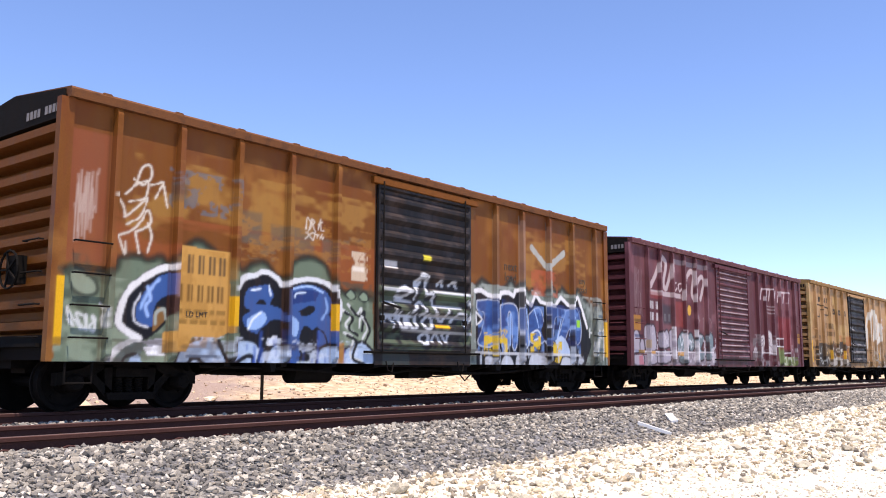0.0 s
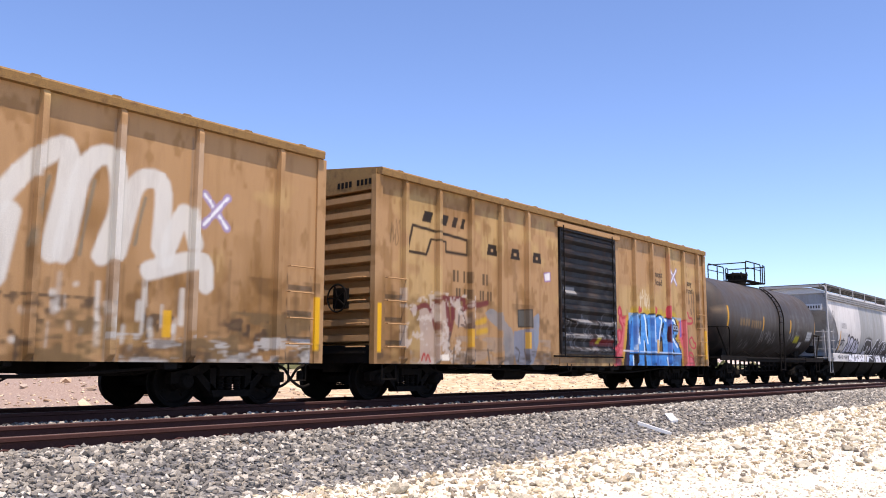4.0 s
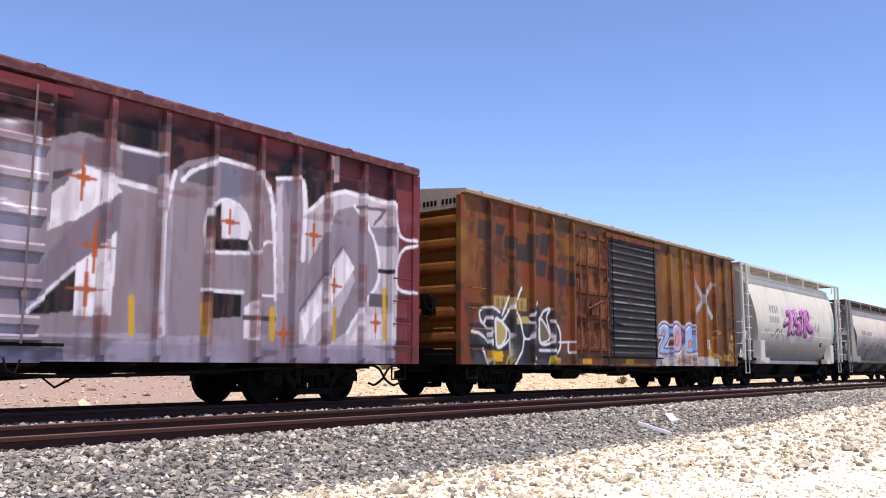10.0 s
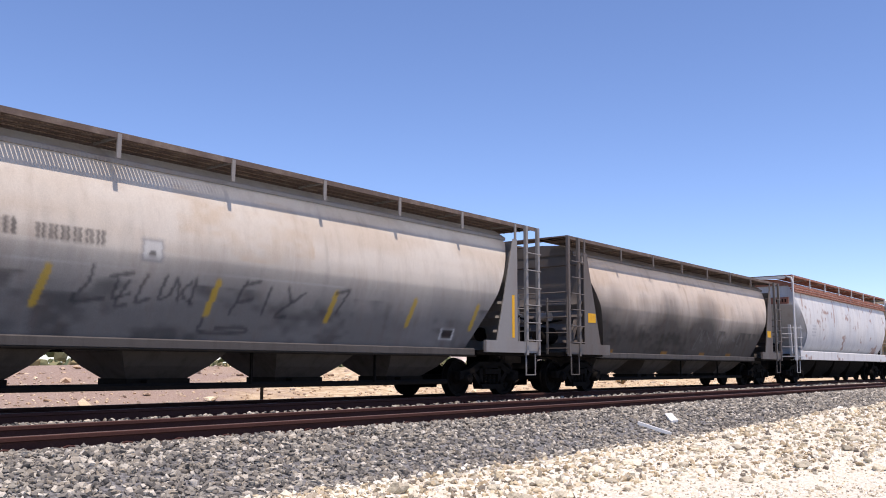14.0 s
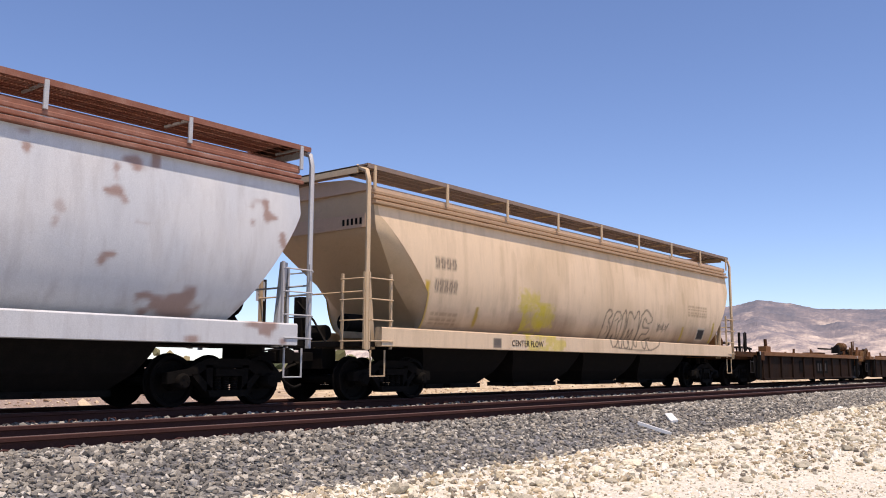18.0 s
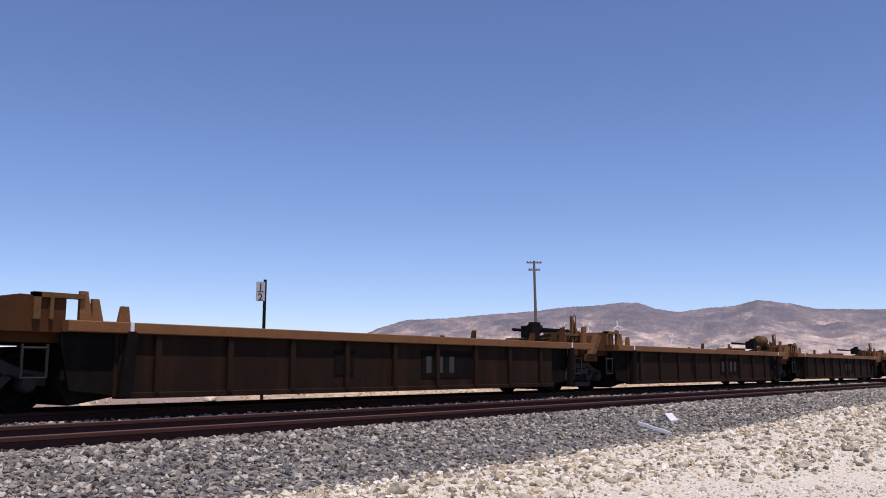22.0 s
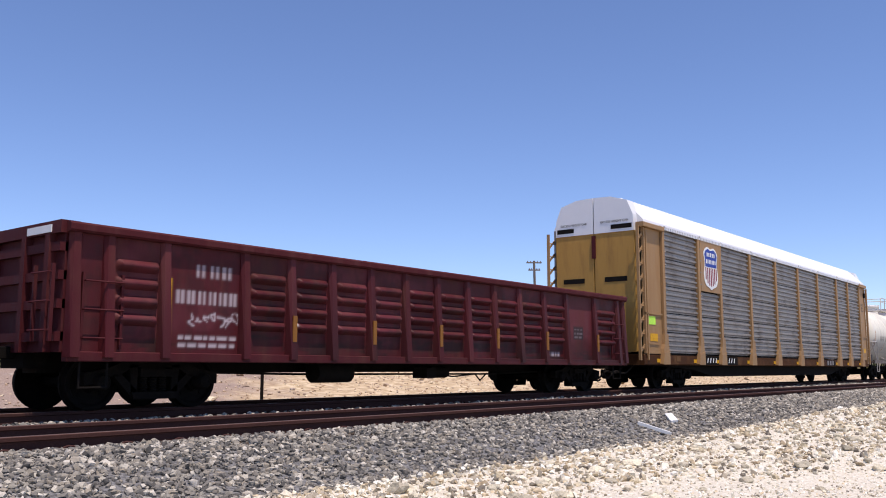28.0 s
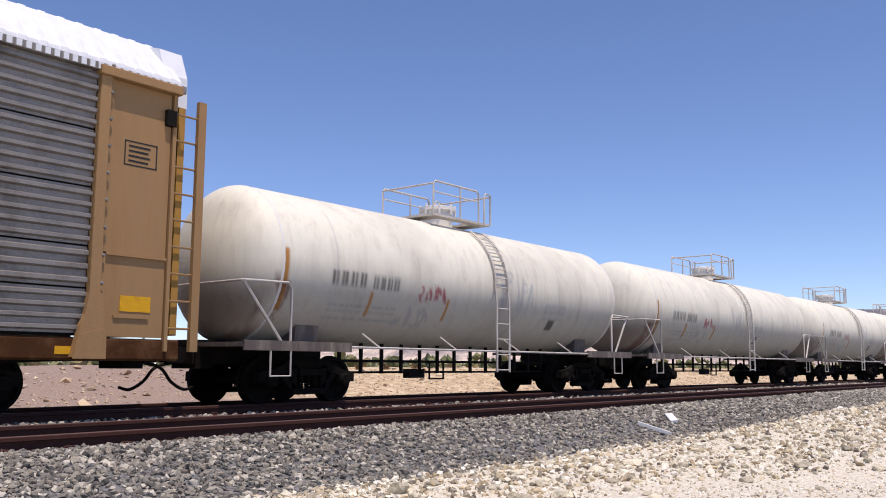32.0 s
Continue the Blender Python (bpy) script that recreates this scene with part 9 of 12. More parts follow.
def silver_front(cv, dk, rim):
    """The leading letter of the silver piece: two blades, a bent arm and a tall leg."""
    a, b, c = rgb("978b97"), rgb("867a88"), rgb("ada1ad")
    for q in ([(2.74, 3.43), (2.56, 3.08), (2.70, 2.91)], [(2.75, 1.60), (2.66, 1.37), (2.81, 1.20)], [(3.92, 3.96), (3.44, 3.82), (3.21, 3.50)], [(3.37, 2.43), (3.85, 2.38), (3.50, 2.25)], [(4.18, 3.80), (4.70, 4.20), (6.16, 4.12), (6.97, 4.14)]):
        flow(cv, q, 0.5, dk, 0.3, 0.75)
    cv.poly([(3.73, 2.37), (4.21, 2.80), (4.50, 1.94), (3.88, 1.63)], dk)
    # pale ground behind the blades
    lined(cv, [(3.42, 3.77), (3.63, 3.83), (3.65, 3.03), (3.61, 2.45), (3.32, 2.50), (3.30, 3.13), (3.36, 3.46)], c, bend=1)
    lined(cv, [(3.27, 2.04), (3.56, 2.16), (3.60, 0.94), (3.29, 0.92)], c, bend=1)
    lined(cv, [(3.83, 3.45), (4.93, 3.48), (4.19, 2.70), (3.84, 2.67)], b, bend=1)
    lined(cv, [(3.85, 2.52), (4.22, 2.71), (4.31, 1.92), (3.86, 2.09)], c, bend=1)
    lined(cv, [(3.72, 1.87), (4.31, 1.92), (5.05, 1.54), (5.07, 0.66), (3.74, 0.66)], a, bend=1)
    for k in (0.2, 0.45, 0.7):
        cv.stroke([(3.55, 0.75 + 1.2 * k), (5.2, 0.72 + 1.2 * k)], 0.04, rgb("c9c1cc"), 0.04, 0.7)
    # blades
    lined(cv, [(2.79, 3.39), (3.33, 3.44), (3.54, 3.55), (3.64, 3.91), (3.81, 3.96), (3.80, 2.41), (3.61, 2.39), (3.62, 2.79), (3.47, 2.99), (3.30, 3.12), (2.80, 3.11)], a, rim, 0.07, 1)
    cv.stroke([(3.70, 3.90), (3.69, 2.46)], 0.05, rgb("7b717f"), 0.05, 0.7)
    lined(cv, [(2.82, 1.56), (3.29, 1.60), (3.52, 1.70), (3.58, 2.20), (3.74, 2.22), (3.74, 0.83), (3.55, 0.80), (3.53, 1.29), (3.25, 1.43), (2.83, 1.40)], a, rim, 0.07, 1)
    # crown and arm
    lined(cv, [(4.15, 3.92), (4.44, 3.97), (4.45, 3.69), (4.83, 3.47), (4.79, 3.40), (4.17, 3.52)], c, bend=1)
    lined(cv, [(4.41, 4.00), (4.87, 4.04), (5.01, 3.94), (5.85, 4.01), (6.45, 3.96), (6.73, 3.40), (6.78, 0.66), (3.82, 0.66), (3.72, 1.36), (4.26, 1.43), (4.99, 1.50), (4.24, 2.04), (4.22, 2.59), (5.00, 3.43), (5.16, 3.69), (4.78, 3.75), (4.99, 3.49), (4.83, 3.45), (4.45, 3.70)], a, bend=1)
    cv.stroke([(4.38, 3.98), (4.84, 4.03), (4.98, 3.93), (5.85, 4.01), (6.45, 3.96), (6.71, 3.40)], 0.1, rgb("ebe8ec"), 0.03)
    cv.stroke([(4.44, 3.95), (4.50, 3.71), (4.86, 3.45)], 0.05, rim)
    cv.poly([(4.71, 3.74), (5.30, 3.75), (5.02, 3.50)], rgb("d6d0d8"))
    cv.stroke([(5.02, 3.46), (4.22, 2.59), (4.24, 2.04), (4.99, 1.50)], 0.07, rim, 0.03)
    cv.poly([(5.02, 3.41), (5.27, 3.66), (6.32, 3.84), (6.59, 3.18), (6.64, 1.64), (6.28, 1.62), (5.75, 3.08), (5.90, 3.14), (5.02, 2.36), (4.29, 2.42), (4.32, 2.58)], rgb("958999"))
    cv.poly([(4.26, 1.38), (4.98, 1.44), (5.03, 1.24), (4.27, 1.18)], rgb("d4ccd6"), 0.8)
    # the cut-out with its pale blade
    cv.poly([(5.07, 2.36), (5.61, 2.73), (5.90, 3.12), (6.13, 2.15), (6.23, 1.75), (5.87, 1.76), (5.46, 1.95)], rgb("d2ccd4"))
    cv.poly([(5.07, 2.36), (5.58, 2.69), (5.74, 2.23), (5.84, 1.81), (5.46, 1.96)], dk)
    cv.stroke([(5.93, 3.15), (5.05, 2.36), (5.84, 1.77)], 0.06, rim, 0.02)
    cv.stroke([(5.90, 3.12), (6.20, 1.83)], 0.05, rgb("857b8a"), 0.04)
    cv.poly([(5.87, 1.76), (6.28, 1.67), (6.21, 1.46), (5.93, 1.55)], rgb("7a4a38"), 0.7)
    lined(cv, [(6.21, 1.08), (6.52, 1.13), (6.72, 0.66), (6.22, 0.66)], c, bend=1)
    # the narrow bar beside it
    lined(cv, [(6.84, 3.80), (7.11, 3.84), (7.14, 4.03), (7.42, 4.02), (7.84, 3.92), (7.89, 2.16), (7.86, 0.66), (6.85, 0.66), (6.87, 1.87)], c, rim, 0.04, 1)
    cv.poly([(7.42, 3.98), (7.88, 3.90), (7.93, 0.66), (7.55, 0.66)], b)
    cv.poly([(6.90, 1.87), (7.50, 1.85), (7.48, 1.22), (6.91, 1.21)], dk, 0.75)
    cv.blotch(rgb("8a6a68"), (2, 26), 0.62, 0.78, 0.4, (2.8, 7.4, 0.8, 3.9))


def silver_rear(cv, dk, rim):
    """The trailing letters of the silver piece, behind and over the door."""
    a, b, c = rgb("877a80"), rgb("72666c"), rgb("a0949a")
    for q in ([(8.40, 3.97), (8.98, 4.18), (9.81, 4.07)], [(10.02, 3.94), (10.92, 4.15), (11.88, 4.14)], [(12.13, 4.08), (13.19, 4.31), (14.62, 4.26)], [(15.54, 4.14), (16.56, 4.66), (18.35, 4.54)]):
        flow(cv, q, 0.5, dk, 0.3, 0.7)
    # dome over the door and the dark oval in it
    lined(cv, [(8.07, 3.35), (8.36, 3.68), (8.88, 3.92), (9.43, 3.86), (9.76, 3.65), (9.84, 3.30), (9.74, 1.28), (8.07, 1.24)], b, bend=1)
    cv.stroke(curve([(8.07, 3.35), (8.36, 3.68), (8.88, 3.92), (9.43, 3.86), (9.76, 3.65)], 4), 0.1, rgb("b3a8ae"), 0.05, 0.8)
    cv.poly(curve([(8.50, 2.43), (8.55, 2.80), (8.88, 2.93), (9.14, 2.79), (9.22, 2.49), (9.22, 1.75), (8.98, 1.33), (8.63, 1.49), (8.50, 1.96)], 3), dk)
    flow(cv, [(8.48, 2.19), (8.55, 1.72), (8.82, 1.33), (9.13, 1.31), (9.33, 1.63)], 0.08, rim)
    cv.poly([(8.71, 1.73), (8.98, 1.86), (8.98, 1.38), (8.78, 1.40)], rgb("a8922c"), 0.6)
    flow(cv, [(8.22, 2.82), (8.78, 3.04), (9.18, 3.04)], 0.08, rgb("bdb2b8"))
    lined(cv, [(9.89, 3.76), (11.03, 3.96), (11.01, 2.65), (10.27, 2.96), (10.01, 3.45)], c, rim, 0.04, 1)
    cv.poly([(10.01, 2.93), (10.35, 2.57), (10.47, 1.29), (10.04, 1.28)], rgb("b4a9af"), 0.8)
    pale, wh, sh = rgb("b8afb4"), rgb("dcd7dc"), rgb("5e5862")
    # smoke over the letters
    flow(cv, [(10.98, 3.91), (11.71, 3.90), (12.24, 3.93), (13.11, 3.83), (13.52, 3.91), (14.06, 4.10)], 0.42, dk, 0.2, 0.8)
    flow(cv, [(14.64, 4.07), (15.13, 3.86), (15.78, 4.12), (16.62, 4.05), (18.18, 4.08)], 0.34, dk, 0.12, 0.8)
    cv.poly([(16.49, 4.52), (16.75, 4.61), (16.76, 4.11), (16.53, 4.03)], rgb("b49a98"), 0.8)
    # the crossed letter
    cv.poly([(11.11, 3.74), (11.62, 3.96), (13.03, 3.90), (13.11, 1.15), (11.01, 1.09), (11.06, 2.55)], a)
    cv.poly([(11.71, 3.90), (12.20, 3.86), (12.22, 3.54), (11.74, 3.49)], sh, 0.7)
    cv.poly([(11.28, 3.20), (11.74, 3.45), (12.23, 3.35), (12.33, 3.20), (11.70, 2.73), (11.22, 2.48)], rgb("dcd5d8"))
    cv.poly([(11.29, 3.33), (11.57, 3.42), (11.50, 3.21), (11.27, 3.01)], dk, 0.8)
    cv.poly([(10.99, 1.33), (11.10, 1.94), (11.70, 2.73), (12.33, 3.18), (12.33, 2.59), (11.69, 2.07), (11.28, 1.57)], rgb("766b75"))
    cv.poly([(11.69, 2.06), (12.29, 2.62), (12.26, 1.39), (11.70, 1.35)], rgb("e2dcdf"))
    cv.poly([(11.03, 1.36), (11.67, 1.99), (11.70, 1.42), (11.14, 1.34)], dk)
    cv.stroke([(11.00, 1.36), (11.66, 2.02)], 0.05, wh)
    cv.poly([(12.29, 3.88), (13.01, 3.88), (13.00, 3.37), (12.32, 3.34)], sh)
    cv.stroke([(12.29, 3.88), (13.01, 3.88)], 0.06, rim)
    cv.stroke([(11.74, 3.45), (12.32, 3.36), (12.96, 3.32)], 0.08, wh)
    cv.stroke([(12.99, 3.52), (13.08, 1.15)], 0.12, wh, 0.02)
    cv.poly([(12.89, 3.22), (12.95, 3.23), (13.03, 1.25), (12.96, 1.25)], sh, 0.5)
    # the letter with two windows
    cv.poly([(13.22, 3.70), (13.42, 3.88), (14.00, 4.07), (14.17, 4.02), (14.76, 3.99), (15.14, 3.66), (15.31, 1.18), (13.20, 1.12)], a)
    cv.poly([(13.34, 3.72), (13.93, 3.99), (13.92, 3.54), (13.43, 3.56)], sh)
    cv.poly([(14.06, 3.98), (14.71, 3.96), (14.81, 3.67), (14.42, 3.45), (14.09, 3.38)], rgb("6c6a7a"))
    flow(cv, [(13.35, 3.56), (13.58, 3.76), (13.95, 3.96), (14.08, 4.02), (14.76, 3.99)], 0.07, rim)
    flow(cv, [(13.22, 3.66), (13.09, 3.07), (13.06, 2.46), (13.12, 1.15)], 0.08, wh)
    cv.poly([(13.83, 3.14), (14.11, 3.29), (14.14, 2.72), (14.68, 2.78), (14.69, 2.57), (13.86, 2.49)], dk)
    cv.poly([(14.11, 3.35), (14.34, 3.35), (14.55, 3.23), (14.70, 2.96), (14.66, 2.77), (14.15, 2.74)], rgb("d6cfd4"))
    flow(cv, [(13.84, 2.48), (13.81, 2.90), (13.87, 3.17), (14.11, 3.35), (14.34, 3.36), (14.57, 3.24), (14.73, 2.92)], 0.05, rim)
    cv.stroke([(13.84, 2.47), (14.69, 2.54)], 0.06, wh)
    flow(cv, [(14.71, 2.73), (14.84, 2.55), (15.05, 2.76), (15.22, 2.78)], 0.05, rim)
    cv.poly([(13.82, 1.85), (14.58, 1.86), (14.59, 1.47), (13.84, 1.40)], dk)
    cv.stroke([(13.80, 1.87), (14.60, 1.88)], 0.06, wh)
    cv.poly([(14.63, 1.63), (14.90, 1.79), (14.93, 1.09), (14.65, 1.12)], rgb("d6cfd4"))
    cv.poly([(14.62, 1.49), (15.31, 1.49), (15.32, 1.42), (14.62, 1.42)], dk, 0.9)
    flow(cv, [(14.86, 3.93), (15.14, 3.61), (15.27, 2.69), (15.32, 1.81)], 0.1, wh)
    cv.poly([(15.46, 1.77), (15.71, 1.71), (15.67, 1.46), (15.44, 1.51)], rgb("3a3038"), 0.9)
    cv.stroke([(14.98, 1.85), (15.71, 1.88)], 0.05, rim)
    # the upright beside it
    cv.poly([(15.23, 3.90), (15.91, 4.01), (16.03, 1.16), (15.35, 1.14)], rgb("8a7e86"))
    cv.poly([(15.25, 3.78), (15.39, 3.84), (15.48, 1.92), (15.32, 1.91)], rgb("b4aab0"))
    cv.poly([(15.43, 3.89), (15.60, 3.92), (15.53, 3.42)], rgb("6c6a7a"))
    cv.stroke([(15.26, 3.91), (15.78, 4.00)], 0.06, rim)
    flow(cv, [(15.78, 3.99), (15.89, 3.88), (15.93, 3.37), (15.90, 2.55)], 0.1, wh)
    cv.poly([(15.91, 4.07), (16.61, 4.30), (16.45, 3.80), (16.03, 3.37)], dk, 0.9)
    # the twisted letter at the end
    cv.poly([(16.00, 3.42), (16.48, 3.81), (16.91, 3.94), (18.35, 3.89), (18.46, 3.26), (18.41, 1.10), (15.87, 1.03), (15.85, 1.55), (16.02, 2.46)], pale)
    cv.poly([(16.02, 2.46), (16.74, 3.57), (17.19, 3.70), (17.62, 3.27), (17.83, 2.85), (17.84, 2.30), (17.41, 1.81), (17.00, 1.28), (16.47, 1.04), (16.27, 1.04), (16.82, 1.59), (17.22, 2.27), (17.12, 2.56), (16.88, 2.90), (16.65, 2.65), (15.98, 1.70), (15.82, 1.74)], rgb("867b83"))
    cv.poly([(16.92, 2.84), (17.21, 2.51), (16.81, 1.99), (16.20, 1.44), (15.97, 1.11), (15.90, 1.53)], rgb("e6e0e3"))
    cv.stroke([(16.88, 2.88), (15.82, 1.59)], 0.05, sh, 0.02)
    cv.stroke([(16.00, 3.42), (16.45, 3.80), (16.91, 3.94), (17.47, 3.92), (18.35, 3.90)], 0.08, wh)
    flow(cv, [(17.19, 3.70), (17.57, 3.35), (17.83, 2.90), (17.86, 2.30), (17.41, 1.78), (17.03, 1.28)], 0.07, wh)
    cv.stroke([(17.25, 3.69), (18.05, 3.74), (17.73, 3.41)], 0.06, sh)
    cv.poly([(17.62, 3.35), (18.39, 3.44), (18.39, 3.02), (17.85, 3.01)], rgb("80757e"))
    cv.poly([(17.85, 2.55), (18.33, 2.57), (18.33, 2.50), (17.86, 2.47)], dk)
    cv.poly([(17.61, 2.05), (18.14, 2.06), (18.14, 1.80), (17.61, 1.80)], rgb("3a3840"), 0.9)
    flow(cv, [(18.38, 3.91), (18.42, 3.48), (18.56, 3.25), (18.98, 3.22)], 0.07, wh)
    flow(cv, [(18.99, 3.13), (18.57, 2.99), (18.40, 2.56), (18.47, 2.21), (18.99, 2.15)], 0.06, rim)
    cv.poly([(17.41, 1.62), (18.21, 1.70), (18.38, 1.21), (17.12, 1.14)], rgb("dcd5d8"), 0.6)
    for q in ([(12.57, 1.65), (12.60, 1.15)], [(13.83, 1.62), (13.85, 1.19)], [(15.24, 1.62), (15.25, 1.14)], [(16.70, 1.69), (16.71, 1.17)], [(18.05, 2.16), (18.07, 1.21)]):
        cv.stroke(q, 0.11, rgb("c89a20"), 0.02, 0.9)


def paint_silver(L):
    cv = Canvas(L, 4.9, KRED, seed=70)
    weather(cv, rgb("562428"), rgb("8c5458"), 71)
    cv.blotch(rgb("b09a98"), (2, 22), 0.5, 0.75, 0.8, (0.2, 7.0, 3.2, 4.3))
    cv.rect(2.3, 2.55, 2.9, 4.3, rgb("b49a90"), 0.8, 0.05)
    tan = rgb("b48a66")
    for x in (0.9, 1.78, 2.6):
        cv.rect(x, x + 0.16, 2.26, 2.88, tan, 0.8, 0.02)
        cv.rect(x + 0.3, x + 0.46, 2.26, 2.88, tan, 0.8, 0.02)
    cv.marks(0.95, 1.68, 6, 0.38, 0.36, rgb("a07a60"), 0.3, skip=(1,), alpha=0.75)
    cv.lines(0.95, 1.6, 1.35, 2, rgb("b8a49a"), 0.06, 0.14)
    cv.lines(1.7, 2.2, 1.35, 2, CHALK, 0.07, 0.15)
    tag(cv, 0.85, 2.1, 3.0, 3.3, 7, rgb("a8a0b0"), 0.035, 72)
    cv.rect(0.85, 1.7, 0.72, 1.0, rgb("8c7c9a"), 0.6, 0.05)
    # huge pale shapes with white rims, smoky black between and above them
    dk, rim = rgb("1a1619"), rgb("dedae0")
    cv.rect(3.9, 18.3, 0.72, 3.6, rgb("857982"), 1, 0.15)
    for x, z, w in ((6.9, 4.1, 0.5), (8.6, 4.15, 0.6), (10.3, 4.1, 0.5), (11.9, 4.05, 0.5), (13.3, 4.2, 0.45), (15.4, 4.15, 0.45), (16.3, 3.8, 0.4), (2.75, 3.4, 0.3), (3.3, 2.75, 0.3), (2.8, 1.2, 0.3)):
        cv.stroke([(x - 0.7, z), (x, z - 0.08), (x + 0.7, z)], w, dk, 0.25, 0.9)
    cv.blotch(rgb("a69dab"), (3, 10), 0.45, 0.7, 0.7, (3.9, 18.3, 0.72, 3.6))

    silver_front(cv, dk, rim)
    silver_rear(cv, dk, rim)
    for x, z, k in ((5.59, 2.67, 0.22), (7.11, 3.4, 0.25), (6.12, 1.84, 0.26), (11.72, 3.32, 0.28), (11.96, 2.35, 0.32), (11.85, 1.73, 0.28), (14.29, 3.02, 0.24), (16.15, 3.02, 0.26), (16.68, 2.14, 0.28), (15.5, 1.22, 0.24), (17.81, 1.5, 0.2)):
        cv.poly([(x - k, z), (x - 0.04, z + 0.04), (x, z + k * 1.6), (x + 0.04, z + 0.04), (x + k, z), (x + 0.04, z - 0.04), (x, z - k * 1.6), (x - 0.04, z - 0.04)], rgb("a8562e"))
    # red shows again along the top and on the posts behind the door
    cv.blotch(rgb("6a3a3a"), (3, 22), 0.55, 0.7, 0.4, (7.4, 18.7, 3.3, 4.4))
    cv.blotch(rgb("7a5450"), (4, 44), 0.62, 0.75, 0.22, (7.4, 18.7, 0.8, 3.6))
    for x in (12.1, 13.0, 13.9, 14.87, 15.7, 16.48, 17.4):
        cv.blotch(rgb("7d4a44"), (9, 2), 0.5, 0.62, 0.7, (x - 0.08, x + 0.08, 0.9, 4.2))
    cv.rect(3.0, 18.4, 0.74, 0.98, rgb("80768a"), 0.5, 0.06)
    cv.blotch(rgb("5e4a50"), (2, 60), 0.6, 0.8, 0.25, (2.8, 18.6, 0.72, 4.2))
    drips(cv, 2.8, 18.6, 0.75, 4.0, rgb("5a5060"), 90, 73, 0.35, 0.06)
    for x in (0.85, 2.3, 3.6, 5.0, 6.2, 9.1):
        cv.rect(x - 0.06, x + 0.06, 1.05, 1.55 if x > 1 else 1.9, YEL)
    return cv


def rusty_strokes(cv):
    """Black shapes with white rims on the rusty boxcar's leading bay."""
    dk = (0.022, 0.022, 0.027)
    for c in ([(0.64, 1.87), (0.77, 1.98), (1.23, 2.00), (1.62, 1.95), (1.93, 1.88), (2.05, 1.58), (1.97, 1.09), (0.73, 1.06), (0.71, 1.51)], [(1.93, 1.84), (2.68, 1.84), (2.75, 1.48), (2.73, 0.75), (2.03, 0.75), (1.97, 1.09)], [(2.68, 2.03), (3.01, 2.24), (3.20, 1.97), (3.62, 2.10), (3.94, 1.83), (4.04, 1.34), (3.91, 0.76), (2.84, 0.75), (2.72, 1.48)], [(0.28, 1.37), (1.08, 1.35), (1.20, 0.74), (0.40, 0.74)]):
        lined(cv, c, dk)
    cv.blotch(rgb("4a4a50"), (5, 12), 0.5, 0.65, 0.6, (0.4, 4.6, 0.75, 2.1))
    lined(cv, [(1.26, 1.75), (1.49, 1.71), (1.69, 1.52), (1.62, 1.26), (1.33, 1.15)], rgb("a8945a"), rgb("d8d8d8"), 0.05)
    lined(cv, [(3.12, 1.82), (3.29, 1.79), (3.61, 1.42), (3.31, 1.26), (3.14, 1.31)], rgb("6a6048"), rgb("d8d8d8"), 0.05)
    lined(cv, [(2.03, 1.84), (2.64, 1.86), (2.67, 1.71), (2.09, 1.68)], rgb("a8945a"), bend=1)
    w = rgb("d4d4d4")
    for q in ([(0.93, 1.52), (0.69, 1.71), (0.65, 1.89), (0.81, 1.99), (1.23, 2.00), (1.43, 1.93)], [(0.79, 1.64), (0.92, 1.77), (1.10, 1.74), (1.12, 1.53), (0.95, 1.40)], [(0.95, 1.40), (1.07, 1.16), (0.71, 1.39), (0.36, 1.45)], [(1.29, 1.16), (1.26, 1.75), (1.53, 1.72), (1.80, 1.98), (2.07, 2.25)], [(1.54, 1.70), (1.85, 1.44), (1.75, 1.26), (1.42, 1.11), (1.29, 1.16)], [(1.83, 1.44), (1.85, 0.88)], [(1.53, 1.85), (1.81, 2.30)], [(1.92, 2.10), (2.24, 1.86), (2.44, 1.38), (2.72, 1.37), (2.80, 1.67), (2.69, 1.75)], [(2.17, 2.26), (2.34, 2.55)], [(2.44, 1.33), (2.33, 1.01), (2.03, 0.70)], [(2.70, 1.89), (2.90, 2.04), (3.03, 2.24)], [(3.12, 1.82), (3.31, 2.03), (3.62, 2.10), (3.45, 1.89), (3.61, 1.52), (3.69, 1.33), (3.52, 1.23), (3.16, 1.25), (3.10, 1.59)], [(3.63, 1.81), (4.01, 1.68), (4.10, 1.24), (3.90, 0.95)], [(4.02, 1.29), (4.68, 1.31)], [(4.48, 1.28), (4.49, 1.06), (4.69, 1.04)], [(3.12, 1.08), (3.90, 1.08)], [(2.83, 0.89), (2.95, 0.71)], [(0.77, 1.07), (1.02, 0.66)]):
        flow(cv, q, 0.06, w)
    for q in ([(1.20, 0.74), (1.30, 0.99), (1.57, 0.92)], [(1.68, 0.75), (1.83, 0.92), (1.90, 0.66)], [(3.54, 0.75), (3.66, 0.93), (3.97, 0.85)]):
        flow(cv, q, 0.05, rgb("a3a870"))
    cv.rect(0.95, 1.55, 0.8, 1.04, YEL, 0.9)


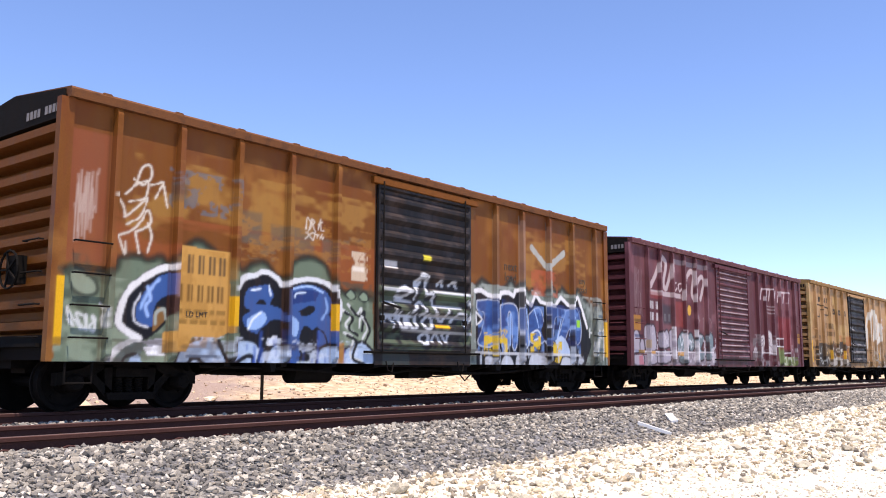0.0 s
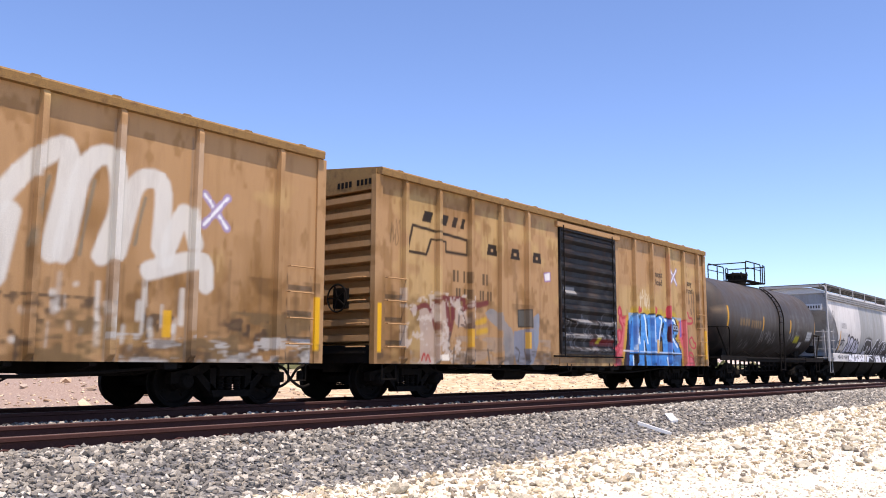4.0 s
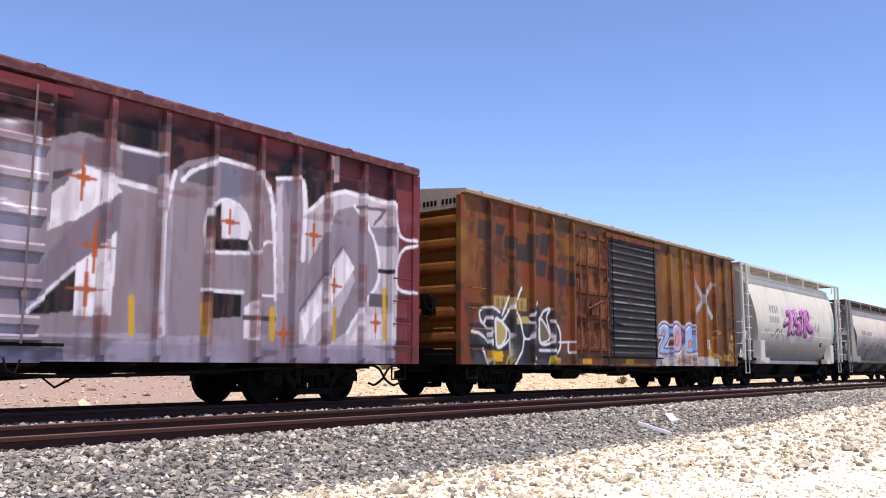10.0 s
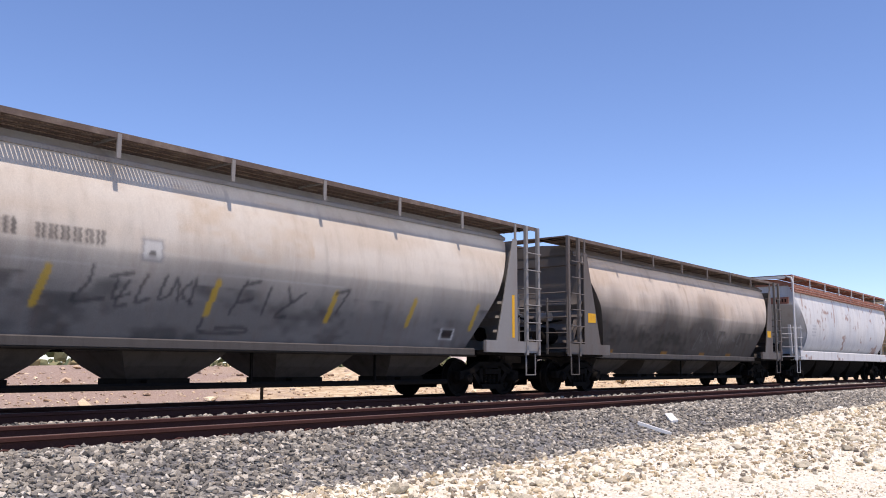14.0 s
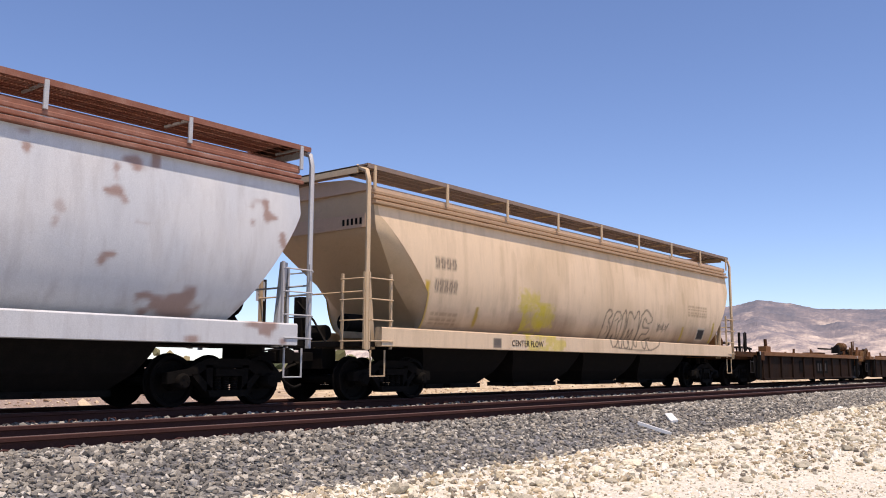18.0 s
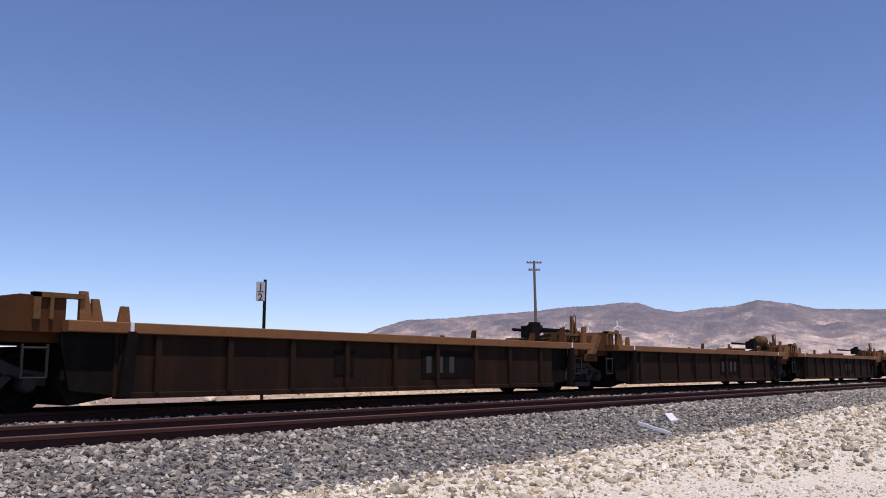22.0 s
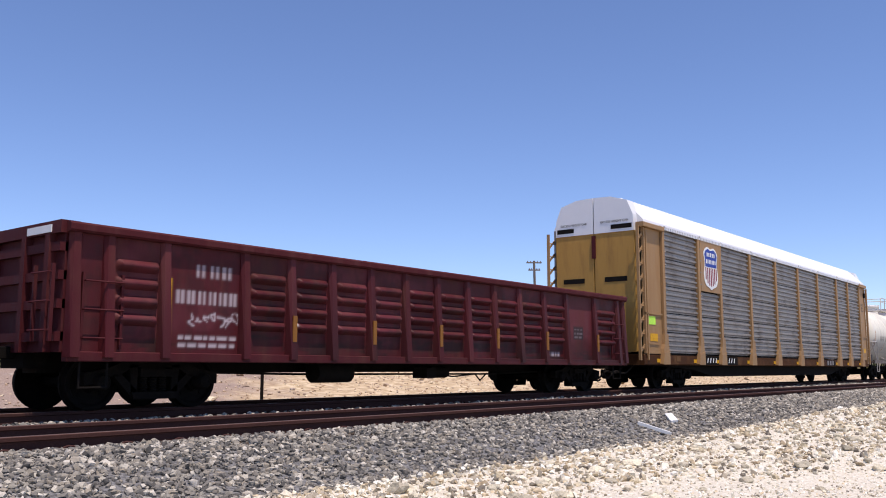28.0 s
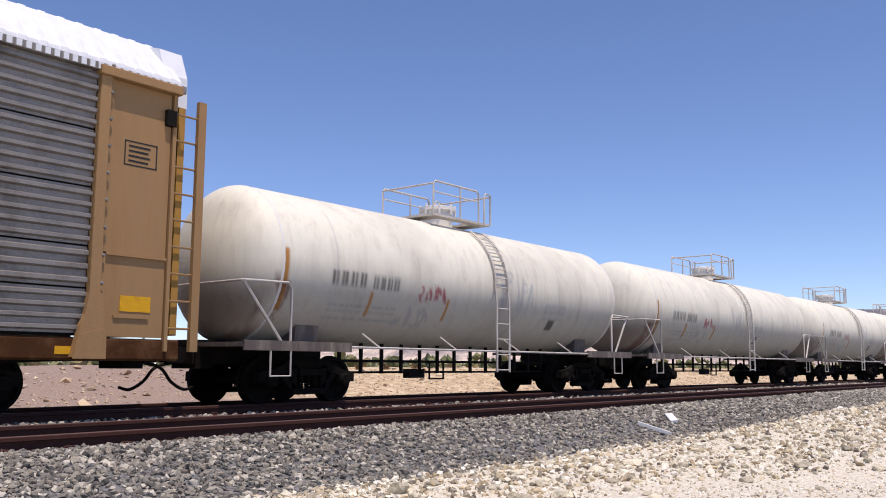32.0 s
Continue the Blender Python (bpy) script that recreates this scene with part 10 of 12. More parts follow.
def rusty_tail(cv):
    """Pale rounded figures on a white cloud at the rusty car's trailing bay."""
    pb, pk, ln = rgb("93a6c6"), rgb("b99ab4"), rgb("4c4a72")
    for c in ([(9.77, 1.09), (9.94, 1.24), (10.85, 1.21), (11.65, 1.28), (12.60, 1.15), (12.73, 0.68), (9.73, 0.68)], [(12.74, 1.05), (13.68, 1.01), (14.42, 0.93), (14.52, 0.69), (12.78, 0.68)]):
        lined(cv, c, rgb("b9b4b4"), None, alpha=0.85)
    for c, f in (([(9.80, 1.62), (9.91, 1.91), (10.24, 2.02), (10.58, 1.94), (10.65, 1.73), (10.42, 1.44), (10.16, 1.26), (10.69, 1.25), (10.69, 1.11), (9.84, 1.10), (9.94, 1.35), (10.24, 1.64)], pb), ([(10.81, 1.55), (10.85, 1.91), (11.13, 2.05), (11.49, 1.92), (11.53, 1.52), (11.36, 1.20), (10.92, 1.19)], pk), ([(11.66, 1.53), (11.78, 1.88), (12.13, 2.05), (12.48, 1.92), (12.35, 1.78), (12.61, 1.61), (12.61, 1.30), (12.25, 1.14), (11.78, 1.21)], pb)):
        cv.stroke(curve(c + [c[0]], 3), 0.16, rgb("d8d4da"), 0.04, 0.9)
        lined(cv, c, f, ln, 0.05)
    for c in ([(11.04, 1.68), (11.21, 1.81), (11.33, 1.61), (11.20, 1.36), (11.04, 1.41)], [(11.99, 1.46), (12.21, 1.55), (12.30, 1.40), (12.08, 1.29)], [(10.02, 1.68), (10.20, 1.81), (10.31, 1.72), (10.13, 1.61)]):
        lined(cv, c, rgb("c9886a"), ln, 0.03)
    for q in ([(9.91, 1.84), (10.24, 1.97), (10.54, 1.87)], [(10.93, 1.89), (11.17, 2.00)], [(11.87, 1.86), (12.17, 2.00)]):
        flow(cv, q, 0.035, rgb("e2e6ee"))
    for q in ([(9.91, 1.05), (10.02, 0.73)], [(10.65, 1.11), (10.46, 0.78)], [(11.45, 1.10), (11.61, 0.76)], [(12.25, 1.06), (12.51, 0.79)]):
        flow(cv, q, 0.04, rgb("8a7a72"), 0.02, 0.8)
    cv.blotch(rgb("a8623a"), (4, 12), 0.55, 0.66, 0.7, (9.9, 13.2, 0.72, 1.1))


def paint_rusty(L):
    cv = Canvas(L, 4.8, rgb("6e441b"), seed=80)
    weather(cv, rgb("4a2714"), rgb("8f6a2e"), 81)
    cv.blotch(rgb("6e3420"), (3, 9), 0.42, 0.62, 0.8)
    cv.blotch(rgb("3a2a22"), (10, 30), 0.6, 0.7, 0.7)
    ink = rgb("2e2a2a")
    for x, z, w, h in ((0.55, 3.55, 0.4, 0.45), (1.25, 3.75, 0.35, 0.22), (1.6, 3.45, 0.55, 0.3), (2.1, 3.2, 0.8, 0.4), (2.55, 3.6, 0.55, 0.3), (3.15, 3.45, 0.4, 0.55), (2.95, 2.9, 0.45, 0.4), (3.5, 2.82, 0.42, 0.38), (4.0, 2.8, 0.4, 0.38), (4.5, 2.75, 0.35, 0.35)):
        cv.poly([(x, z), (x + w, z - 0.03), (x + w + 0.08, z + h), (x + 0.06, z + h)], ink, 0.9)
    cv.stroke([(0.5, 2.75), (0.65, 3.4), (2.1, 3.2)], 0.05, ink, 0.02, 0.7)
    cv.stroke([(1.3, 2.9), (1.45, 3.2), (1.8, 3.1), (1.95, 2.8)], 0.05, ink, 0.02, 0.7)
    cv.marks(1.2, 2.42, 4, 0.34, 0.26, rgb("6e4a22"), skip=(2,), alpha=0.6)
    cv.rect(1.1, 2.55, 2.0, 2.3, rgb("b49a58"), 0.7, 0.03)
    cv.marks(1.3, 2.03, 6, 0.2, 0.22, rgb("3a2c1c"), skip=(3,))
    rusty_strokes(cv)
    for x in (3.6, 5.2, 7.6, 11.0, 13.8):
        cv.rect(x, x + 0.5, 0.76, 0.9, YEL, 0.7)
    # louvred grey door with bright worn edges
    cv.rect(6.6, 9.75, 0.95, 4.35, (0.02, 0.018, 0.018))
    for i in range(16):
        z = 1.0 + (i + 0.3) * 3.27 / 16
        cv.rect(6.8, 9.6, z - 0.006, z + 0.006, rgb("c4c0be"), 0.8)
    cv.blotch((0.03, 0.026, 0.025), (6, 5), 0.4, 0.6, 0.8, (6.6, 9.7, 1.0, 4.3))
    # second door leaf, heavily rusted
    cv.rect(4.75, 6.6, 0.95, 4.3, rgb("84502a"), 0.6, 0.03)
    cv.blotch(rgb("4a2618"), (8, 6), 0.42, 0.6, 0.9, (4.75, 6.6, 0.9, 4.3))
    for z in (1.05, 1.9, 2.55, 3.3):
        cv.rect(4.75, 6.6, z, z + 0.12, rgb("5c3220"), 0.8, 0.02)
    for p in (((12.55, 3.6), (14.05, 2.4)), ((14.1, 3.5), (12.6, 2.4))):
        cv.stroke(p, 0.2, rgb("98a4ac"))
    cv.blotch(rgb("8f4e2c"), (3, 4), 0.35, 0.6, 0.6, (11.8, 14.6, 1.0, 3.8))
    cv.blotch(rgb("c09a50"), (5, 4), 0.5, 0.6, 0.7, (13.6, 15.9, 0.8, 1.9))
    rusty_tail(cv)
    cv.rect(13.4, 13.8, 1.3, 1.6, CHALK)
    cv.rect(13.44, 13.58, 1.34, 1.56, INK)
    cv.rect(13.62, 13.76, 1.34, 1.56, INK)
    return cv


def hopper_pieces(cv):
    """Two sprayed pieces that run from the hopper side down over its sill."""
    lav, w = rgb("b9b9c6"), rgb("e2e2e6")
    lined(cv, [(3.18, 1.45), (3.39, 1.69), (3.58, 1.89), (3.69, 1.82), (3.75, 1.41), (3.19, 1.34)], lav, INK, 0.1)
    lined(cv, [(3.71, 1.41), (3.67, 1.91), (3.62, 2.17), (3.78, 2.30), (3.98, 2.20), (4.07, 1.95), (3.97, 1.68), (3.83, 1.40)], lav, INK, 0.11)
    lined(cv, [(3.83, 1.42), (3.93, 1.72), (4.09, 2.12), (4.39, 2.22), (4.73, 2.12), (4.67, 1.95), (4.43, 1.62), (4.42, 1.43)], lav, INK, 0.11)
    lined(cv, [(4.42, 1.43), (4.57, 1.67), (4.76, 2.00), (4.98, 2.12), (5.17, 2.06), (5.14, 1.66), (5.17, 1.46)], lav, INK, 0.1)
    lined(cv, [(5.17, 1.39), (5.21, 1.75), (5.32, 2.04), (5.43, 2.14), (5.61, 1.95), (5.75, 1.96), (5.83, 1.70), (5.99, 1.42)], lav, INK, 0.1)
    for q in ([(4.20, 1.74), (4.38, 1.90), (4.33, 1.68)], [(4.41, 1.62), (4.61, 1.81), (4.71, 2.04)], [(4.97, 2.09), (4.92, 1.74), (4.73, 1.49)], [(5.29, 1.76), (5.49, 1.94), (5.57, 1.76), (5.28, 1.62), (5.50, 1.68)], [(3.39, 1.31), (3.47, 1.48), (3.55, 1.34)], [(4.01, 1.60), (4.10, 1.76)]):
        flow(cv, q, 0.05, INK)
    cv.poly([(3.01, 1.32), (6.02, 1.34), (6.00, 0.96), (2.96, 0.95)], w)
    for q in ([(3.02, 0.96), (2.96, 1.07), (3.10, 1.30)], [(3.43, 1.17), (3.51, 1.35), (3.63, 1.17)], [(3.94, 1.15), (4.13, 1.30), (4.06, 1.09), (3.89, 0.95)], [(4.43, 1.18), (4.64, 1.28), (4.53, 0.94)], [(4.66, 1.21), (4.78, 1.35), (4.90, 1.20), (4.75, 1.14)], [(5.09, 1.29), (5.34, 1.17), (5.26, 0.95)], [(6.02, 1.34), (6.05, 1.02), (5.86, 0.96)], [(3.55, 1.35), (3.65, 1.19), (3.60, 1.41)], [(5.29, 1.39), (5.64, 1.22), (5.68, 1.36)]):
        flow(cv, q, 0.06, INK)
    for q in ([(3.06, 1.06), (3.15, 1.03)], [(3.20, 1.05), (3.26, 0.97)], [(3.33, 1.07), (3.35, 0.95)], [(3.44, 1.05), (3.40, 0.97)], [(3.55, 1.06), (3.59, 0.97)], [(5.39, 1.08), (5.46, 1.01)], [(5.55, 1.08), (5.60, 1.01)], [(5.71, 1.11), (5.76, 1.01)]):
        cv.stroke(q, 0.05, INK)
    cv.poly([(4.15, 1.24), (4.37, 1.23), (4.36, 1.04), (4.16, 1.05)], rgb("8a8a90"))
    # the black piece, thin white lines inside
    dk = (0.014, 0.014, 0.017)
    lined(cv, [(7.06, 2.12), (7.70, 2.24), (8.45, 2.16), (8.74, 1.86), (8.81, 1.64), (9.10, 1.87), (9.47, 2.21), (10.14, 2.26), (10.17, 2.05), (10.89, 2.21), (11.32, 2.12), (11.68, 2.12), (12.32, 2.20), (12.58, 2.00), (12.57, 1.29), (6.99, 1.26)], dk, bend=2)
    cv.stroke(curve([(7.06, 2.12), (7.70, 2.24), (8.45, 2.16)], 4), 0.16, dk, 0.08, 0.7)
    cv.poly([(7.04, 1.50), (7.57, 1.50), (7.63, 1.32), (7.04, 1.32)], lav)
    cv.poly([(6.52, 1.34), (7.15, 1.28), (12.75, 1.27), (13.01, 0.98), (6.38, 0.93)], dk)
    cv.stroke([(6.38, 0.93), (6.49, 1.24), (6.75, 1.45), (7.05, 1.26)], 0.08, dk)
    for c in ([(6.45, 0.93), (6.54, 1.24), (6.75, 1.39), (7.00, 1.16), (6.76, 0.94)], [(8.31, 1.30), (9.27, 1.32), (9.61, 0.97), (8.47, 0.96)], [(9.87, 1.23), (10.32, 1.33), (10.36, 0.98), (9.96, 1.02)], [(10.51, 1.22), (10.89, 1.25), (11.00, 0.99), (10.55, 1.01)], [(11.28, 1.24), (12.22, 1.24), (12.97, 1.02), (11.37, 1.02)]):
        cv.poly(c, w, 0.9)
    for q in ([(6.57, 1.24), (7.16, 1.24), (7.72, 1.11)], [(7.02, 1.30), (7.08, 2.05), (7.70, 2.16), (8.15, 2.12)], [(7.09, 1.52), (7.57, 1.56), (7.59, 1.79), (7.79, 1.80), (7.71, 1.49), (7.66, 1.32)], [(8.13, 1.27), (8.15, 1.77), (8.34, 1.62)], [(8.30, 2.13), (8.61, 1.85), (8.81, 1.69), (8.69, 1.31)], [(8.87, 1.73), (9.27, 2.00), (9.54, 2.19), (9.87, 2.22)], [(9.11, 1.32), (9.27, 1.64), (9.64, 1.77), (9.61, 1.50), (9.89, 1.40)], [(10.17, 2.11), (10.03, 1.69), (10.18, 1.35)], [(10.25, 1.70), (10.32, 1.94), (10.89, 2.15), (11.20, 2.05), (10.69, 1.37)], [(11.20, 2.01), (11.58, 2.07), (11.32, 1.75), (11.08, 1.38)], [(11.44, 1.76), (11.60, 1.91), (11.68, 1.74), (11.44, 1.71)], [(11.89, 2.09), (12.36, 2.10), (12.49, 1.42)], [(8.01, 1.29), (8.14, 0.95)], [(8.94, 1.25), (9.01, 0.99)], [(9.11, 1.21), (9.18, 0.97)], [(10.05, 1.23), (10.00, 1.06), (10.25, 1.01)], [(11.48, 1.22), (12.10, 1.18), (11.68, 1.05)]):
        flow(cv, q, 0.05, rgb("d4d4da"))
    for q in ([(8.63, 1.20), (8.95, 1.16), (8.88, 0.99)], [(10.62, 1.18), (10.89, 1.11)], [(11.89, 1.23), (12.01, 1.03)], [(10.03, 1.19), (10.29, 1.17), (10.14, 1.05)]):
        flow(cv, q, 0.06, dk)
    tag(cv, 12.9, 14.0, 1.7, 1.95, 7, (0.1, 0.1, 0.1), 0.025, 65)
    # black scrawls near the leading end
    for q in ([(1.89, 1.93), (2.17, 1.97)], [(2.03, 1.94), (2.06, 1.72), (2.21, 1.50)], [(2.11, 2.03), (2.15, 1.97)], [(2.00, 1.83), (2.12, 1.88)], [(2.02, 1.49), (2.12, 1.68), (2.21, 1.51)], [(2.43, 1.98), (2.72, 2.02), (3.06, 2.00)], [(2.47, 1.97), (2.46, 1.79)], [(2.59, 1.96), (2.63, 1.80), (2.72, 1.96)], [(2.81, 1.93), (2.95, 1.76), (3.01, 1.95)], [(2.40, 1.77), (2.64, 1.84)], [(2.80, 2.06), (2.88, 2.11)]):
        cv.stroke(curve(q, 4), 0.07, INK)
    cv.blotch(INK, (2, 10), 0.45, 0.6, 0.9, (2.0, 2.9, 1.36, 1.5))
    tag(cv, 1.05, 3.0, 1.1, 1.28, 11, INK, 0.05, 64)


def pink_piece(cv):
    pk, hi, sh = rgb("b45f9e"), rgb("eed4ea"), rgb("1c0c1a")
    letters = ([(5.09, 2.96), (5.19, 3.07), (5.40, 3.12), (5.62, 3.05), (5.76, 2.84), (5.72, 2.47), (5.56, 2.16), (5.38, 2.07), (5.24, 2.14), (5.33, 2.34), (5.35, 2.57), (5.18, 2.51), (4.95, 2.45), (4.68, 2.41), (4.76, 2.55), (4.97, 2.64), (5.27, 2.60), (5.44, 2.75), (5.36, 2.92), (5.17, 2.86)],
               [(5.70, 2.98), (5.90, 3.10), (6.16, 3.07), (6.27, 2.84), (6.17, 2.61), (5.95, 2.49), (5.85, 2.40), (5.93, 2.21), (6.09, 2.15), (5.93, 2.06), (5.68, 2.17), (5.69, 2.58)],
               [(6.21, 3.06), (6.43, 3.13), (6.65, 2.99), (6.79, 2.84), (6.54, 2.85), (6.44, 2.78), (6.55, 2.65), (6.80, 2.67), (6.97, 2.50), (6.92, 2.25), (6.67, 2.13), (6.32, 2.18), (6.24, 2.28), (6.56, 2.34), (6.44, 2.50), (6.21, 2.48), (6.15, 2.73)],
               [(6.87, 3.02), (7.07, 3.19), (7.30, 3.17), (7.33, 2.98), (7.16, 2.84), (6.93, 2.88)], [(7.02, 2.72), (7.28, 2.85), (7.17, 2.52), (7.12, 2.25), (6.87, 2.10), (7.00, 2.40)],
               [(7.36, 2.97), (7.54, 3.14), (7.90, 3.22), (8.06, 3.11), (8.16, 3.23), (8.25, 3.04), (8.16, 2.83), (7.94, 2.68), (8.20, 2.59), (8.69, 2.39), (8.46, 2.26), (8.01, 2.31), (7.70, 2.48), (7.65, 2.24), (7.80, 2.08), (7.50, 2.06), (7.29, 2.22), (7.37, 2.58)])
    for c in letters:
        cv.stroke(c + [c[0]], 0.22, rgb("bd86ae"), 0.12, 0.5)
    for c in letters:
        cv.poly(curve([(x - 0.1, z - 0.13) for x, z in c + [c[0]]], 3), sh)
        cv.stroke(curve([(x - 0.05, z - 0.06) for x, z in c + [c[0]]], 3), 0.12, sh)
    for c in letters:
        lined(cv, c, pk, rgb("3a1836"), 0.05)
    cv.blotch(rgb("8f4684"), (4, 12), 0.5, 0.68, 0.5, (5.0, 8.8, 1.8, 2.9))
    for c in letters:
        q = curve([(x + 0.03, z + 0.03) for x, z in c], 3)
        k = len(q) // 3
        cv.stroke(q[2:k], 0.04, hi)
    for q in ([(5.21, 3.07), (5.53, 3.05), (5.73, 2.79), (5.67, 2.39)], [(4.76, 2.55), (5.06, 2.63), (5.28, 2.56)], [(5.91, 2.80), (6.04, 2.88), (6.09, 2.72), (5.97, 2.59)], [(6.24, 3.04), (6.51, 3.08), (6.73, 2.88)], [(6.55, 2.63), (6.88, 2.54), (6.95, 2.29)], [(6.95, 3.11), (7.21, 3.18)], [(7.19, 2.78), (7.14, 2.31)], [(7.57, 2.88), (7.81, 3.17)], [(8.03, 3.06), (7.94, 2.75), (8.62, 2.38)], [(5.75, 2.30), (5.88, 2.15)]):
        flow(cv, q, 0.035, hi)
    for c in ([(5.91, 2.73), (6.01, 2.84), (6.09, 2.68), (5.97, 2.55)], [(7.97, 3.03), (8.09, 3.11), (8.13, 2.92), (7.97, 2.79)]):
        lined(cv, c, sh)
    cv.poly([(5.47, 1.97), (5.68, 2.04), (6.19, 1.96), (6.33, 1.79), (5.82, 1.66), (5.52, 1.80)], rgb("b4b0aa"), 0.8)
    tag(cv, 8.85, 9.6, 2.2, 2.65, 7, INK, 0.03, 94)
    for q in ([(2.43, 2.09), (2.56, 2.19), (2.65, 2.07), (2.91, 2.20)], [(3.10, 2.15), (3.21, 1.91), (3.59, 2.03), (3.98, 2.22)], [(3.68, 2.12), (3.98, 2.23), (4.14, 2.07), (3.89, 1.87), (3.73, 1.98)], [(4.21, 2.11), (4.47, 2.24), (4.34, 2.09), (4.66, 1.93), (4.71, 1.77)]):
        flow(cv, q, 0.035, INK)


def paint_grey_hopper(L):
    cv = Canvas(L, 4.8, (0.56, 0.54, 0.51), seed=60)
    cv.blotch((0.40, 0.39, 0.38), (3, 12), 0.45, 0.7, 0.6)
    cv.blotch((0.30, 0.28, 0.26), (2, 20), 0.5, 0.75, 0.5, (0, L, 1.36, 2.0))
    cv.rect(6.0, 11.25, 1.36, 3.85, (0.25, 0.255, 0.245), 0.95)
    cv.rect(10.95, 11.3, 1.36, 3.85, (0.42, 0.42, 0.42), 0.6, 0.3)
    cv.rect(0.0, L, 3.9, 4.4, (0.30, 0.30, 0.31), 0.5)
    drips(cv, 0.8, L - 0.8, 1.4, 4.0, (0.40, 0.38, 0.35), 60, 61, 0.4, 0.08)
    for x in (1.2, 2.2, 4.0, 5.6, 12.2, 14.0, 15.6):
        cv.stroke([(x, 1.4), (x, 3.9)], 0.03, (0.42, 0.42, 0.42), 0.03, 0.7)
    cv.marks(2.45, 2.6, 4, 0.23, 0.26, INK)
    cv.marks(2.45, 2.2, 5, 0.23, 0.2, (0.25, 0.25, 0.25), alpha=0.6)
    cv.rect(2.2, 2.34, 1.5, 2.45, rgb("c08a28"))
    hopper_pieces(cv)
    cv.rect(14.9, 15.3, 1.55, 1.85, INK)
    tag(cv, 0.4, 1.4, 2.6, 3.4, 4, INK, 0.05, 66)
    return cv


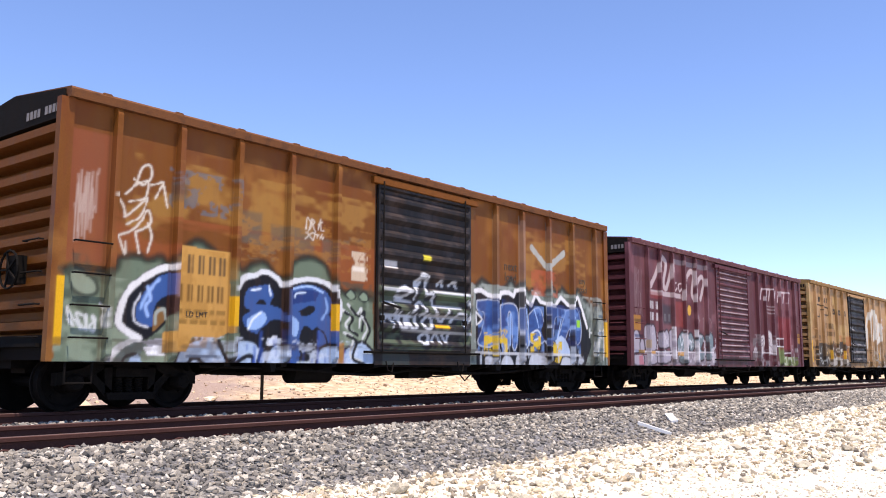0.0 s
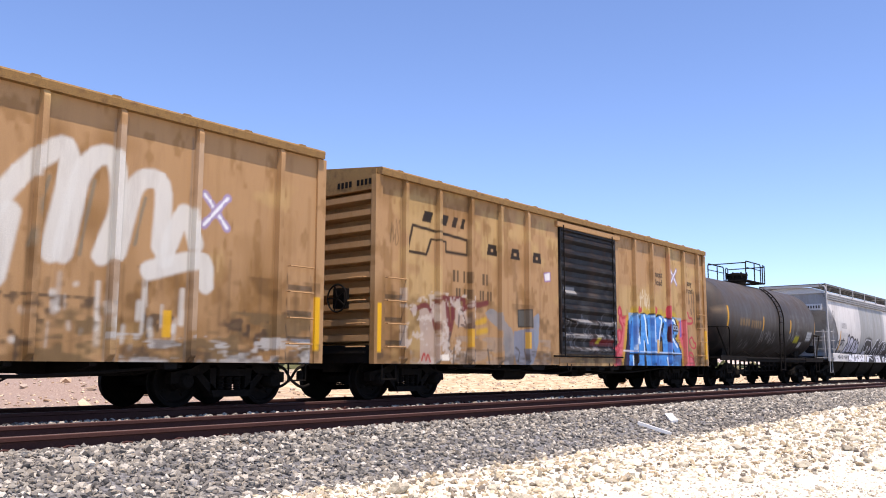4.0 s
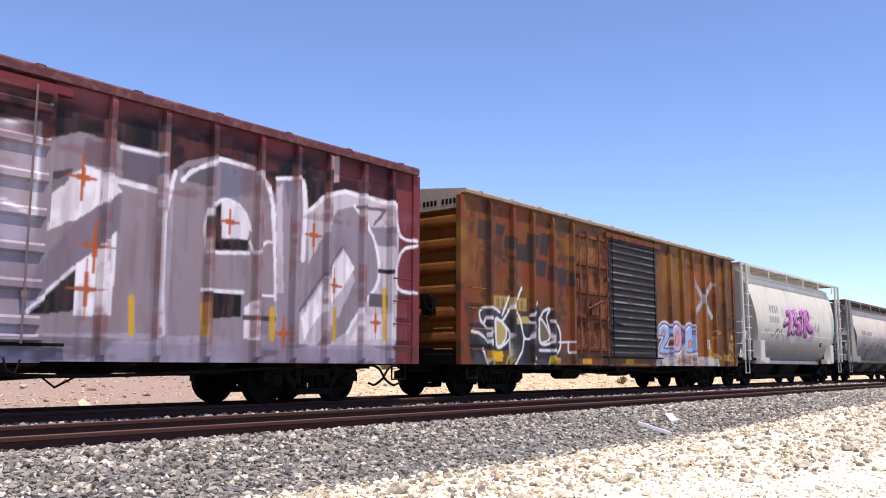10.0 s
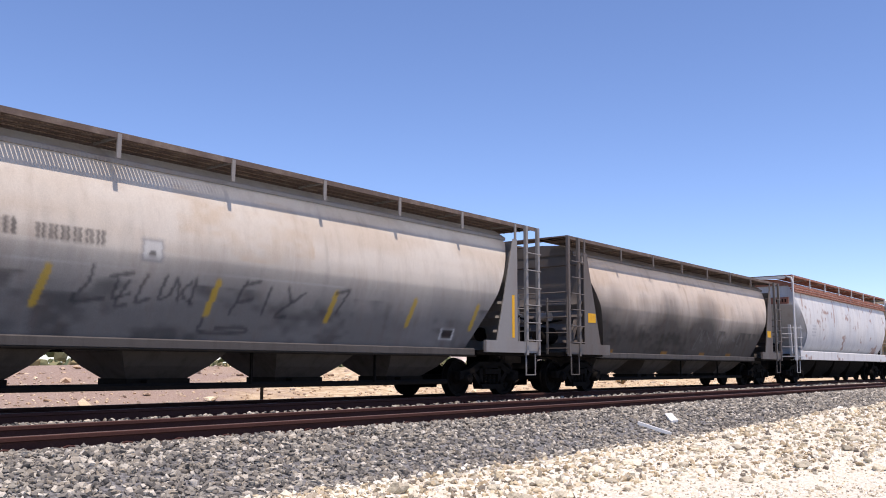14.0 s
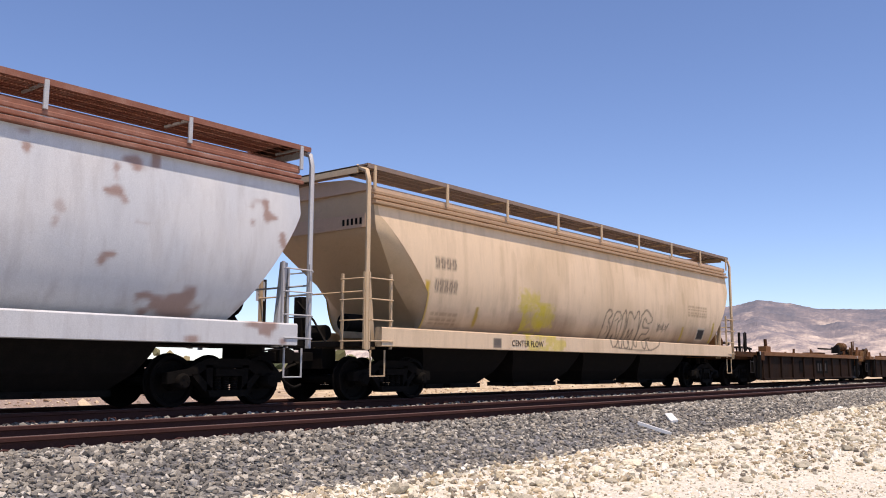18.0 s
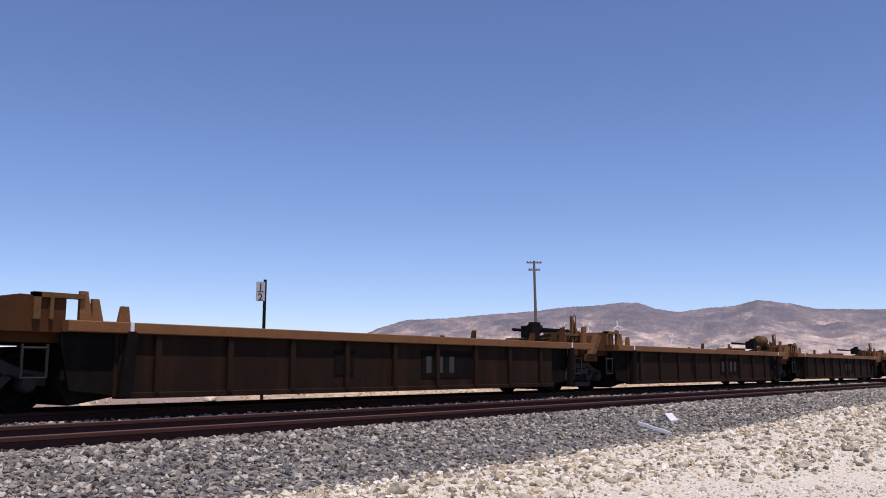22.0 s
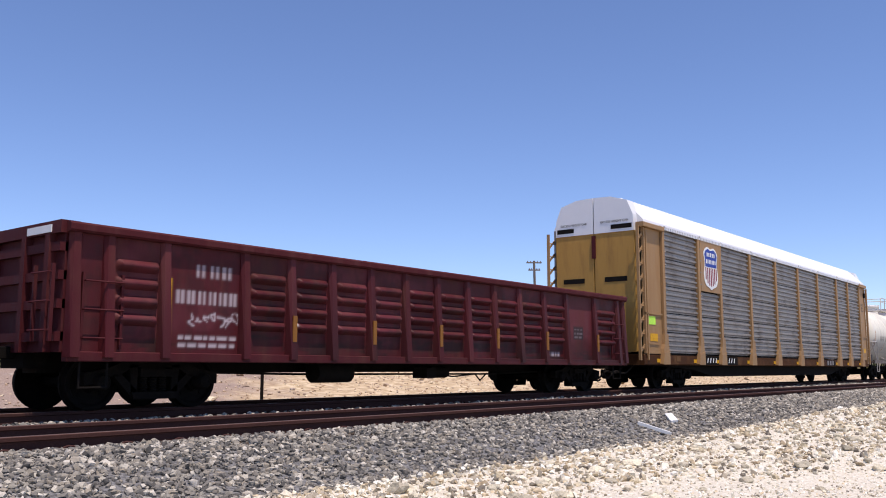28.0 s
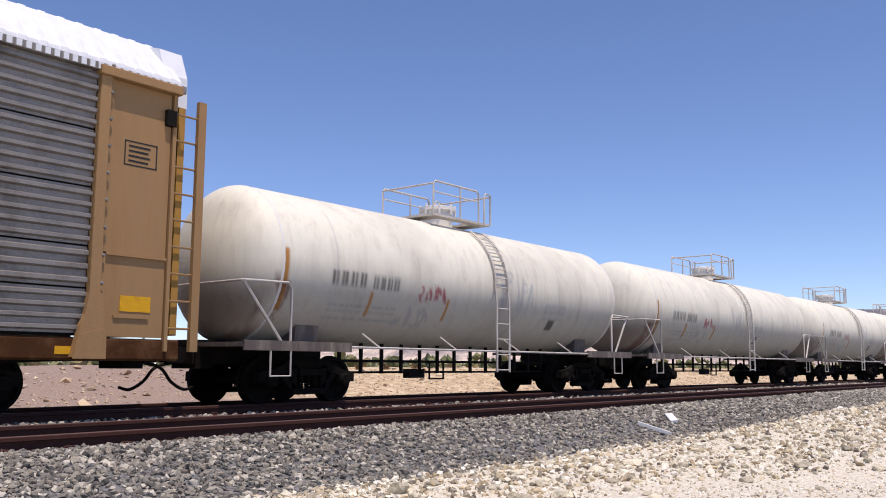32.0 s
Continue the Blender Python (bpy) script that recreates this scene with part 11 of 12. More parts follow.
def paint_round_hopper(L, kind):
    cv = Canvas(L, 4.7, (0.57, 0.545, 0.455) if kind == 0 else (0.53, 0.48, 0.41) if kind == 1 else (0.52, 0.44, 0.36), seed=90 + kind, res=0.02 if kind == 0 else 0.03)
    drips(cv, 0.6, L - 0.6, 0.9, 3.9, (0.33, 0.29, 0.25), 70, 91 + kind, 0.18, 0.1)
    if kind == 0:
        cv.blotch((0.5, 0.47, 0.42), (3, 9), 0.5, 0.7, 0.5)
        # shading of the rounded side painted in, darker from mid height down
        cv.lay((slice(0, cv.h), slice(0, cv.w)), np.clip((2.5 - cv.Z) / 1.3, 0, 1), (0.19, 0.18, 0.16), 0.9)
        cv.marks(3.05, 2.86, 4, 0.28, 0.28, INK)
        cv.marks(3.0, 2.46, 6, 0.2, 0.25, INK)
        cv.stroke([(2.1, 2.05), (11.6, 2.05)], 0.025, CHALK)
        pink_piece(cv)
        for x in (2.4, 4.7, 6.9, 9.2, 10.8):
            cv.rect(x, x + 0.9, 1.42, 1.52, rgb("c8922a"), 0.85)
        cv.rect(9.75, 10.2, 1.55, 1.85, (0.5, 0.5, 0.48))
        cv.rect(9.8, 10.15, 1.6, 1.8, INK)
        cv.rect(4.45, 4.75, 2.75, 3.1, (0.45, 0.44, 0.4), 0.8)
        cv.blotch(rgb("7aa898"), (3, 2), 0.3, 0.6, 0.7, (11.6, 12.0, 2.0, 3.3))
    else:
        cv.blotch(rgb("a58a6c"), (2, 5), 0.5, 0.8, 0.3, (0.5, L - 0.5, 2.4, 4.0))
        # lower side darkened by grime and by painted shade of its inward slope
        dark, level = ((0.125, 0.122, 0.122), 2.3) if kind == 1 else ((0.045, 0.04, 0.037), 2.5)
        wild = 0.45 if kind == 1 else 1.0
        edge = level + 0.9 * wild * (smooth_noise(cv.h, cv.w, (2, 9), 131 + kind) - 0.5) + 0.5 * wild * (smooth_noise(cv.h, cv.w, (5, 30), 141 + kind) - 0.5)
        cv.lay((slice(0, cv.h), slice(0, cv.w)), np.clip((edge - cv.Z) / 1.1 + 0.35, 0, 1), dark, 0.92)
        cv.blotch(tuple(c * 0.45 for c in dark), (3, 20), 0.5, 0.75, 0.7, (0.5, L - 0.5, 0.7, 1.9))
        cv.blotch(tuple(c * 2.0 for c in dark), (3, 9), 0.55, 0.8, 0.3, (0.5, L - 0.5, 0.7, 2.4))
        drips(cv, 0.8, L - 0.8, 1.2, 3.2, dark, 40, 151 + kind, 0.12 * wild + 0.05, 0.12)
        if kind == 1:
            cv.stroke([(2.4, 2.08), (9.8, 2.12)], 0.02, (0.45, 0.43, 0.4), alpha=0.5)
        if kind == 1:
            cv.marks(2.8, 2.4, 4, 0.235, 0.24, INK, 0.3)
            cv.marks(3.95, 2.36, 6, 0.175, 0.24, INK, 0.3)
            for x in (4.12, 6.95, 9.6, 11.85, 14.0):
                cv.stroke([(x - 0.06, 1.5), (x + 0.06, 2.0)], 0.12, rgb("b8962a"), 0.03, 0.8)
            for q in ([(4.83, 2.08), (4.80, 1.85), (4.60, 1.58), (5.09, 1.63)], [(5.11, 1.96), (5.47, 2.03)], [(5.25, 1.89), (5.22, 1.64), (5.49, 1.74)], [(5.43, 1.90), (5.27, 1.56), (5.45, 1.57)], [(5.71, 2.01), (5.59, 1.62), (5.82, 1.67)], [(6.05, 2.03), (5.97, 1.68), (6.16, 1.78), (6.25, 2.01), (6.32, 1.66)], [(6.51, 1.98), (6.37, 1.79), (6.58, 1.63)], [(6.59, 2.03), (6.54, 1.63)], [(7.57, 2.06), (7.35, 1.53)], [(7.57, 2.01), (7.87, 2.08)], [(7.46, 1.72), (7.76, 1.79)], [(8.11, 2.00), (8.01, 1.56)], [(8.49, 2.03), (8.63, 1.79), (8.89, 1.96)], [(8.63, 1.79), (8.32, 1.53), (8.57, 1.54)], [(9.66, 2.01), (9.99, 2.08)], [(9.96, 2.03), (9.74, 1.65)], [(6.86, 1.42), (6.87, 1.20), (7.72, 1.22), (7.71, 1.31), (7.14, 1.29)]):
                flow(cv, q, 0.05, (0.035, 0.035, 0.04), 0.02, 0.75)
            cv.rect(5.55, 5.93, 2.22, 2.56, (0.25, 0.25, 0.25), 0.8)
            cv.rect(5.59, 5.89, 2.26, 2.52, (0.5, 0.49, 0.46), 0.9)
            cv.rect(5.68, 5.8, 2.3, 2.38, INK, 0.8)
            cv.rect(12.95, 13.4, 1.24, 1.5, (0.6, 0.6, 0.58))
            cv.rect(12.99, 13.36, 1.28, 1.46, INK)
            cv.blotch(rgb("a8875f"), (3, 4), 0.5, 0.9, 0.35, (6.2, 9.0, 2.4, 3.5))
        else:
            tag(cv, 8.5, 12.5, 1.3, 2.0, 11, (0.2, 0.2, 0.2), 0.035, 97, 0.35)
            for x in (2.6, 6.2, 9.2, 11.6, 14.2):
                cv.rect(x, x + 0.45, 1.02, 1.16, rgb("b07a26"), 0.7)
    return cv


def tan_outline(cv):
    ink = rgb("33291f")
    for c in ([(9.57, 1.96), (9.66, 2.19), (9.85, 2.26), (9.97, 2.13), (9.80, 1.97), (9.98, 1.78), (9.96, 1.37), (9.69, 1.22), (9.54, 1.55)], [(10.06, 1.99), (10.19, 2.21), (10.42, 2.22), (10.52, 2.04), (10.37, 1.86), (10.59, 1.29), (10.36, 1.22), (10.26, 1.59), (10.19, 1.23), (10.04, 1.27)], [(10.60, 2.17), (10.81, 2.23), (10.86, 1.29), (10.65, 1.25)], [(10.95, 1.30), (10.94, 2.13), (11.12, 2.25), (11.35, 2.07), (11.51, 2.28), (11.64, 2.18), (11.71, 1.30), (11.49, 1.27), (11.38, 1.75), (11.26, 1.52), (11.13, 1.75), (11.11, 1.28)], [(11.80, 2.21), (12.11, 2.35), (12.53, 2.10), (12.28, 1.97), (12.01, 2.12), (11.97, 1.87), (12.39, 1.84), (12.35, 1.68), (12.01, 1.64), (12.08, 1.42), (12.64, 1.55), (12.57, 1.32), (11.91, 1.17), (11.74, 1.65)]):
        flow(cv, c + [c[0]], 0.04, ink, 0.015, 0.9)
    for q in ([(9.66, 1.22), (10.96, 1.15), (11.91, 1.15)], [(9.79, 1.56), (9.87, 1.69), (9.81, 1.81)], [(10.20, 1.96), (10.34, 2.05)]):
        flow(cv, q, 0.035, ink, 0.015, 0.8)
    tag(cv, 12.9, 13.7, 1.75, 2.05, 6, ink, 0.03, 122)


def paint_sill_hopper(L, tan):
    cv = Canvas(L, 4.8, rgb("e2c6a4") if tan else (0.62, 0.61, 0.59), seed=120, res=0.03)
    cv.blotch(rgb("c8ac88") if tan else (0.5, 0.52, 0.54), (2, 9), 0.5, 0.7, 0.5)
    drips(cv, 0.8, L - 0.8, 1.5, 4.0, rgb("a08058") if tan else (0.42, 0.40, 0.40), 50, 121, 0.2, 0.14)
    if tan:
        edge = 1.8 + 0.5 * (smooth_noise(cv.h, cv.w, (2, 9), 124) - 0.5) + 0.3 * (smooth_noise(cv.h, cv.w, (5, 50), 125) - 0.5)
        band = np.clip((edge - cv.Z) / 0.6 + 0.3, 0, 1) * (cv.Z > 1.42)
        cv.lay((slice(0, cv.h), slice(0, cv.w)), band, rgb("80604a"), 0.75)
        cv.marks(2.1, 2.72, 4, 0.19, 0.26, INK, 0.3)
        cv.marks(2.1, 2.24, 5, 0.16, 0.26, INK, 0.3)
        cv.rect(1.78, 1.92, 1.44, 2.45, rgb("c8a21c"), 0.9)
        cv.rect(3.62, 3.74, 1.55, 1.98, rgb("b0901c"), 0.8)
        for x, z in ((5.6, 2.2), (5.9, 1.8), (6.4, 1.9), (5.7, 1.15), (6.6, 1.1)):
            cv.blotch(rgb("cdb81e"), (3, 3), 0.3, 0.55, 0.6, (x - 0.35, x + 0.55, z - 0.25, z + 0.3))
        cv.lines(2.1, 3.0, 1.75, 3, rgb("7a5f42"), 0.04, 0.1, 0.6)
        tan_outline(cv)
        cv.rect(16.0, 16.6, 1.58, 1.96, rgb("cfc4ae"))
        cv.rect(16.04, 16.56, 1.62, 1.92, INK)
        cv.rect(17.2, 17.33, 1.5, 2.2, rgb("b89a1c"), 0.9)
        cv.rect(14.75, 14.88, 1.5, 1.95, rgb("b89a1c"), 0.8)
        cv.lines(15.1, 16.6, 2.62, 4, rgb("7a5f42"), 0.05, 0.1, 0.6)
        cv.rect(4.05, 4.35, 1.1, 1.32, rgb("6c6258"))
    else:
        cv.blotch(rgb("8a5a40"), (9, 26), 0.72, 0.8, 0.7)
        drips(cv, 1, L - 1, 2.6, 4.1, rgb("8c5a40"), 16, 123, 0.7, 0.12)
        cv.lines(2.6, 3.2, 2.5, 4, (0.3, 0.3, 0.32), 0.07, 0.14)
    return cv


def paint_tank(L, white, seed):
    cv = Canvas(L, 4.7, (0.76, 0.724, 0.605) if white else (0.064, 0.055, 0.049), seed=seed, res=0.03)
    o = 0.45 if white else -0.5
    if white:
        # lower half greyed in the paint for the shade under the round shell
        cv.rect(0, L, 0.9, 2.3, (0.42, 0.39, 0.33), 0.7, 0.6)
        cv.rect(0, 0.75, 0.9, 2.0, (0.16, 0.09, 0.06), 0.6, 0.3)
        cv.blotch((0.46, 0.435, 0.37), (3, 9), 0.5, 0.75, 0.35)
        drips(cv, 0.5, L - 0.5, 1.2, 3.4, (0.42, 0.36, 0.3), 30, seed, 0.22, 0.12)
        cv.marks(1.72 + o, 2.2, 4, 0.25, 0.25, INK, 0.3)
        cv.marks(2.85 + o, 2.16, 4, 0.2, 0.25, INK, 0.3)
        cv.lines(1.75 + o, 3.7 + o, 1.8, 3, (0.3, 0.3, 0.3), 0.05, 0.12)
        for x in (0.55 + o, 2.8 + o, 5.2 + o):
            cv.rect(x, x + 0.1, 1.65, 2.75 if x < 1.5 else 2.1, rgb("b07a38"))
        tag(cv, 4.7, 5.6, 2.0, 2.35, 6, rgb("9c3040"), 0.04, seed + 1)
        tag(cv, 4.2, 5.2, 1.5, 1.9, 4, (0.3, 0.3, 0.32), 0.06, seed + 2, 0.6)
        tag(cv, 7.2, 9.0, 1.9, 2.9, 6, (0.34, 0.35, 0.38), 0.05, seed + 3, 0.6)
        for x in (2.3, 4.1, 6.0, 8.3, 10.2):
            cv.stroke([(x, 1.0), (x, 3.5)], 0.025, (0.4, 0.4, 0.4), 0.02, 0.6)
        cv.lines(9.6, 10.6, 2.2, 4, (0.32, 0.32, 0.32), 0.05, 0.11)
        cv.rect(9.9, 10.2, 1.6, 1.85, INK, 0.8)
        cv.blotch((0.16, 0.07, 0.05), (4, 3), 0.4, 0.6, 0.8, (0.7, 1.15, 1.1, 2.1))
    else:
        # dust and sunlight on the upper shell, shade below, put into the paint
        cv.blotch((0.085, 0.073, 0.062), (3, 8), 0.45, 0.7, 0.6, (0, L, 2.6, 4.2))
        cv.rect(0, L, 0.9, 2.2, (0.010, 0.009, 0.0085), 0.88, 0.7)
        cv.rect(6.9, 8.2, 1.2, 3.3, (0.03, 0.029, 0.03), 0.5, 0.4)
        cv.blotch((0.13, 0.12, 0.115), (6, 7), 0.5, 0.7, 0.35, (8.0, 10.5, 1.9, 2.8))
        for x in (1.5 + o, 5.2 + o, 8.5 + o, 11.9 + o):
            cv.rect(x, x + 0.11, 2.1, 2.85 if x < 2 else 2.65, rgb("d09a1c"))
        cv.marks(2.75 + o, 2.22, 4, 0.27, 0.25, rgb("8e6c38"), 0.35)
        cv.marks(3.95 + o, 2.2, 5, 0.22, 0.25, rgb("8e6c38"), 0.35)
        cv.lines(0.5, 1.0, 2.7, 3, rgb("a0886a"), 0.05, 0.12, 0.5)
        tag(cv, 4.6, 6.4, 1.5, 2.1, 10, (0.25, 0.24, 0.23), 0.03, seed + 1, 0.7)
        tag(cv, 2.9, 3.9, 1.4, 1.7, 5, (0.15, 0.15, 0.15), 0.04, seed + 2, 0.6)
        tag(cv, 8.0, 9.4, 1.8, 2.15, 7, (0.25, 0.25, 0.25), 0.03, seed + 3, 0.7)
        cv.rect(8.85, 9.45, 1.75, 2.02, rgb("9a9418"))
        cv.rect(10.4, 11.05, 1.85, 2.25, (0.5, 0.5, 0.48))
        cv.lines(10.45, 11.0, 2.15, 3, INK, 0.05, 0.11)
        cv.rect(9.7, 10.05, 1.55, 1.78, (0.4, 0.4, 0.4))
    return cv


def paint_gondola(L):
    cv = Canvas(L, 3.0, rgb("511d21"), seed=140)
    weather(cv, rgb("44191c"), rgb("6c343a"), 141)
    cv.blotch((0.022, 0.012, 0.012), (3, 24), 0.45, 0.65, 0.7, (0, L, 0.72, 1.15))
    cv.blotch((0.03, 0.014, 0.014), (5, 40), 0.58, 0.74, 0.35, (0, L, 0.9, 2.5))
    drips(cv, 0.2, L - 0.2, 0.8, 2.5, (0.03, 0.014, 0.014), 60, 144, 0.25, 0.09)
    w = rgb("c8babc")
    cv.marks(2.1, 2.05, 3, 0.26, 0.2, w, 0.35, skip=(2,), alpha=0.6)
    cv.marks(2.6, 2.05, 1, 0.26, 0.2, w, 0.35, alpha=0.6)
    cv.marks(1.75, 1.62, 6, 0.2, 0.22, w, 0.3, alpha=0.7)
    tag(cv, 1.95, 2.95, 1.28, 1.52, 7, w, 0.025, 143)
    cv.lines(1.8, 2.9, 1.08, 2, w, 0.05, 0.12, 0.8)
    cv.rect(1.48, 1.66, 1.1, 2.0, YEL)
    cv.rect(0.55, 0.68, 1.05, 1.15, CHALK)
    cv.stroke([(13.7, 1.95), (14.2, 1.95)], 0.9, rgb("6a3034"), 0.3, 0.6)
    cv.rect(13.7, 14.2, 1.38, 1.72, (0.02, 0.015, 0.016), 0.9, 0.05)
    cv.lines(13.75, 14.15, 1.62, 3, rgb("8a8084"), 0.04, 0.1, 0.6)
    cv.lines(12.3, 13.0, 0.95, 1, w, 0.08)
    cv.rect(4.0, 4.2, 1.35, 1.5, CHALK, 0.8)
    return cv


# ---- the train, car by car, in train metres from the camera's foot at the start ----
MAT_ORANGE = surface("faded_orange_paint", ORANGE, 0.6, vary=0.35, stain=RUST, amount=0.8, scale=4, streak=True, spec=0.1)
MAT_YBOX = surface("faded_yellow_paint", YELLOWBOX, 0.6, vary=0.3, stain=(0.25, 0.13, 0.05), amount=0.75, scale=4, streak=True, spec=0.1)
MAT_MAROON = surface("faded_maroon_paint", MAROON, 0.6, vary=0.3, stain=(0.06, 0.02, 0.02), amount=0.8, scale=4, streak=True, spec=0.1)
MAT_KRED = surface("faded_red_paint", KRED, 0.6, vary=0.3, stain=(0.06, 0.02, 0.015), amount=0.8, scale=4, streak=True, spec=0.1)
MAT_RUSTY = surface("rusted_orange_paint", rgb("84501f"), 0.8, spec=0.1, vary=0.2, stain=(0.08, 0.03, 0.018), amount=0.8, scale=1.6, streak=True)
MAT_DKRUST = surface("dark_rust", rgb("5a2c1a"), 0.85, vary=0.35, stain=(0.3, 0.14, 0.05), amount=0.5, scale=5)
MAT_TOP_ORANGE = surface("grimy_orange_roof_edge", rgb("6e421f"), 0.8, vary=0.35, stain=(0.045, 0.022, 0.014), amount=0.9, scale=7)
MAT_TOP_YELLOW = surface("grimy_yellow_roof_edge", rgb("8d6c3e"), 0.8, vary=0.35, stain=(0.09, 0.045, 0.025), amount=0.9, scale=6)
MAT_TOP_RED = surface("dusty_red_roof_edge", rgb("5c3236"), 0.8, vary=0.35, stain=(0.2, 0.13, 0.11), amount=0.6, scale=7)
MAT_TOP_PALE = surface("bleached_roof_edge", rgb("a08c78"), 0.75, vary=0.35, stain=(0.1, 0.045, 0.025), amount=0.9, scale=5)
MAT_STENCIL = surface("dark_stencil", (0.06, 0.042, 0.026), 0.6, bump=0)
six = [0.78, 1.87, 3.0, 4.14, 5.28]
right = [10.36, 11.46, 12.66, 13.8, 15.0]

car = boxcar("weathered orange boxcar with blue graffiti", 5.95, 21.57, 4.57, paint_orange(15.62), MAT_ORANGE, MAT_ORANGE, six, right, (6.36, 9.42), MAT_PAINT, plate=True, rung_mat=MAT_TRUCK, top=MAT_TOP_ORANGE)
words(car, 15.62, "next", 11.0, 2.92, 0.3, MAT_STENCIL)
words(car, 15.62, "load", 11.0, 2.66, 0.3, MAT_STENCIL)
words(car, 15.62, "any", 14.35, 2.85, 0.26, MAT_STENCIL)
words(car, 15.62, "road", 14.35, 2.62, 0.26, MAT_STENCIL)
words(car, 15.62, "LD LMT", 2.3, 1.43, 0.12, MAT_STENCIL)
boxcar("dark maroon boxcar with pale graffiti", 23.06, 38.92, 4.45, paint_maroon(15.86), MAT_MAROON, MAT_MAROON, [1.1, 1.96, 2.87, 3.77, 4.66, 5.56], [10.57, 11.4, 12.3, 13.2, 14.1, 15.0], (6.48, 9.65), MAT_PAINT, door_kind="fine", rod_mat=MAT_MAROON, plate=True, top=MAT_TOP_RED)
boxcar("faded yellow boxcar with black door and white graffiti", 40.36, 55.96, 4.58, paint_yellow(15.6, False), MAT_YBOX, MAT_YBOX, six, [10.4, 11.57, 12.93, 14.62], (6.4, 9.47), MAT_PAINT, top=MAT_TOP_YELLOW)
car = boxcar("faded yellow boxcar with large blue graffiti", 57.5, 73.65, 4.58, paint_yellow(16.15, True), MAT_YBOX, MAT_YBOX, six, [10.95, 12.1, 13.27, 14.41, 15.54], (6.75, 9.8), MAT_PAINT, top=MAT_TOP_YELLOW)
words(car, 16.15, "next", 12.65, 3.42, 0.28, MAT_STENCIL)
words(car, 16.15, "load", 12.65, 3.17, 0.28, MAT_STENCIL)
words(car, 16.15, "any", 14.95, 3.32, 0.26, MAT_STENCIL)
words(car, 16.15, "road", 14.95, 3.08, 0.26, MAT_STENCIL)
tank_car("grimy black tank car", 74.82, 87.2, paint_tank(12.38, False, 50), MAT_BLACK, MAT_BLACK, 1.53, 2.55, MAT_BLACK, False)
hopper("light grey covered hopper with black graffiti", 88.13, 105.2, paint_grey_hopper(17.07), surface("grey_hopper_paint", (0.33, 0.33, 0.33), 0.6, stain=(0.14, 0.11, 0.09), amount=0.6, scale=2, streak=True), surface("grey_roof", (0.6, 0.6, 0.6), 0.6, stain=(0.3, 0.28, 0.26)), 4.2, 1.25, 4.62, 4, sill=(0.98, 1.36), res=0.025, board_mat=surface("grey_grating", (0.1, 0.095, 0.09), 0.7), rim_mat=surface("grey_rim", (0.2, 0.2, 0.2), 0.6, stain=(0.1, 0.09, 0.08)))
boxcar("faded red boxcar with huge silver graffiti", 107.06, 126.01, 4.74, paint_silver(18.95), MAT_KRED, MAT_KRED, [0.79, 1.66, 2.41, 3.23, 4.11, 5.0, 5.87, 6.65], [12.1, 13.0, 13.9, 14.87, 15.7, 16.48, 17.4, 18.2], (7.49, 11.26), MAT_PAINT, ribs=5, door_kind="flat", rod_mat=MAT_SPRAY, inset=2.3, top=MAT_TOP_RED)
car = boxcar("rusty orange boxcar with grey door", 127.6, 143.7, 4.6, paint_rusty(16.1), MAT_RUSTY, MAT_RUSTY, [1.0, 1.93, 2.79, 3.71, 4.7], [10.66, 11.57, 12.44, 13.37, 14.24, 15.17], (6.63, 9.71), MAT_PAINT, door_kind="fine", ribs=6, inset=1.9, top=MAT_TOP_PALE, fascia=0.09, header=MAT_DKRUST)
for x in (4.95, 5.35, 6.0, 6.45):
    part("plug_door_rod", M().tube([(x - 8.05, -SIDE - 0.1, 0.95), (x - 8.05, -SIDE - 0.1, 4.25)], 0.025, 6).box(x - 8.1, -SIDE - 0.13, 1.7, x - 8.0, -SIDE, 1.85).box(x - 8.1, -SIDE - 0.13, 3.0, x - 8.0, -SIDE, 3.12), MAT_DKRUST, car)
for z in (1.1, 1.95, 2.6, 3.35, 4.1):
    part("plug_door_rail", M().slab(4.75 - 8.05, -SIDE - 0.07, z, 6.6 - 8.05, -SIDE - 0.001, z + 0.1), MAT_DKRUST, car)
part("plug_door_gear", M().box(5.5 - 8.05, -SIDE - 0.14, 2.05, 5.85 - 8.05, -SIDE - 0.02, 2.35).tube([(5.3 - 8.05, -SIDE - 0.15, 2.2), (6.1 - 8.05, -SIDE - 0.15, 2.45)], 0.03, 6), MAT_DKRUST, car)
MAT_HOP_G = surface("warm_grey_hopper", (0.52, 0.495, 0.44), 0.55, vary=0.1, stain=(0.26, 0.2, 0.15), amount=0.4, scale=1.5, streak=True)
MAT_HOP_J = surface("dull_grey_hopper", (0.22, 0.21, 0.2), 0.6, vary=0.12, stain=(0.16, 0.12, 0.1), amount=0.5, scale=1.5, streak=True)
MAT_HOP_D = surface("sooty_grey_hopper", (0.115, 0.1, 0.088), 0.6, vary=0.15, stain=(0.1, 0.07, 0.06), amount=0.6, scale=1.5, streak=True)
MAT_BAY = surface("grimy_hopper_bay", (0.075, 0.066, 0.06), 0.75, vary=0.2, stain=(0.03, 0.025, 0.022), amount=0.7, scale=2, streak=True)
MAT_TANKEND = surface("dusty_brake_cylinder", (0.28, 0.25, 0.22), 0.7, vary=0.2, stain=(0.08, 0.06, 0.05), amount=0.7, scale=6)
MAT_GRATE = surface("rusty_grating", (0.12, 0.085, 0.068), 0.8, vary=0.3, stain=(0.3, 0.25, 0.2), amount=0.4)
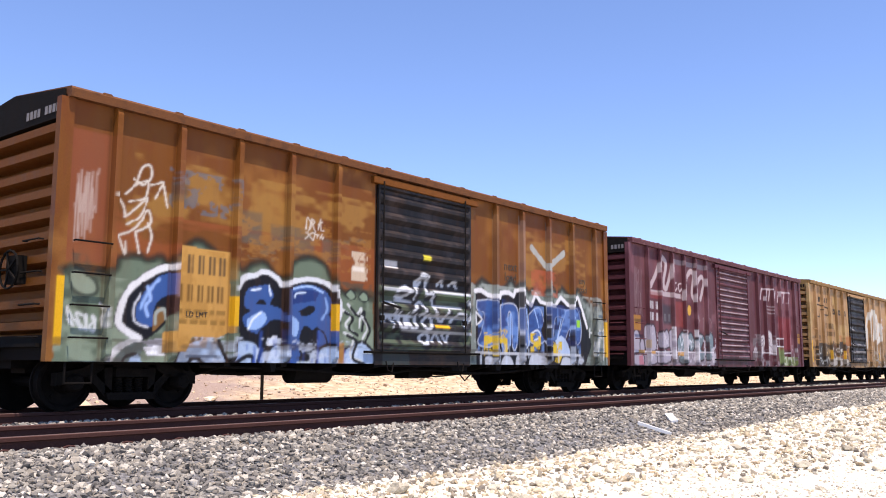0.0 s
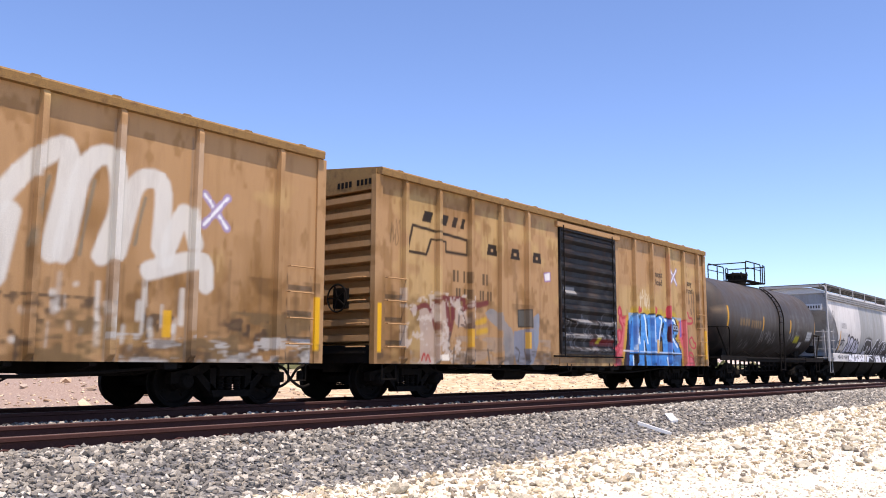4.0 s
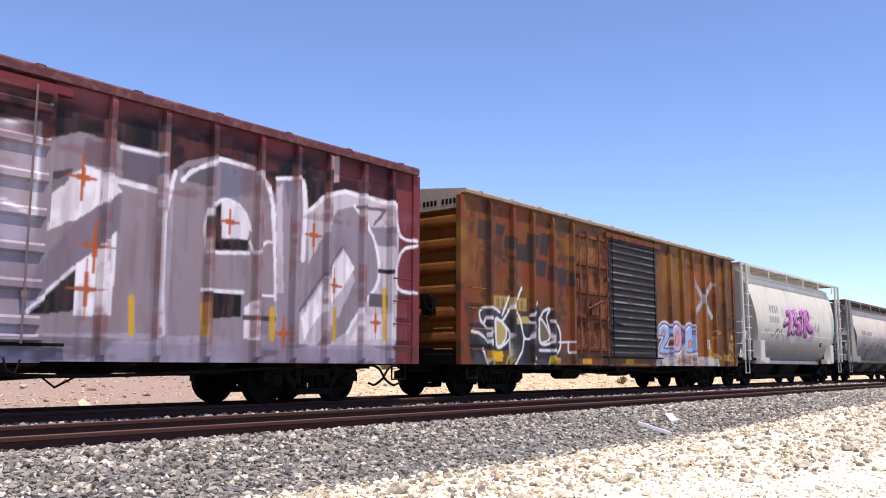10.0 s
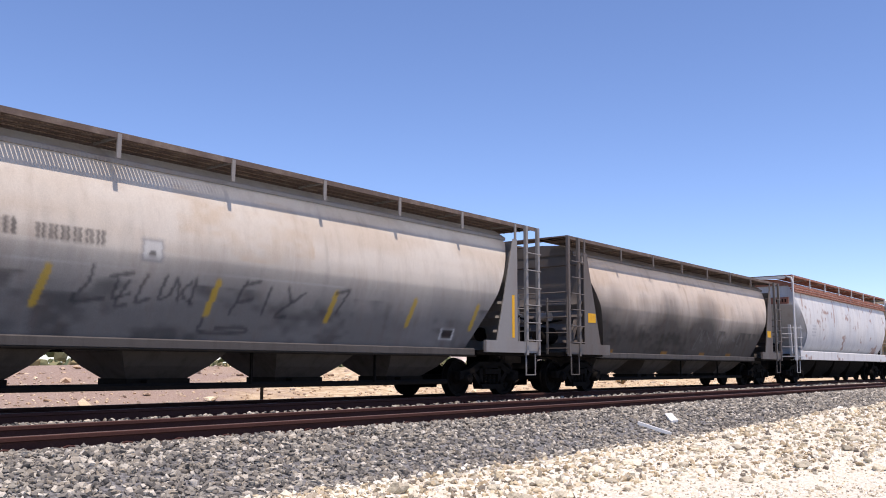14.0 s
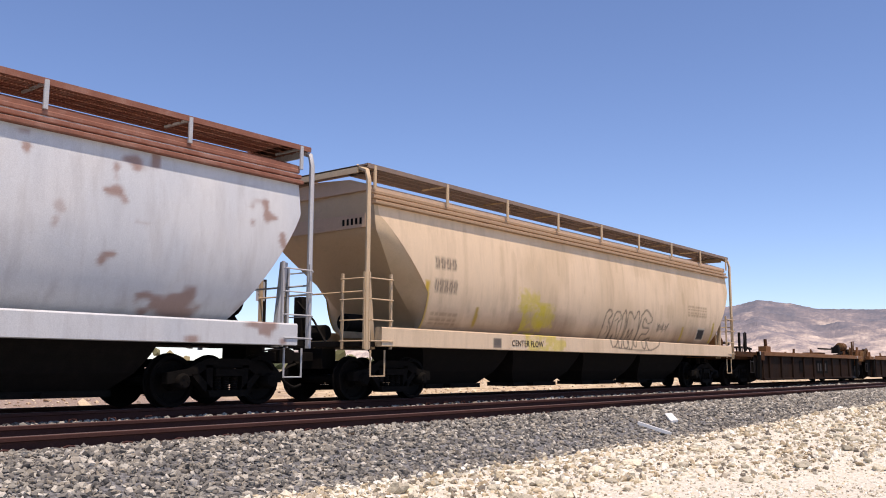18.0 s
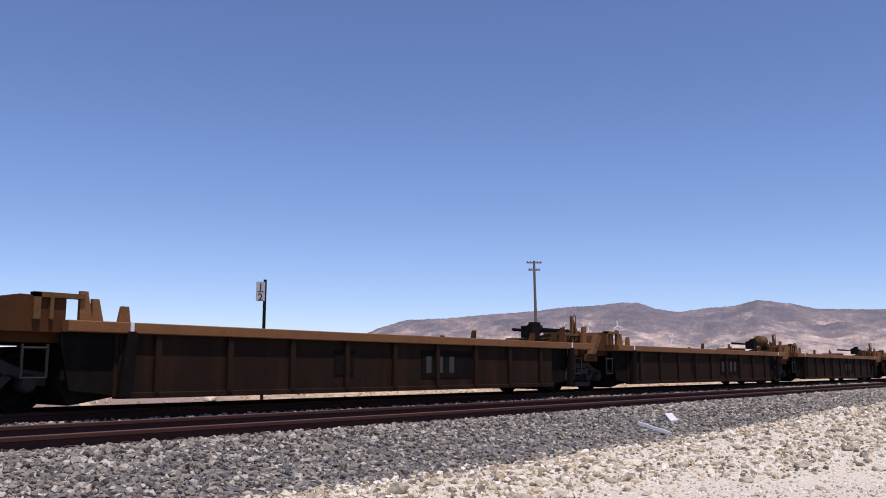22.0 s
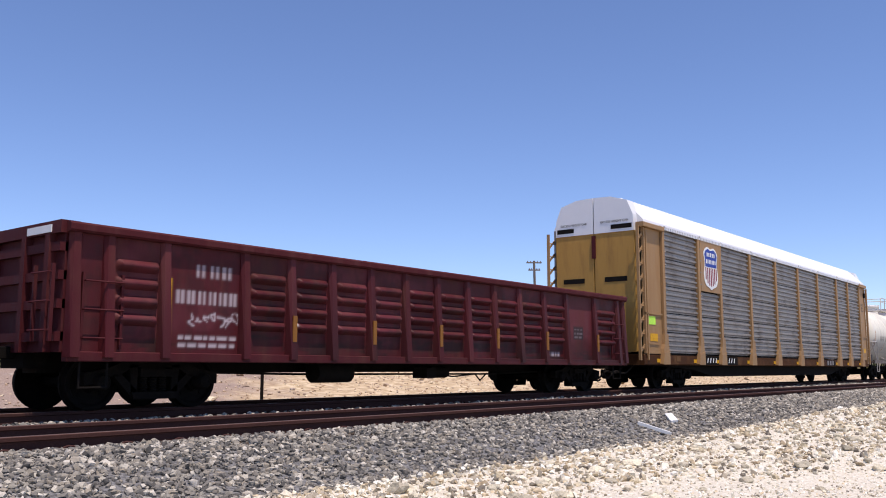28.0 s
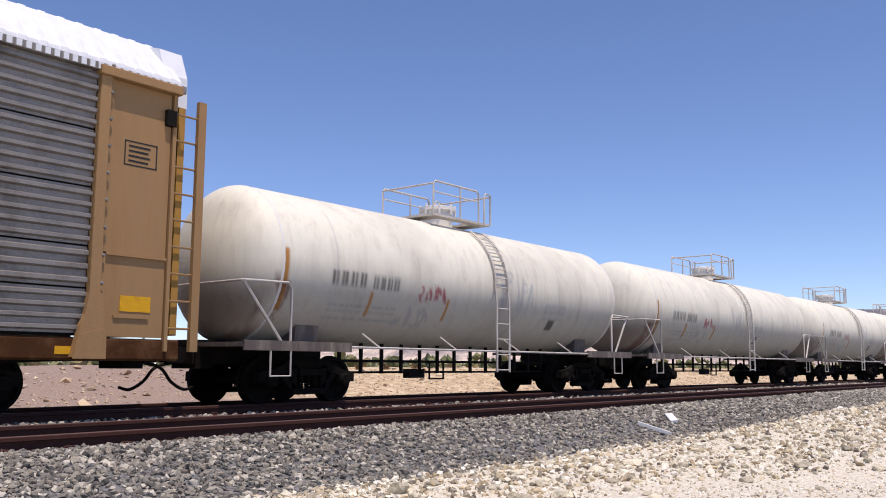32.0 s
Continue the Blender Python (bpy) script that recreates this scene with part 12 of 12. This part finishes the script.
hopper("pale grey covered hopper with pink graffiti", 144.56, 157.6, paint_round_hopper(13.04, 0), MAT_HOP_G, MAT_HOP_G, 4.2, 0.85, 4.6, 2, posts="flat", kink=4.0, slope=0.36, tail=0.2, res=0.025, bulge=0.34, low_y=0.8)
hopper("dusty grey covered hopper with dark lower side", 158.94, 175.4, paint_round_hopper(16.46, 1), MAT_HOP_J, MAT_HOP_J, 3.72, 0.95, 4.09, 4, posts="flat", kink=3.6, slope=0.62, gusset=True, bulge=0.4, low_y=1.14, board_mat=MAT_GRATE)
hopper("sooty grey covered hopper with dark lower side", 176.8, 193.45, paint_round_hopper(16.65, 2), MAT_HOP_D, MAT_HOP_D, 3.72, 0.95, 4.09, 4, posts="flat", kink=3.6, slope=0.62, gusset=True, bulge=0.4, low_y=1.14, board_mat=MAT_GRATE, tall_mark=False)
hopper("white covered hopper with a rusty roof", 195.34, 212.3, paint_sill_hopper(16.96, False), surface("chalky_white_hopper", (0.45, 0.45, 0.45), 0.55, stain=(0.22, 0.14, 0.1), amount=0.5, scale=2, streak=True), surface("rusty_roof", rgb("8a5a48"), 0.8, stain=(0.4, 0.3, 0.25)), 4.2, 1.3, 4.62, 4, sill=(1.02, 1.4))
car = hopper("tan covered hopper with dusty side sill", 213.75, 232.6, paint_sill_hopper(18.85, True), surface("tan_hopper_paint", rgb("c4aa88"), 0.55, stain=(0.22, 0.13, 0.08), amount=0.3), surface("tan_roof", rgb("c4a68a"), 0.6, stain=(0.28, 0.16, 0.11)), 4.15, 1.3, 4.62, 4, sill=(1.05, 1.43), board_mat=surface("brown_grating", (0.24, 0.17, 0.13), 0.8), rim_mat=surface("tan_rim", rgb("a88a6c"), 0.7, stain=(0.12, 0.07, 0.05)))
lettering("CENTER FLOW", 0.2, MAT_STENCIL, car, pose(5.45 - 9.425, -SIDE - 0.118, 1.15, 90), label="stencilled words")
MAT_TANKFRAME = surface("grimy_tank_frame", (0.12, 0.095, 0.08), 0.7, vary=0.2, stain=(0.4, 0.34, 0.28), amount=0.5, scale=3, streak=True)
MAT_TANKRAIL = surface("dusty_white_rail", (0.55, 0.51, 0.46), 0.6, vary=0.15, stain=(0.14, 0.09, 0.06), amount=0.6, scale=3, streak=True)
joints = [233.1, 250.75, 266.75, 282.75, 298.5, 315.6]
for i in range(5):
    well_car("empty brown well car with worn orange top edge", joints[i], joints[i + 1], i == 0, i == 4, i)
gondola("dark red gondola car with ribbed panels", 317.18, 333.65, paint_gondola(16.47))
autorack("tan and silver autorack with a white roof", 334.75, 361.6)
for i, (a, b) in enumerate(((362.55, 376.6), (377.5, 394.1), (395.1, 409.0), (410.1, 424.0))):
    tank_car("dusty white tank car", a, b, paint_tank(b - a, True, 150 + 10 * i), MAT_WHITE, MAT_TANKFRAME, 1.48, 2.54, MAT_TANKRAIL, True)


# ---- movement: the whole train rolls past, every wheel turns ----
SPEED = [11.31, 11.26, 11.22, 11.19, 11.11, 11.02, 10.93, 10.76, 10.44]


def shift(t):
    """Metres rolled after t seconds; the speed falls slowly, four seconds at a time."""
    s = 0.0
    for i in range(8):
        d = min(max(t - 4 * i, 0), 4)
        s += SPEED[i] * d + (SPEED[i + 1] - SPEED[i]) * d * d / 8
    return s


def motions():
    for car, at in CARS:
        walk(car, [(t, pose(at - shift(t), TRAIN_Y, 0)) for t in range(33)])
    for w, x, at in WHEELS:
        times = [k / 30 for k in range(961) if -4 < at - shift(k / 30) < 24]
        if not times:
            continue
        times = [t for t in (0.0,) if times[0] > 0] + times + [t for t in (32.0,) if times[-1] < 32]
        lo, hi = times[1 if times[0] == 0.0 and len(times) > 1 else 0], times[-2] if len(times) > 1 else times[-1]
        walk(w, [(t, Matrix.Translation((x, 0, 0.42)) @ Matrix.Rotation(-shift(min(max(t, lo), hi)) / 0.42, 4, 'Y')) for t in times])


motions()
